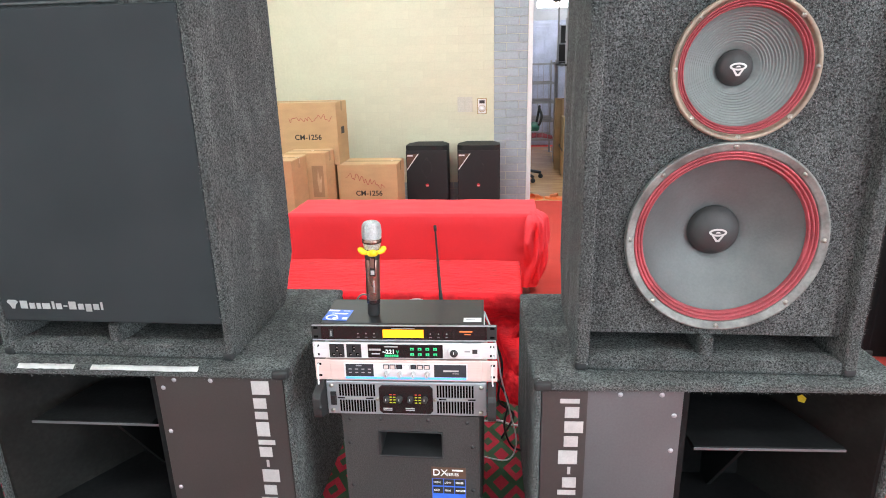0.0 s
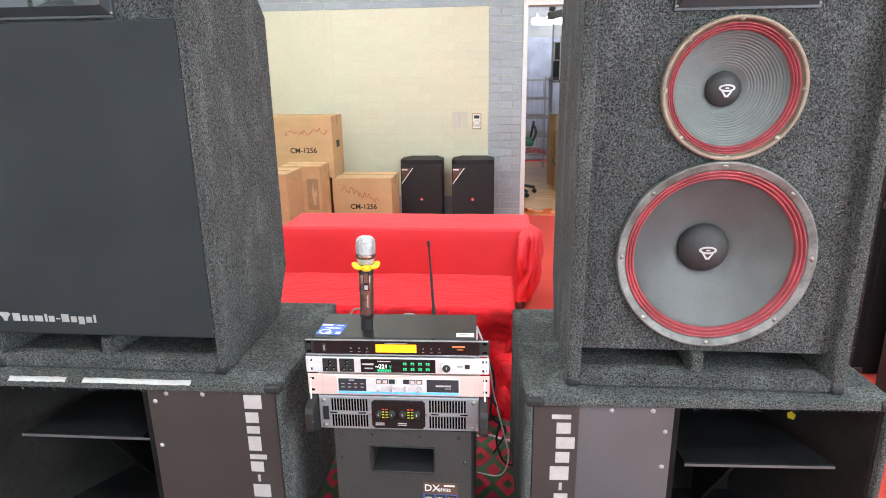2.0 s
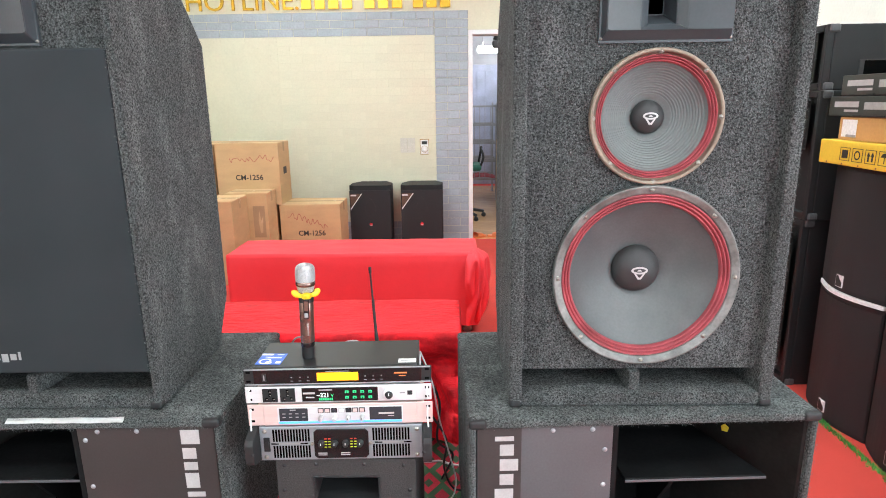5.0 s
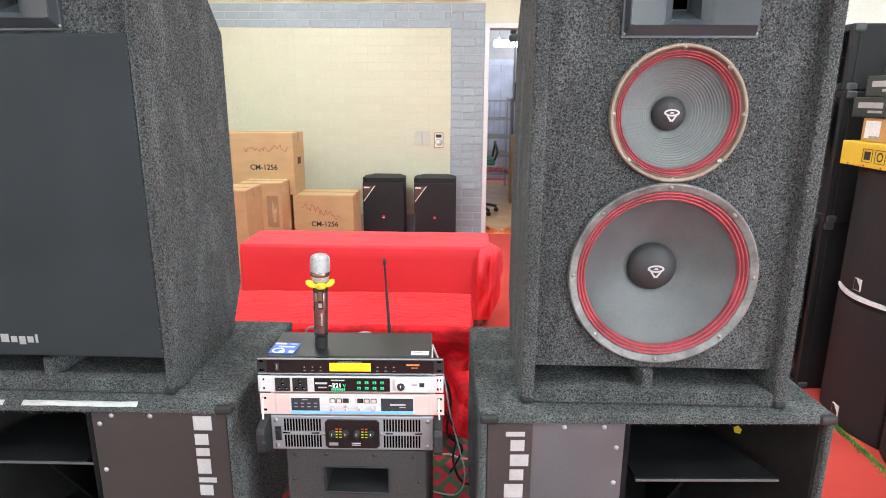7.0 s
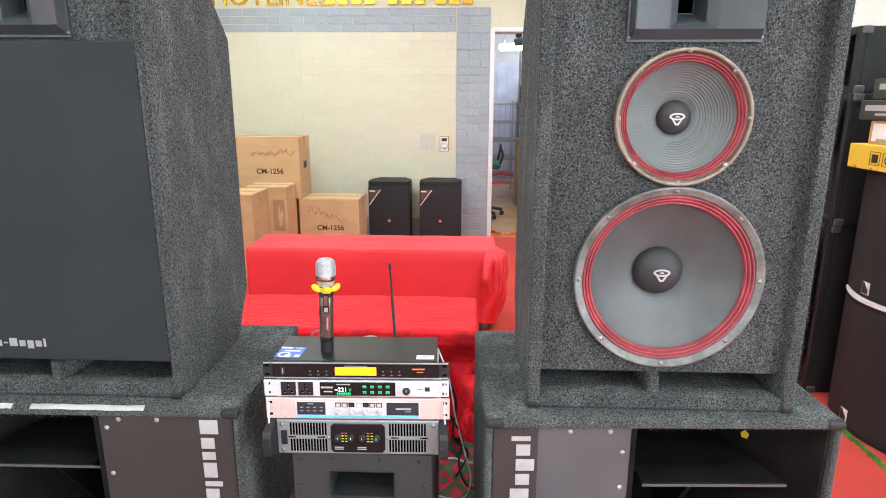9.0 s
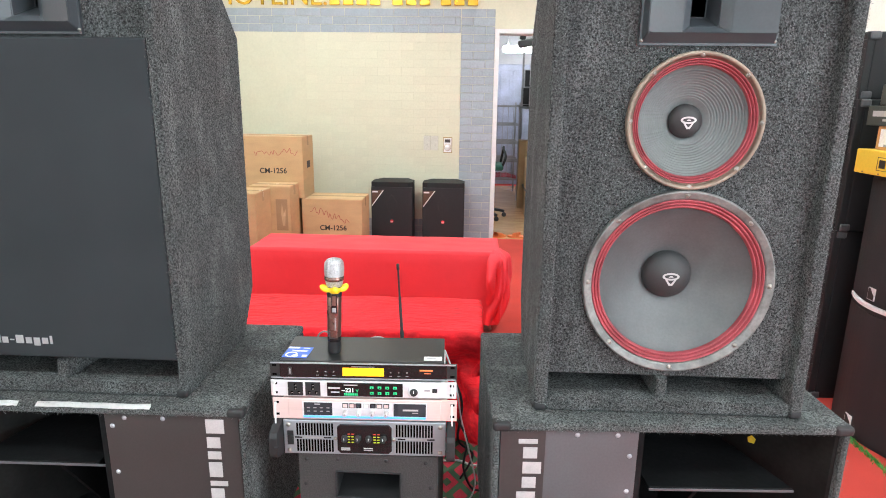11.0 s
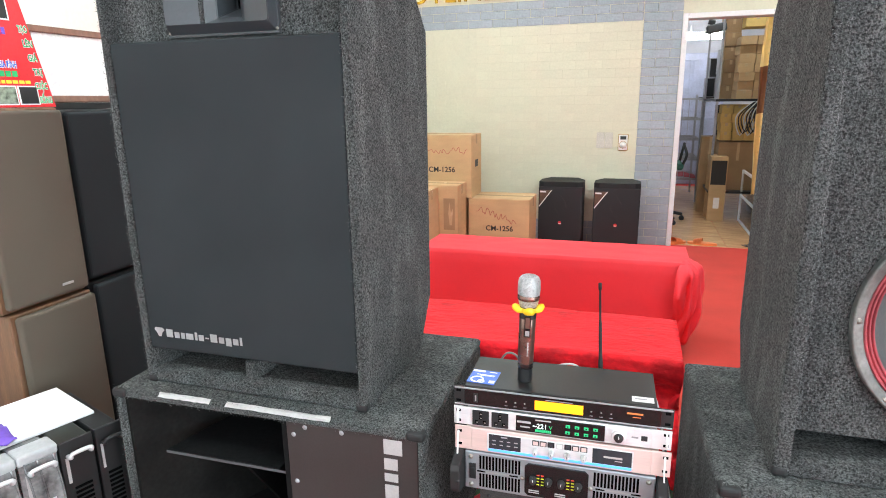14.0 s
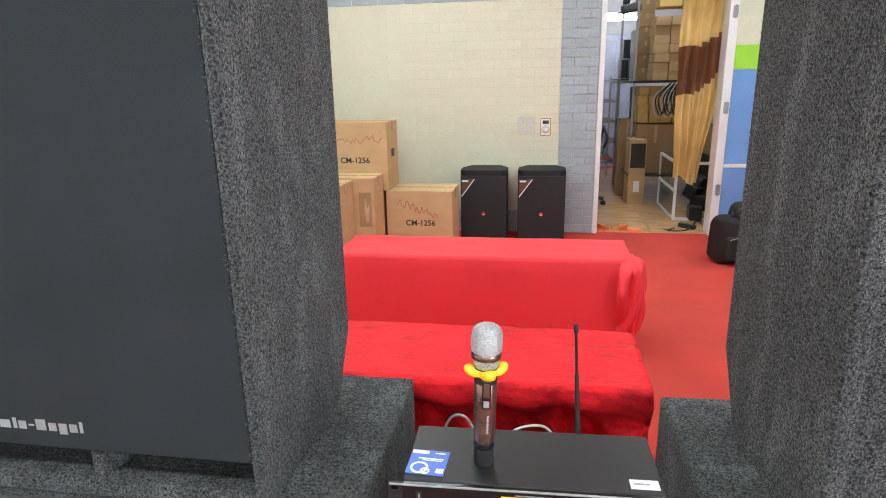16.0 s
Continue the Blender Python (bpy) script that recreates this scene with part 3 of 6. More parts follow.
def driver(cab, at, r, red_r, cone_r, cap_r, depth, rim, cone, ribs, name):
    """A cone loudspeaker: rim, red surround, cone, dome and bolts."""
    w = part(name, lathe([(red_r, 0.002), (red_r, -0.010), (red_r + 0.004, -0.013), (r - 0.012, -0.013), (r - 0.006, -0.018), (r - 0.002, -0.018), (r, -0.013), (r, 0.002)], at, "y", 96), rim, cab)
    prof = []
    n = 40
    for k in range(n + 1):
        t = k / n
        rr = red_r - (red_r - cone_r) * t
        prof.append((rr, -0.006 - 0.0075 * abs(math.sin(3 * math.pi * t)) ** 0.7 + 0.012 * t))
    part("surround", lathe(prof, at, "y", 96), M_RED, w, "red ribbed rubber surround")
    prof = []
    n = 90
    for k in range(n + 1):
        t = k / n
        rr = cone_r + (cap_r * 0.9 - cone_r) * t
        yy = 0.006 + depth * (t ** 0.85)
        if ribs and 0.03 < t < 0.8:
            yy += 0.0008 * math.sin(2 * math.pi * t * ribs)
        prof.append((rr, yy))
    part("cone", lathe(prof, at, "y", 96), cone, w)
    prof = [(cap_r * math.sin(a), depth * 0.93 - cap_r * 0.62 * math.cos(a) + 0.006) for a in [math.pi / 2 * (1 - k / 14) for k in range(15)]]
    part("dust_cap", lathe(prof, at, "y", 48), M_CAP, w)
    # emblem on the dome: an oval over a small foot
    s = cap_r * (0.46 if ribs else 0.34)
    y = depth * 0.93 - cap_r * 0.62 + 0.004
    oval = bmesh.new()
    turn = [2 * math.pi * k / 28 for k in range(28)]
    ring_o = [oval.verts.new((s * math.cos(a), 0.0012 * abs(math.cos(a)), 0.46 * s * math.sin(a) + 0.25 * s)) for a in turn]
    ring_i = [oval.verts.new((0.74 * s * math.cos(a), 0.0006 * abs(math.cos(a)), 0.24 * s * math.sin(a) + 0.25 * s)) for a in turn]
    for k in range(28):
        oval.faces.new((ring_o[k], ring_o[(k + 1) % 28], ring_i[(k + 1) % 28], ring_i[k]))
    oval = joined(oval, prism([(-0.72 * s, -0.02 * s), (-0.42 * s, -0.14 * s), (-0.06 * s, -0.62 * s), (0.06 * s, -0.62 * s), (0.42 * s, -0.14 * s), (0.72 * s, -0.02 * s), (0.2 * s, -0.85 * s), (-0.2 * s, -0.85 * s)], -0.0003, 0.0, "y"),
                  prism([(-0.3 * s, 0.16 * s), (0.3 * s, 0.16 * s), (0.14 * s, 0.34 * s), (-0.14 * s, 0.34 * s)], -0.0003, 0.0, "y"))
    bmesh.ops.translate(oval, vec=(at[0], at[1] + y - 0.0015, at[2] - 0.1 * s), verts=oval.verts)
    part("emblem", oval, M_LETTER, w, "pale printed emblem")
    for k in range(8):
        a = 2 * math.pi * (k + 0.5) / 8 + (math.pi / 8)
        rr = (r + red_r) / 2
        part("bolt", lathe([(0, -0.0185), (0.003, -0.0185), (0.0032, -0.0165), (0.0065, -0.0165), (0.007, -0.012)],
                           (at[0] + rr * math.cos(a), at[1] + 0.0005, at[2] + rr * math.sin(a)), "y", 10), M_BOLT, w)
    return w


def horn(cab, cx, z0, y):
    """A wide tweeter horn with a tall middle slot; its plate stands proud with sloping edges."""
    w, hh, d = 0.157, 0.235, 0.034
    z1 = z0 + hh
    hn = part("horn", joined(block(cx - w, cx + w, y - 0.008, y + 0.002, z0, z0 + 0.008), block(cx - w, cx + w, y - 0.008, y + 0.002, z1 - 0.008, z1),
                             block(cx - w, cx - w + 0.008, y - 0.008, y + 0.002, z0 + 0.008, z1 - 0.008), block(cx + w - 0.008, cx + w, y - 0.008, y + 0.002, z0 + 0.008, z1 - 0.008)), M_HORN, cab, "black moulded tweeter horn")
    a = 0.012
    o = [(cx - w + 0.004, z0 + 0.004), (cx + w - 0.004, z0 + 0.004), (cx + w - 0.004, z1 - 0.004), (cx - w + 0.004, z1 - 0.004)]
    i = [(cx - w + a, z0 + 0.026), (cx + w - a, z0 + 0.026), (cx + w - a, z1 - 0.026), (cx - w + a, z1 - 0.026)]
    q = [(cx - 0.056, z0 + 0.03), (cx + 0.056, z0 + 0.03), (cx + 0.056, z1 - 0.03), (cx - 0.056, z1 - 0.03)]
    g = [(cx - 0.034, z0 + 0.045), (cx + 0.034, z0 + 0.045), (cx + 0.034, z1 - 0.045), (cx - 0.034, z1 - 0.045)]
    e = [(cx - 0.026, z0 + 0.075), (cx + 0.026, z0 + 0.075), (cx + 0.026, z1 - 0.075), (cx - 0.026, z1 - 0.075)]
    bm = bmesh.new()
    rows = [[bm.verts.new((px, yy, pz)) for px, pz in ring] for ring, yy in ((o, y - 0.006), (i, y - d), (q, y + 0.006), (g, y + 0.024), (e, y + 0.10))]
    for r0, r1 in zip(rows, rows[1:]):
        for k in range(4):
            bm.faces.new((r0[k], r0[(k + 1) % 4], r1[(k + 1) % 4], r1[k]))
    bm.faces.new(rows[-1])
    bmesh.ops.recalc_face_normals(bm, faces=bm.faces)
    bmesh.ops.bevel(bm, geom=[ed for ed in bm.edges if len(ed.link_faces) == 2], offset=0.002, segments=2, affect="EDGES")
    part("flare", bm, M_HORN, hn)
    # black plate for the shade deep in the throat
    part("throat", block(cx - 0.033, cx + 0.033, y + 0.1, y + 0.105, z0 + 0.05, z1 - 0.05), M_SHADEMARK, hn)
    for sx in (-1, 1):
        for z in (z0 + 0.01, z1 - 0.01):
            part("bolt", lathe([(0, -0.012), (0.003, -0.012), (0.0045, -0.008)], (cx + sx * (w - 0.005), y, z), "y", 8), M_BOLT, hn)
    return hn


def badge(parent, x0, z0, length, height, y, material, flat=True):
    """The maker's wordmark as plain blocks: an emblem and a row of letter-sized bars. Along x, or down z if not flat."""
    widths = [1.1, 0.85, 0.62, 1.2, 0.4, 0.85, 0.6, 1.1, 0.85, 0.9, 0.85, 0.35]
    tall = [1.0, 0.74, 0.74, 0.74, 0.98, 0.74, 0.16, 1.0, 0.74, 0.98, 0.74, 1.0]
    drop = [0, 0, 0, 0, 0, 0, 0.33, 0, 0, -0.24, 0, 0]
    total = sum(widths) + 0.14 * 11
    u = length / total
    s = 0.0
    for wd, th, dr in zip(widths, tall, drop):
        a, c = s * u, (s + wd) * u
        lo, hi = dr * height, dr * height + th * height
        c -= 0.12 * (c - a)
        if flat:
            bar = block(x0 + a, x0 + c, y - 0.0015, y, z0 + lo, z0 + hi, 0.0006)
        elif flat is None:
            bar = block(x0 + lo, x0 + hi, y - 0.0015, y, z0 - c, z0 - a, 0.0006)
        else:
            bar = block(x0 - hi, x0 - lo, y - 0.0015, y, z0 + a, z0 + c, 0.0006)
        part("badge_bar", bar, material, parent)
        s += wd + 0.14


FRONT_Y = 1.557
TOP = 0.556
right_cab = thing("loudspeaker", pose(0.6415, FRONT_Y, TOP + 0.001), "grey-carpeted loudspeaker with bare red-rimmed cones, on a bass bin", "loudspeaker", "tall loudspeakers")
shell(right_cab, True, 0.034)
baffle(right_cab, 0.034, "carpeted front board with worn patches")
driver(right_cab, (0.004, 0.043, 0.352), 0.240, 0.2175, 0.193, 0.065, 0.085, M_ALU, M_CONE, 0, "woofer")
driver(right_cab, (0.004, 0.043, 0.756), 0.163, 0.148, 0.131, 0.042, 0.062, M_TAN, M_CONE12, 16, "midrange_driver")
horn(right_cab, 0.013, 0.930, 0.043)

left_cab = thing("loudspeaker", pose(-0.9925, FRONT_Y, TOP + 0.001), "grey-carpeted loudspeaker with black cloth grille and horn, on a bass bin", "loudspeaker", "tall loudspeakers")
shell(left_cab, False, 0.021)
baffle(left_cab, 0.021)
gr = part("grille", block(-CW / 2 + 0.0245, CW / 2 - 0.0215, 0.004, 0.042, 0.107, 0.936, 0.006, 3), M_GRILLE, left_cab, "flat black cloth grille, slightly scuffed")
badge(gr, -0.262, 0.1465, 0.250, 0.0235, 0.004, M_SILVERPRINT)
part("badge_emblem", prism([(-0.302, 0.166), (-0.297, 0.172), (-0.275, 0.172), (-0.268, 0.166), (-0.276, 0.158), (-0.281, 0.146), (-0.289, 0.146), (-0.294, 0.158)], 0.0025, 0.004, "y"), M_SILVERPRINT, gr)
horn(left_cab, -0.003, 0.945, 0.043)


# ---- the bass bins ----
BD, BH, BT = 0.625, TOP, 0.022


def bass_bin(m, mirror, BW, label):
    """A folded-horn bass bin: a closed panel on one side, the open horn mouth with its shelf on the other. Built with the panel at +x; mirror puts it at -x."""
    s = -1 if mirror else 1
    h = BW / 2
    bn = thing("bass_bin", m, label, "subwoofer", "bass bins")

    def bx(x0, x1, *rest):
        a, c = sorted((s * x0, s * x1))
        return block(a, c, *rest)

    part("top_panel", block(-h, h, 0, BD, BH - 0.028, BH, 0.011, 3), M_FELT_LIT, bn)
    part("bottom_panel", block(-h + BT, h - BT, 0.004, BD - 0.01, 0, 0.022, 0.004), M_HORNIN, bn)
    part("side_panel", bx(h - 0.018, h - 0.001, 0.004, BD - 0.002, 0, BH - 0.027, 0.006, 2), M_FELT_LIT, bn)
    part("side_panel", bx(-h + 0.001, -h + 0.018, 0.004, BD - 0.002, 0, BH - 0.027, 0.006, 2), M_FELT_LIT, bn)
    part("back_panel", block(-h + 0.018, h - 0.018, BD - 0.02, BD - 0.004, 0.022, BH - 0.03), M_FELT, bn)
    px = 0.082
    fp = part("front_panel", bx(px, h - 0.02, 0.012, 0.03, 0.022, BH - 0.028, 0.002), M_PANELGR if mirror else M_PANELBR, bn, "screwed front panel with a vertical pale wordmark")
    if mirror:
        part("dark_strip", bx(0.325, h - 0.021, 0.0095, 0.0118, 0.024, BH - 0.03), M_PANELBR, fp)
        badge(fp, -0.345, 0.02, 0.485, 0.05, 0.0094, M_LETTER, False)
    else:
        badge(fp, 0.358, 0.518, 0.485, 0.05, 0.0118, M_LETTER, None)
    part("panel_edge", bx(px - 0.014, px, 0.012, 0.40, 0.022, BH - 0.028), M_HORNIN, bn)
    for x, z in ((px + 0.02, 0.455 if mirror else 0.49), (px + 0.02, 0.35), (px + 0.02, 0.16), (px + 0.055, 0.515), (px + 0.16, 0.515), (px + 0.02, 0.05)):
        part("screw", lathe([(0, -0.0035), (0.004, -0.0035), (0.007, 0.0)], (s * x, 0.012, z), "y", 10), M_STEEL, fp)
    # the horn mouth: flare wall, shelf, rib and throat
    part("flare_wall", prism([(s * (-h + 0.02), 0.02), (s * (-h + 0.03), 0.02), (s * (-0.24), 0.36), (s * (-0.26), 0.37)], 0.022, BH - 0.028, "z"), M_HORNWALL, bn)
    part("throat_board", bx(-0.27, px - 0.014, 0.36, 0.375, 0.022, BH - 0.028), M_HORNIN, bn)
    zs = 0.341 if mirror else 0.352
    xs = -0.352 if mirror else -0.333
    part("shelf", prism([(s * xs, 0.03), (s * (px - 0.045), 0.03), (s * (px - 0.03), 0.355), (s * -0.245, 0.355)], zs, zs + 0.012, "z", 0.002), M_HORNIN, bn, "black horn shelf with a worn pale front edge")
    part("shelf_edge", bx(xs, px - 0.045 if mirror else px - 0.015, 0.0255, 0.0285, zs + 0.002, zs + 0.0095, 0.001), M_PANELGR, bn, "worn pale edge of the horn shelf")
    part("inner_lining", bx(-h + 0.0185, -h + 0.021, 0.03, 0.36, 0.022, BH - 0.03), M_HORNWALL, bn)
    edges = [((-h, 0.006, BH - q), (h, 0.006, BH - q)) for q in (0.004, 0.024)] + [((s * (h - 0.004), 0.004, 0.03), (s * (h - 0.004), 0.004, BH - 0.03)), ((s * (-h + 0.006), 0.004, 0.03), (s * (-h + 0.006), 0.004, BH - 0.03))]
    edges += [((s * (h - 0.004), 0.02, BH - 0.004), (s * (h - 0.004), BD - 0.02, BH - 0.004))]
    tagged(part("carpet_fibre", fuzz(edges, 3600, 7 + mirror), M_FIBRE, bn, "loose grey carpet fibres"), kind="stuff")
    patches = [((-h + 0.01, 0.01, BH), (2 * h - 0.02, 0, 0), (0, BD - 0.02, 0), (0, 0, 1), None), ((-h + 0.02, -0.0002, BH - 0.022), (2 * h - 0.04, 0, 0), (0, 0, 0.016), (0, -1, 0), None),
               ((s * (h - 0.0008), 0.01, 0.005), (0, BD - 0.02, 0), (0, 0, BH - 0.03), (s, 0, 0), None)]
    tagged(part("carpet_nap", nap(patches, 15000, 11 + mirror), M_FIBRE, bn, "short grey carpet pile"), kind="stuff")
    part("rib", prism([(0.30, 0.022), (0.36, 0.022), (0.36, zs), (0.08, zs), (0.12, zs - 0.072)], s * -0.13 - 0.006, s * -0.13 + 0.006, "x"), M_HORNIN, bn)
    for x in (h - 0.022, -h + 0.022):
        part("corner_protector", box(0.048, 0.036, 0.026, (s * x, 0.012, BH - 0.0135), 0.009, 3), M_RUBBER, bn, "black plastic corner cap")
    return bn


bin_l = bass_bin(pose(-0.9425, 1.503, 0, 0, 0, 0.9), False, 0.937, "grey-carpeted folded-horn bass bin with brown-black panel and paper tape")
bin_r = bass_bin(pose(0.648, 1.512, 0, 0, 0, 2.4), True, 0.925, "grey-carpeted folded-horn bass bin with a lighter grey panel")
# paper tape along the front edge of the top
for x0, x1 in ((-1.252, -1.085), (-1.035, -0.725)):
    rnd = random.Random(int(x1 * 100))
    n = 14
    bm = bmesh.new()
    lines = [[bm.verts.new((x0 + (x1 - x0) * k / n + q, y + 0.003 + 0.0157 * (x0 + (x1 - x0) * k / n + 0.9425) + rnd.uniform(-0.0008, 0.0008), z + rnd.uniform(-0.0012, 0.0012))) for k in range(n + 1)]
             for y, z, q in ((1.4965, 0.5505, 0.0), (1.4990, 0.5568, 0.003), (1.5045, 0.5592, 0.001), (1.5095, 0.5598, 0.0))]
    for a, c in zip(lines, lines[1:]):
        for k in range(n):
            bm.faces.new((a[k], a[k + 1], c[k + 1], c[k]))
    bmesh.ops.solidify(bm, geom=bm.faces[:], thickness=0.0006)
    solid("paper_tape", bm, M_TAPE, "strip of white paper tape stuck on the bass bin", "tape", "paper tapes")
solid("paper_scrap", prism([(0.0, 0.0), (0.018, 0.004), (0.022, 0.02), (0.008, 0.026), (-0.004, 0.014)], 0.0, 0.001, "y"), M_YELTXT, "torn scrap of yellow sticker inside the horn", "sticker").matrix_basis = pose(0.948, 1.726, 0.388, 0, 0, -59)


# ---- the rack gear on the monitor ----
RY = 1.5
monitor = thing("monitor_speaker", pose(-0.145, RY + 0.012, 0), "black textured monitor speaker with a recessed handle, standing on the carpet", "speaker")
mw, mh = 0.187, 0.4345
fr = part("front_panel", plate_with_window(-mw, mw, 0.015, mh, -0.085, 0.085, 0.303, 0.382, 0, 0.02), M_DX, monitor)
part("body", joined(block(-mw, mw, 0.02, 0.36, 0.015, 0.03), block(-mw, mw, 0.02, 0.36, mh - 0.015, mh), block(-mw, -mw + 0.015, 0.02, 0.36, 0.03, mh - 0.015),
                    block(mw - 0.015, mw, 0.02, 0.36, 0.03, mh - 0.015), block(-mw, mw, 0.36, 0.375, 0.015, mh)), M_DX, monitor)
part("handle_cup", joined(block(-0.085, 0.085, 0.09, 0.1, 0.295, 0.39), prism([(0.004, 0.303), (0.09, 0.318), (0.09, 0.303)], -0.085, 0.085, "x"),
                          block(-0.087, 0.087, 0.02, 0.09, 0.375, 0.382), block(-0.091, -0.085, 0.02, 0.09, 0.30, 0.382), block(0.085, 0.091, 0.02, 0.09, 0.30, 0.382)), M_BLACK, monitor)
part("handle_rim", joined(block(-0.089, 0.089, -0.003, 0.004, 0.300, 0.3055, 0.002), block(-0.089, 0.089, -0.003, 0.004, 0.3795, 0.384, 0.002),
                          block(-0.090, -0.0855, -0.003, 0.004, 0.3055, 0.3795, 0.001), block(0.0855, 0.090, -0.003, 0.004, 0.3055, 0.3795, 0.001)), M_PAGR, monitor)
for x, z in ((-0.165, 0.415), (-0.08, 0.418), (0.05, 0.418), (0.155, 0.415), (-0.17, 0.34), (0.17, 0.34), (-0.17, 0.2), (0.17, 0.2), (-0.165, 0.04), (0.165, 0.04)):
    part("screw", lathe([(0, -0.003), (0.0035, -0.003), (0.006, 0.0)], (x, 0, z), "y", 10), M_BLACK, monitor)
for x in (-0.15, 0.15):
    for y in (0.05, 0.32):
        part("rubber_foot", lathe([(0.018, 0), (0.016, 0.016), (0, 0.016)], (x, y, 0), "z", 14), M_RUBBER, monitor)
lab = part("sticker", block(0.054, 0.150, -0.0012, 0.0002, 0.165, 0.273), M_STICK, monitor, "brown and blue product sticker")
part("sticker_ground", block(0.055, 0.149, -0.0016, -0.0012, 0.166, 0.236), M_BLUELABEL, lab)
letters("DX", 0.030, M_PAPER, lab, pose(0.057, -0.0018, 0.246) @ UPRIGHT)
letters("SERIES", 0.0125, M_PAPER, lab, pose(0.096, -0.0018, 0.247) @ UPRIGHT)
part("sticker_bar", block(0.112, 0.142, -0.0018, -0.0012, 0.262, 0.267), M_PAPER, lab)
for r, row in enumerate((("HIGH", "LOW", "SERIES"), ("NEO", "MAX", "POWER"))):
    for c, word in enumerate(row):
        x, z = 0.058 + 0.0305 * c, 0.214 - 0.026 * r
        part("sticker_box", block(x, x + 0.028, -0.0022, -0.0016, z, z + 0.021), M_INK, lab)
        letters(word, 0.0078, M_PAPER, lab, pose(x + 0.002, -0.0026, z + 0.008) @ UPRIGHT)


def knob(parent, x, z, r, y, material, d=0.014):
    k = part("knob", lathe([(r * 1.15, 0), (r * 1.15, -0.002), (r, -0.003), (r * 0.92, -d), (r * 0.8, -d - 0.001), (0, -d - 0.001)], (x, y, z), "y", 24), material, parent)
    part("pointer", block(x - 0.0006, x + 0.0006, y - d - 0.0016, y - d - 0.0009, z, z + r * 0.8), M_PAPER if material != M_KNOBW else M_INK, k)
    return k


def ears(unit, w, z0, z1, material):
    for s in (-1, 1):
        e = part("rack_ear", block(min(s * w, s * 0.2405), max(s * w, s * 0.2405), 0, 0.004, z0, z1, 0.001), material, unit)
        for z in (z0 + (z1 - z0) * 0.22, z0 + (z1 - z0) * 0.78):
            # flat dark plate painted as the shade in the ear's slot
            part("slot", box(0.011, 0.001, 0.006, (s * 0.229, -0.0004, z), 0.0), M_SHADEMARK, e)


# power amplifier
CXR = -0.1515
amp = thing("power_amplifier", pose(CXR, RY + 0.006, 0.4355, 0, 0, 1.5), "grey power amplifier with slotted vents, on the monitor speaker", "amplifier", "rack units")
aw, ah = 0.2145, 0.1015
part("chassis", block(-0.21, 0.21, 0.012, 0.34, 0.003, ah - 0.004, 0.002), M_RACKBLK, amp)
face = part("face", block(-aw, aw, 0, 0.012, 0.002, ah, 0.003), M_AMP, amp)
for s in (-1, 1):
    for k in range(13):
        for z0, z1 in ((0.010, 0.0455), (0.0575, 0.093)):
            x = s * (0.085 + 0.0077 * k)
            # no cut here: a flat black strip stands for the slot's shade
            part("vent_slot_shade", block(x - 0.0025, x + 0.0025, -0.0006, 0.001, z0, z1), M_SHADEMARK, face)
    part("badge_bar", block(s * 0.135 - 0.038, s * 0.135 + 0.038, -0.0007, 0.001, 0.0495, 0.0535), M_SILVERPRINT, face)
    # both slits are black strips in place of shaded gaps
    part("slit", block(s * 0.098 - 0.01, s * 0.098 + 0.01, -0.0009, 0.001, 0.0495, 0.053), M_SHADEMARK, face)
    part("slit", block(s * 0.175 - 0.01, s * 0.175 + 0.01, -0.0009, 0.001, 0.0495, 0.053), M_SHADEMARK, face)
    for z in (0.014, 0.088):
        part("bolt", lathe([(0, -0.004), (0.0025, -0.004), (0.0028, -0.003), (0.0055, -0.003), (0.006, 0)], (s * 0.2, 0, z), "y", 12), M_BOLT, face)
    part("bolt", lathe([(0, -0.004), (0.0025, -0.004), (0.0028, -0.003), (0.0045, -0.003), (0.005, 0)], (s * 0.077, 0, 0.05), "y", 12), M_BOLT, face)
    ear = part("handle", prism([(-0.046, 0.018), (-0.052, 0.03), (-0.052, 0.075), (-0.046, 0.088), (0.006, 0.1), (0.012, 0.1), (0.012, 0.0), (0.006, 0.0)],
                               s * 0.2275 - 0.0115, s * 0.2275 + 0.0115, "x", 0.003), M_RUBBER, amp, "black moulded rack handle")
    part("panel_bolt", lathe([(0, -0.003), (0.004, -0.003), (0.006, 0)], (s * 0.22, -0.05, 0.05), "y", 10), M_BLACK, ear)
scr = part("control_window", prism([(-0.072, 0.016), (-0.064, 0.008), (0.064, 0.008), (0.072, 0.016), (0.072, 0.084), (0.064, 0.092), (-0.064, 0.092), (-0.072, 0.084)], -0.003, 0.001, "y", 0.0012), M_GLOSSBLK, amp, "glossy black control window")
for x in (-0.052, -0.017, 0.012, 0.05):
    knob(scr, x, 0.053, 0.008, -0.003, M_RUBBER, 0.012)
for x in (-0.036, 0.032):
    for k in range(4):
        for j in (-1, 1):
            part("led", block(x + j * 0.005 - 0.0032, x + j * 0.005 + 0.0032, -0.0036, -0.003, 0.040 + 0.008 * k, 0.0425 + 0.008 * k), M_LEDR if k == 3 else M_LEDY, scr)
for x in (-0.05, 0.01):
    part("caption_bar", block(x - 0.012, x + 0.012, -0.0034, -0.003, 0.022, 0.025), M_LETTER, scr)
    part("caption_bar", block(x - 0.012, x + 0.012, -0.0034, -0.003, 0.017, 0.0195), M_LETTER, scr)
sw = part("power_switch", block(-0.204, -0.188, -0.003, 0.002, 0.03, 0.07, 0.001), M_BLACK, amp)
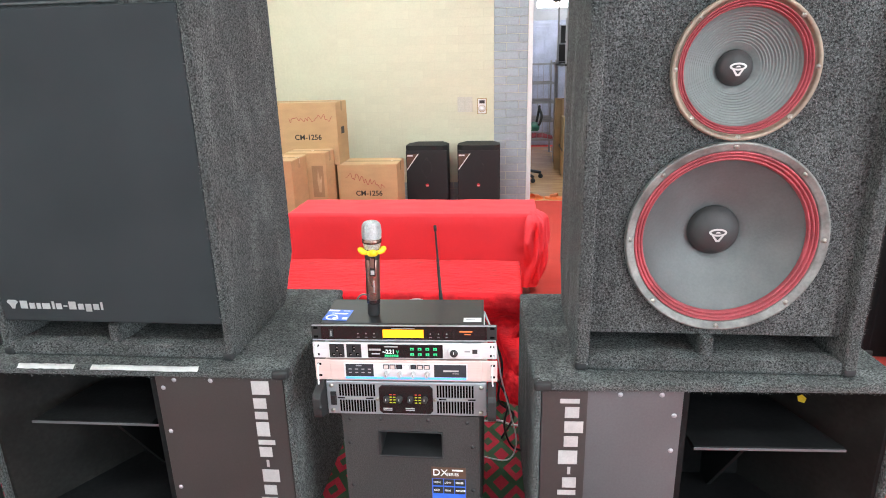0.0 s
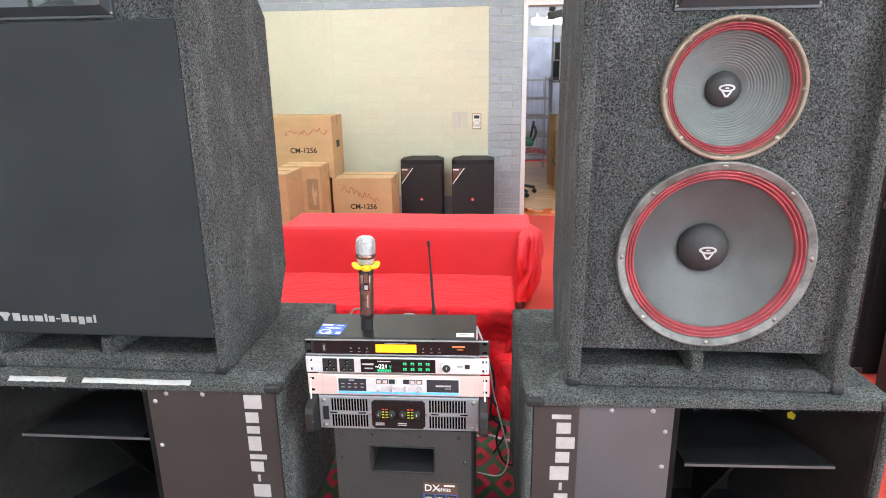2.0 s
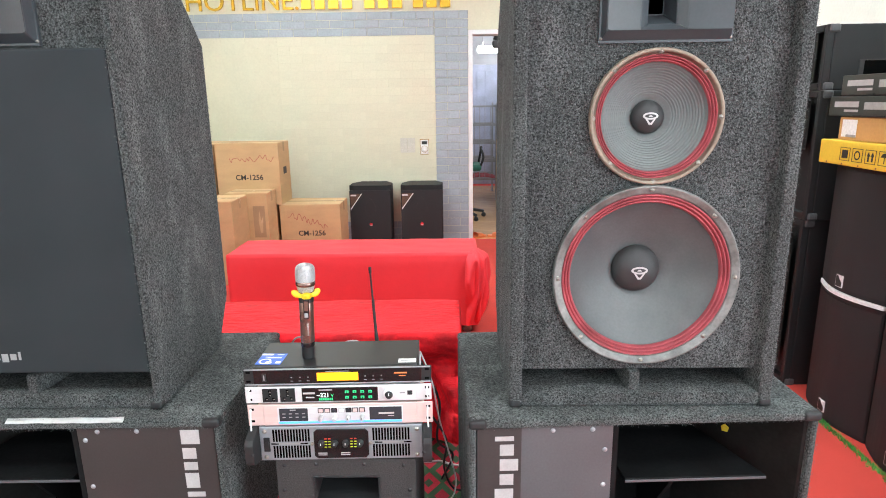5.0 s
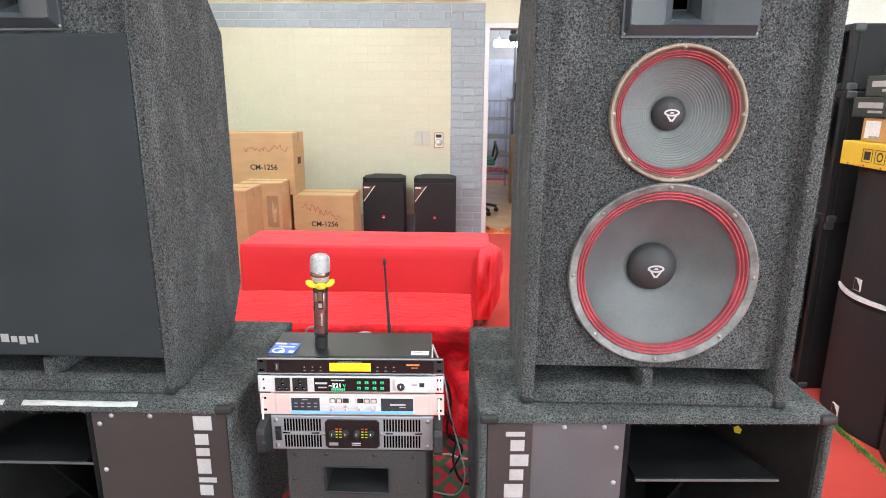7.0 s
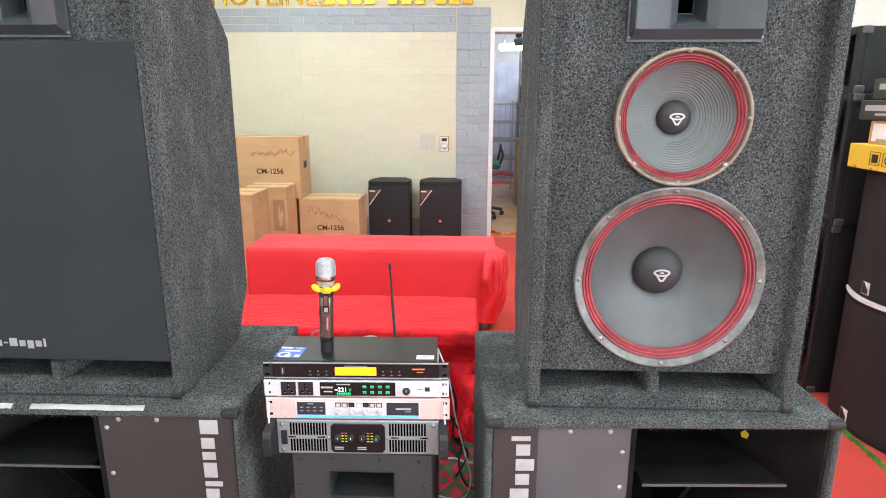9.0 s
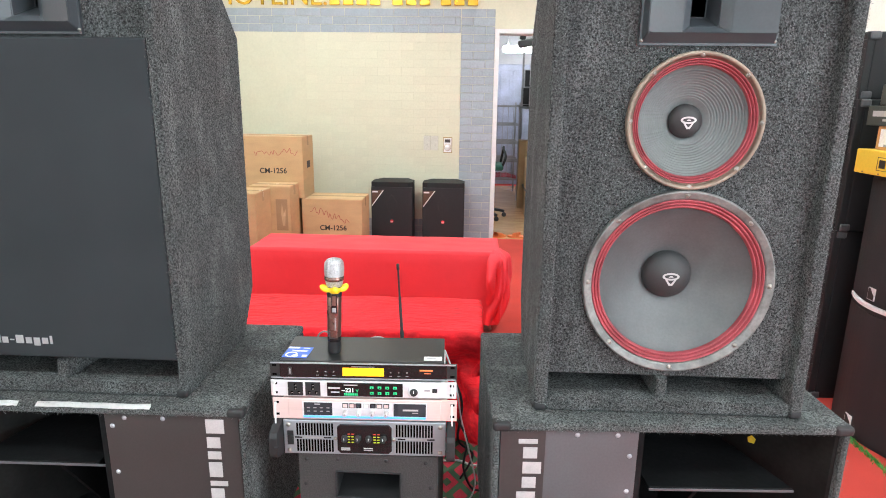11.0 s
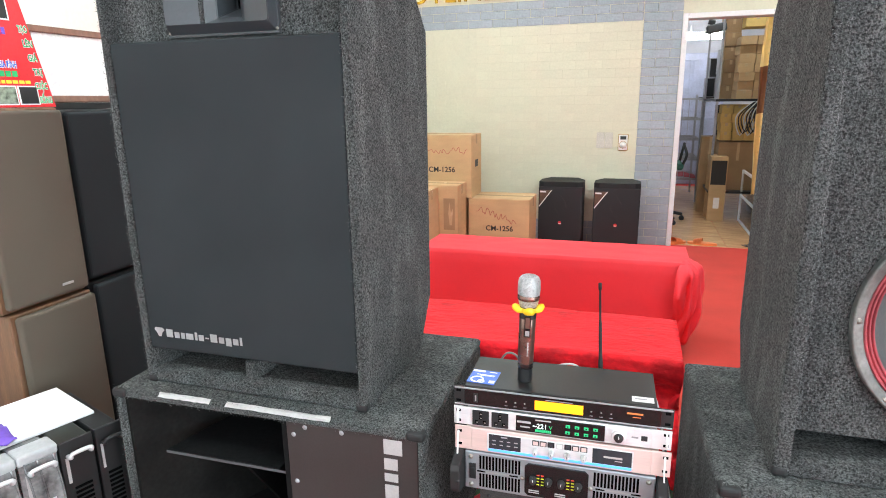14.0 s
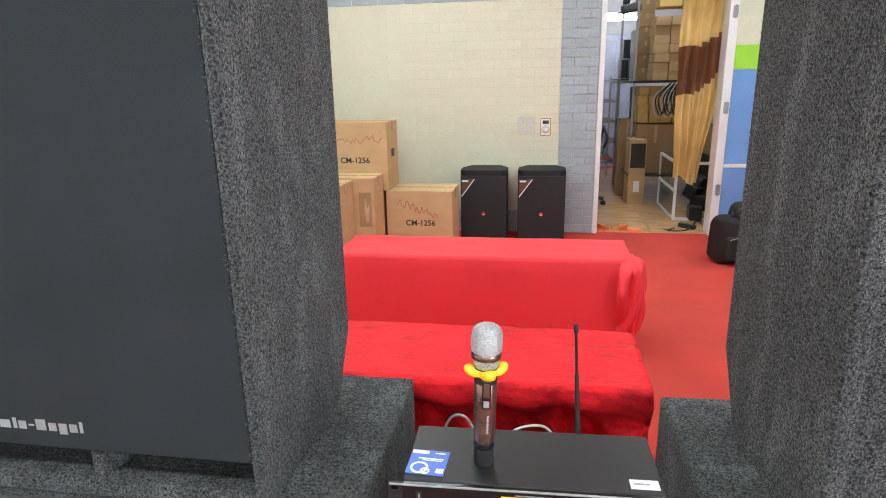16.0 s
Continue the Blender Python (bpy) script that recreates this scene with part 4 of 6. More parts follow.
part("rocker", box(0.011, 0.005, 0.026, (-0.196, -0.004, 0.05), 0.001, 1, (12, 0, 0)), M_RUBBER, sw)

# rose-silver processor
proc = thing("audio_processor", pose(CXR + 0.0015, RY + 0.008, 0.540, 0, 0, 1.8), "rose-silver audio processor with screens, white knobs and a blue light strip", "processor", "rack units")
ph = 0.060
part("chassis", block(-0.215, 0.215, 0.006, 0.2, 0.001, ph - 0.002, 0.002), M_ROSE, proc)
pf = part("face", block(-0.2, 0.2, -0.002, 0.006, 0.0005, ph, 0.002), M_ROSE, proc)
ears(proc, 0.2, 0.0005, ph, M_ROSE)
part("screen_bezel", block(-0.163, 0.163, -0.0035, -0.002, 0.010, 0.052, 0.001), M_SILVER, pf)
part("light_strip", block(-0.16, 0.16, -0.0055, -0.0035, 0.0065, 0.0125, 0.001), M_LCDB, pf, "blue lit strip")
s1 = part("screen", block(-0.158, -0.084, -0.0048, -0.0035, 0.0135, 0.050, 0.001), M_LCDD, pf, "dark menu screen")
s2 = part("screen", block(0.076, 0.160, -0.0048, -0.0035, 0.0135, 0.050, 0.001), M_LCDD, pf, "dark screen with a wordmark")
part("badge_bar", block(0.100, 0.140, -0.0052, -0.0048, 0.030, 0.0345), M_LETTER, s2)
part("badge_bar", block(0.124, 0.140, -0.0052, -0.0048, 0.024, 0.0255), M_LETTER, s2)
for k in range(4):
    for z in (0.024, 0.034):
        part("menu_bar", block(-0.150 + 0.017 * k, -0.142 + 0.017 * k, -0.0052, -0.0048, z, z + 0.0025), M_STEEL, s1)
part("menu_bar", block(-0.13, -0.115, -0.0052, -0.0048, 0.044, 0.047), M_SILVERPRINT, s1)
for x, m, mc in ((-0.05, M_LCDD, M_ROSE), (-0.033, M_LCDD, M_ROSE), (-0.0155, M_GLOSSBLK, M_LCDD), (0.004, M_KNOBW, M_PAPER), (0.022, M_GLOSSBLK, M_LCDD), (0.039, M_LCDD, M_ROSE), (0.057, M_LCDD, M_ROSE)):
    bt = part("button", block(x - 0.0078, x + 0.0078, -0.0055, -0.0035, 0.036, 0.0495, 0.001), m, pf)
    part("button_cap", block(x - 0.0055, x + 0.0055, -0.0066, -0.0055, 0.038, 0.0475, 0.001), mc, bt)
for x in (-0.05, -0.014, 0.021, 0.057):
    knob(pf, x, 0.023, 0.006, -0.0035, M_KNOBW, 0.016)

# silver power sequencer
seq = thing("power_sequencer", pose(CXR - 0.0005, RY + 0.008, 0.6045, 0, 0, 1.9), "silver power sequencer with sockets, a voltage display and green keys", "power sequencer", "rack units")
qh = 0.046
part("chassis", block(-0.21, 0.21, 0.006, 0.2, 0.001, qh - 0.002, 0.002), M_SILVER, seq)
qf = part("face", block(-0.2, 0.2, -0.002, 0.006, 0.0005, qh, 0.002), M_SILVER, seq)
ears(seq, 0.2, 0.0005, qh, M_SILVER)
for x in (-0.176, -0.131):
    so = part("socket", block(x - 0.0195, x + 0.0195, -0.004, -0.0018, 0.004, 0.042, 0.001), M_BLACK, qf, "black universal mains socket")
    for dx, dz in ((0, 0.034), (0, 0.024), (-0.009, 0.013), (0.009, 0.013)):
        # socket holes: black squares standing for their inner shade
        part("hole", block(x + dx - 0.0035, x + dx + 0.0035, -0.0044, -0.0039, dz - 0.004, dz + 0.004), M_SHADEMARK, so)
        part("contact", block(x + dx - 0.001, x + dx + 0.003, -0.0047, -0.0044, dz - 0.002, dz + 0.0005), M_BOLT, so)
dp = part("display", block(-0.094, 0.102, -0.0042, -0.0018, 0.004, 0.042, 0.001), M_GLOSSBLK, qf, "glossy black display with green keys")
letters("221", 0.016, M_LCDW, dp, pose(-0.047, -0.0046, 0.0165) @ UPRIGHT)
letters("V", 0.0125, M_LCDG, dp, pose(-0.0195, -0.0046, 0.0165) @ UPRIGHT)
letters("~", 0.016, M_LCDW, dp, pose(-0.056, -0.0046, 0.0165) @ UPRIGHT)
part("badge_bar", block(-0.091, -0.060, -0.0046, -0.0042, 0.025, 0.030), M_LETTER, dp)
part("badge_bar", block(-0.084, -0.062, -0.0046, -0.0042, 0.014, 0.0175), M_LETTER, dp)
for k in range(8):
    part("level_bar", block(-0.05 + 0.0046 * k, -0.0465 + 0.0046 * k, -0.0046, -0.0042, 0.007, 0.0135), M_LCDG, dp)
part("caption_bar", block(-0.05, -0.015, -0.0046, -0.0042, 0.0345, 0.0375), M_LETTER, dp)
for c in range(4):
    for r in range(2):
        ky = part("key", box(0.0095, 0.0012, 0.0072, (0.022 + 0.020 * c, -0.0046, 0.0145 + 0.0155 * r), 0.002, 2), M_LCDG, dp)
        part("key_mark", block(0.0205 + 0.020 * c, 0.0235 + 0.020 * c, -0.0056, -0.0052, 0.0125 + 0.0155 * r, 0.0155 + 0.0155 * r), M_SHADEMARK, ky)
part("knob_ring", lathe([(0.0155, 0), (0.0155, -0.010), (0.0135, -0.0115), (0.0105, -0.0115)], (0.131, -0.002, 0.023), "y", 32), M_SILVER, qf, "bright knob ring")
knob(qf, 0.131, 0.023, 0.0095, -0.011, M_RACKBLK, 0.008)
part("jack", block(0.178, 0.191, -0.0032, -0.0018, 0.017, 0.029, 0.001), M_BLACK, qf)
part("caption_bar", block(0.158, 0.172, -0.0024, -0.0018, 0.021, 0.025), M_STEEL, qf)

# microphone receiver
rec = thing("microphone_receiver", pose(CXR, RY + 0.008, 0.6545, 0, 0, 2.0), "black microphone receiver with an amber display and one aerial", "receiver", "rack units")
rh = 0.0475
part("chassis", block(-0.216, 0.207, 0.006, 0.172, 0.003, rh, 0.002), M_RACKBLK, rec)
rf = part("face", block(-0.215, 0.215, -0.003, 0.006, 0.002, rh - 0.001, 0.002), M_GLOSSBLK, rec, "glossy black front")
ears(rec, 0.215, 0.002, rh - 0.001, M_RACKBLK)
part("face_edge", block(-0.238, 0.238, -0.004, -0.0005, rh - 0.0045, rh - 0.001, 0.001), M_STEEL, rec)
part("face_edge", block(-0.238, 0.238, -0.004, -0.0005, 0.002, 0.0055, 0.001), M_STEEL, rec)
lcd = part("display", block(-0.053, 0.053, -0.0042, -0.0028, 0.0115, 0.034, 0.0005), M_LCDY, rf, "lit amber display")
letter_rows = [(-0.12, 4), (0.068, 4)]
for x0, n in letter_rows:
    for k in range(3):
        part("button", block(x0 + 0.021 * k + 0.001, x0 + 0.004 + 0.021 * k, -0.0042, -0.0028, 0.0215, 0.0235), M_SILVERPRINT, rf)
        part("caption_bar", block(x0 + 0.021 * k - 0.001, x0 + 0.006 + 0.021 * k, -0.0035, -0.0028, 0.0118, 0.0128), M_STEEL, rf)
part("badge_bar", block(0.145, 0.178, -0.0036, -0.0028, 0.0275, 0.0312), M_ORANGE, rf)
part("badge_bar", block(0.157, 0.174, -0.0036, -0.0028, 0.0205, 0.022), M_ORANGE, rf)
pb = part("power_button", block(-0.193, -0.183, -0.0042, -0.0028, 0.012, 0.034), M_RACKBLK, rf)
part("power_mark", block(-0.1895, -0.1865, -0.0046, -0.0042, 0.016, 0.030), M_SILVERPRINT, pb)
part("display_frame", block(-0.03, 0.03, -0.0036, -0.0028, 0.0362, 0.0378), M_STEEL, rf)
aer = part("aerial", lathe([(0.0055, 0), (0.0055, 0.03), (0.0045, 0.04), (0.004, 0.13), (0.0028, 0.14), (0.0026, 0.215), (0.0042, 0.217), (0.0042, 0.232), (0, 0.234)], (0.0, 0.0, 0.0), "z", 14), M_RUBBER, rec, "black whip aerial")
aer.matrix_basis = pose(0.086, 0.185, 0.028, 0, -3.0, 0)
part("aerial_foot", lathe([(0.007, 0), (0.007, -0.014), (0, -0.014)], (0.086, 0.186, 0.028), "y", 12), M_BOLT, rec)
part("receiver_tag", block(0.155, 0.201, 0.018, 0.042, rh + 0.0003, rh + 0.0009), M_PAPER, rec, "white paper label")
part("tag_bar", block(0.161, 0.186, 0.0285, 0.0325, rh + 0.0009, rh + 0.0013), M_STEEL, rec)
tag = part("blue_leaflet", box(0.066, 0.068, 0.0012, (-0.181, 0.055, rh + 0.0016), 0.0, 1, (0, 0, -4)), M_BLUELABEL, rec, "blue and white instruction sticker")
part("leaflet_bar", box(0.044, 0.003, 0.0005, (-0.177, 0.064, rh + 0.0025), 0, 1, (0, 0, -4)), M_PAPER, tag)
part("leaflet_bar", box(0.034, 0.0018, 0.0005, (-0.174, 0.059, rh + 0.0025), 0, 1, (0, 0, -4)), M_PAPER, tag)
part("leaflet_bar", box(0.030, 0.009, 0.0005, (-0.197, 0.083, rh + 0.0025), 0, 1, (0, 0, -4)), M_PAPER, tag)
part("leaflet_bar", box(0.018, 0.003, 0.0005, (-0.162, 0.080, rh + 0.0025), 0, 1, (0, 0, -4)), M_PAPER, tag)
part("leaflet_patch", box(0.013, 0.012, 0.0005, (-0.158, 0.031, rh + 0.0025), 0, 1, (0, 0, -4)), M_PAPER, tag)
part("leaflet_ring", lathe([(0.0085, 0), (0.0085, 0.0006), (0.005, 0.0006), (0.005, 0)], (-0.183, 0.030, rh + 0.0024), "z", 20), M_PAPER, tag)
part("leaflet_ring", lathe([(0.016, 0), (0.016, 0.0006), (0.0115, 0.0006), (0.0115, 0)], (-0.194, 0.039, rh + 0.0022), "z", 24), M_PAPER, tag)

# handheld microphone standing on the receiver
mic = thing("microphone", pose(-0.2395, RY + 0.070, 0.7025, 0, 1.6, 0), "bronze handheld microphone with chrome mesh head and yellow ring", "microphone")
part("base_cap", lathe([(0, 0), (0.0155, 0), (0.0165, 0.003), (0.0168, 0.032), (0.0175, 0.034)], (0, 0, 0), "z", 28), M_RUBBER, mic)
part("base_ring", lathe([(0.0176, 0.034), (0.0180, 0.036), (0.0180, 0.044), (0.0176, 0.046)], (0, 0, 0), "z", 28), M_GLOSSBLK, mic)
bd = part("body", lathe([(0.0175, 0.046), (0.0182, 0.05), (0.0190, 0.13), (0.0190, 0.172), (0.0, 0.172)], (0, 0, 0), "z", 28), M_ROSEGOLD, mic)
part("screen", block(-0.004, 0.0105, -0.0199, -0.012, 0.114, 0.166, 0.002), M_GLOSSBLK, bd)
part("display_window", block(-0.0015, 0.0085, -0.0203, -0.0197, 0.136, 0.162, 0.0003), M_ROSEGOLD, bd)
part("switch", block(-0.001, 0.0085, -0.0208, -0.0195, 0.118, 0.13, 0.0005), M_SILVERPRINT, bd)
part("collar", lathe([(0.0188, 0.155), (0.0194, 0.16), (0.0196, 0.18), (0.016, 0.184)], (0, 0, 0), "z", 28), M_RUBBER, mic)
for k in range(9):
    part("badge_bar", block(0.005, 0.0085 - 0.001 * (k % 2), -0.0190, -0.016, 0.068 + 0.0038 * k, 0.0708 + 0.0038 * k), M_LETTER, bd)
# soft ring with four swollen lobes, each turned up a little
rb = bmesh.new()
rings = []
for k in range(72):
    a = 2 * math.pi * k / 72
    lobe = math.cos(4 * a - 1.2)
    ro, hh = 0.0290 + 0.0085 * lobe, 0.0075 + 0.0018 * lobe
    ri = 0.0175
    cur = []
    for q in range(14):
        b = 2 * math.pi * q / 14
        r = (ri + ro) / 2 + (ro - ri) / 2 * math.cos(b)
        cur.append(rb.verts.new((r * math.cos(a), r * math.sin(a), 0.1765 + hh * math.sin(b) + 0.22 * (r - ri) * (lobe + 0.3))))
    rings.append(cur)
for k in range(72):
    for q in range(14):
        f = rb.faces.new((rings[k][q], rings[(k + 1) % 72][q], rings[(k + 1) % 72][(q + 1) % 14], rings[k][(q + 1) % 14]))
        f.smooth = True
bmesh.ops.recalc_face_normals(rb, faces=rb.faces)
part("anti_roll_ring", rb, M_YELLOW, mic, "yellow silicone anti-roll ring")
head = part("mesh_head", lathe([(0.019, 0.184), (0.0215, 0.19), (0.0235, 0.2)], (0, 0, 0), "z", 32), M_MESH, mic, "chrome wire mesh head")
part("head_band", lathe([(0.0235, 0.2), (0.0248, 0.201), (0.0252, 0.205), (0.0248, 0.211), (0.0238, 0.212)], (0, 0, 0), "z", 32), M_ROSEGOLD, head)
part("mesh_dome", lathe([(0.0238, 0.212), (0.0248, 0.228), (0.0242, 0.243), (0.021, 0.252), (0.014, 0.2565), (0.0, 0.258)], (0, 0, 0), "z", 32), M_MESH, head)
wires = []
# woven wire: wavy hoops close over one another
for k in range(15):
    z = 0.2135 + 0.0029 * k
    r0 = 0.0240 + 0.0009 * math.sin(math.pi * min(1, (z - 0.212) / 0.03)) - max(0, z - 0.243) ** 2 * 55
    wires.append(tube([((r0 + 0.0003) * math.cos(q), (r0 + 0.0003) * math.sin(q), z + 0.0007 * math.sin(14 * q)) for q in [2 * math.pi * j / 84 for j in range(85)]], 0.00075, 4))
part("mesh_wire", joined(*wires), M_KNOBW, head)

# cables behind the rack
M_CABLEG = mat("grey_cable", (0.22, 0.21, 0.20), 0.5)
for i, (pts, r, m, lbl) in enumerate((
        ([(-0.335, 1.69, 0.64), (-0.331, 1.725, 0.665), (-0.320, 1.73, 0.687), (-0.304, 1.73, 0.695), (-0.285, 1.73, 0.685), (-0.262, 1.70, 0.66)], 0.0028, M_CABLEG, "grey signal cable looping behind the receiver"),
        ([(-0.215, 1.69, 0.655), (-0.193, 1.73, 0.668), (-0.152, 1.735, 0.680), (-0.125, 1.73, 0.674), (-0.105, 1.695, 0.655)], 0.0026, M_CABLEW, "pale signal cable looping behind the receiver"),
        ([(0.05, 1.70, 0.66), (0.08, 1.74, 0.55), (0.10, 1.78, 0.4), (0.13, 1.82, 0.25), (0.15, 1.86, 0.12), (0.12, 1.9, 0.02), (0.02, 1.93, 0.012)], 0.0025, M_CABLEW, "pale mains cable hanging behind the rack"),
        ([(0.04, 1.72, 0.50), (0.08, 1.76, 0.42), (0.12, 1.82, 0.30), (0.11, 1.9, 0.15), (0.15, 1.95, 0.03), (0.25, 2.0, 0.015)], 0.004, M_RUBBER, "black mains cable hanging behind the rack"),
        ([(0.045, 1.74, 0.62), (0.10, 1.80, 0.45), (0.09, 1.86, 0.28), (0.14, 1.9, 0.2), (0.10, 1.94, 0.08)], 0.004, M_RUBBER, "black mains cable hanging behind the rack"),
        ([(-0.05, 2.17, 0.010), (0.03, 2.15, 0.010), (0.09, 2.155, 0.010), (0.14, 2.13, 0.010), (0.24, 2.12, 0.010)], 0.004, M_CABLEW, "pale cable lying across the carpet"))):
    solid("cable", tube(pts, r), m, lbl, "cable", "cables")
# white ties through the rack slots
for sx in (-1, 1):
    for z0, z1 in ((0.648, 0.612), (0.590, 0.522)):
        x, y = CXR + sx * 0.229, 1.508 + sx * 0.0078
        solid("cable_tie", tube([(x, y + 0.002, z0 - 0.008), (x, y - 0.0075, z0 - 0.002), (x, y - 0.011, (z0 + z1) / 2), (x + sx * 0.002, y - 0.0075, z1), (x, y + 0.003, z1 + 0.006)], 0.0022, 6), M_PAPER, "white plastic tie through the rack ears", "cable tie", "cable ties")


# ---- draped furniture ----
def drape(x0, x1, y0, y1, z, low, seed, amp, material, top_wave, label, name, sag=0.0, flare=0.03, tuck=0.0, crease=0.0):
    """A cloth over a block: a slightly uneven top and a skirt of hanging folds down to low."""
    rnd = random.Random(seed)
    bm = bmesh.new()
    nx, ny = max(8, int((x1 - x0) / 0.02)), max(4, int((y1 - y0) / 0.02))
    grid = [[bm.verts.new((x0 + (x1 - x0) * i / nx, y0 + (y1 - y0) * j / ny,
                           z + top_wave * noise.noise(Vector((x0 + (x1 - x0) * i / nx * 7 + seed, (y0 + (y1 - y0) * j / ny) * 12, 0.3)))
                           - sag * math.sin(math.pi * i / nx) ** 2)) for i in range(nx + 1)] for j in range(ny + 1)]
    for j in range(ny):
        for i in range(nx):
            bm.faces.new((grid[j][i], grid[j][i + 1], grid[j + 1][i + 1], grid[j + 1][i]))
    loop = [(v, (0, -1)) for v in grid[0]] + [(grid[j][nx], (1, 0)) for j in range(1, ny + 1)] + [(grid[ny][i], (0, 1)) for i in range(nx - 1, -1, -1)] + [(grid[j][0], (-1, 0)) for j in range(ny - 1, 0, -1)]
    prev = [v for v, _ in loop]
    rows = 22
    n = len(loop)
    for r in range(1, rows + 1):
        t = r / rows
        cur = []
        for k, (v, d) in enumerate(loop):
            s = k * 0.02
            fold = 0.6 * math.sin(s * 21 + 2.2 * noise.noise(Vector((s * 2.3, seed, 0)))) + 0.9 * noise.noise(Vector((s * 6, seed * 3.1, t * 0.8)))
            out = 0.010 * min(1, t * 8) + flare * t + amp * fold * t ** 0.8
            if d[1] < 0:
                # the front hangs back under the edge, save towards its end, and creases by the corner
                end = min(1, max(0, x1 - v.co.x) / 0.14)
                dip = min(1, max(0, t - 0.10) / 0.35)
                out -= tuck * end * dip * dip * (3 - 2 * dip)
                out += tuck * 0.36 * dip * math.sin((v.co.x - x1) * 27 - t * 6.5 + 2.0 * noise.noise(Vector((v.co.x * 3, t * 2, seed))))
                out += crease * math.exp(-max(0, x1 - v.co.x) / 0.07) * max(0, 1 - t / 0.7) * min(1, t * 6) * math.sin((x1 - v.co.x) * 95 - t * 17)
            if d[0] > 0:
                dip = min(1, max(0, t - 0.08) / 0.5)
                out -= tuck * 0.5 * dip * dip * (3 - 2 * dip) + tuck * 0.22 * dip * math.sin(s * 34 + t * 4)
            cur.append(bm.verts.new((v.co.x + d[0] * out + 0.25 * amp * fold * abs(d[1]) * t, v.co.y + d[1] * out, z - 0.004 * t - (z - low - 0.01 * (1 + noise.noise(Vector((s * 4, 1, seed))))) * t)))
        for k in range(n):
            bm.faces.new((prev[k], cur[k], cur[(k + 1) % n], prev[(k + 1) % n]))
        prev = cur
    bmesh.ops.recalc_face_normals(bm, faces=bm.faces)
    for f in bm.faces:
        f.smooth = True
    return solid(name, bm, material, label, "cloth")


tb = thing("low_table", pose(-0.52, 2.44, 0), "low wooden table hidden under red velvet", "table")
part("tabletop", block(-0.68, 0.685, -0.192, 0.205, 0.465, 0.494, 0.003), M_WALNUT, tb)
for sx in (-0.65, 0.53):
    for sy in (0.09, 0.175):
        part("leg", block(sx - 0.025, sx + 0.025, sy - 0.025, sy + 0.025, 0, 0.465, 0.002), M_WALNUT, tb)
drape(-1.21, 0.17, 2.24, 2.65, 0.5, 0.04, 3, 0.012, M_VELVET, 0.006, "crushed red velvet cloth hanging over a low table", "table_cloth", flare=0.0, tuck=0.17)
bench = thing("bench", pose(-0.62, 3.71, 0), "long bench hidden under a red cloth, with a patterned foot", "bench")
part("seat_block", block(-0.545, 0.888, -0.178, 0.18, 0.06, 0.488, 0.004), M_WALNUT, bench)
for sx in (-0.51, 0.85):
    for sy in (-0.16, 0.14):
        part("foot", lathe([(0.018, 0), (0.03, 0.012), (0.022, 0.03), (0.03, 0.045), (0.03, 0.06), (0, 0.06)], (sx, sy, 0), "z", 14), M_BOLT, bench)
drape(-1.19, 0.29, 3.505, 3.90, 0.5, 0.05, 8, 0.006, M_CLOTH, 0.003, "smooth red cloth hanging over a long bench", "bench_cloth", flare=-0.002, crease=0.016)
# gathered corner of the bench cloth
bm = bmesh.new()
n, rows = 60, 26
pr = None
for r in range(rows + 1):
    t = r / rows
    cur = []
    for k in range(n + 1):
        a = math.radians(-120 + 215 * k / n)
        swell = min(1, t / 0.09) ** 0.6 * (1 - 0.55 * max(0, t - 0.62) / 0.38)
        crinkle = abs(math.sin(k * 0.31 + 3.5 * t + 2.5 * noise.noise(Vector((k * 0.06, t * 1.6, 9)))))
        rr = 0.02 + 0.062 * swell + (0.026 * crinkle + 0.035 * noise.noise(Vector((k * 0.13, t * 3.2, 4)))) * (0.25 + 0.75 * min(1, t * 3))
        hem = 0.03 * noise.noise(Vector((k * 0.17, 2.0, 7))) * t
        cur.append(bm.verts.new((0.262 + rr * math.cos(a) * 0.95 - 0.02 * max(0, t - 0.6), 3.575 + rr * math.sin(a) * 1.5, 0.509 - 0.44 * t + hem)))
    if pr:
        for k in range(n):
            f = bm.faces.new((pr[k], pr[k + 1], cur[k + 1], cur[k]))
            f.smooth = True
    else:
        bm.faces.new(cur[::-1])
    pr = cur
bmesh.ops.recalc_face_normals(bm, faces=bm.faces)
solid("gathered_cloth", bm, M_CLOTH, "bunched end of red cloth tied at the bench corner", "cloth")


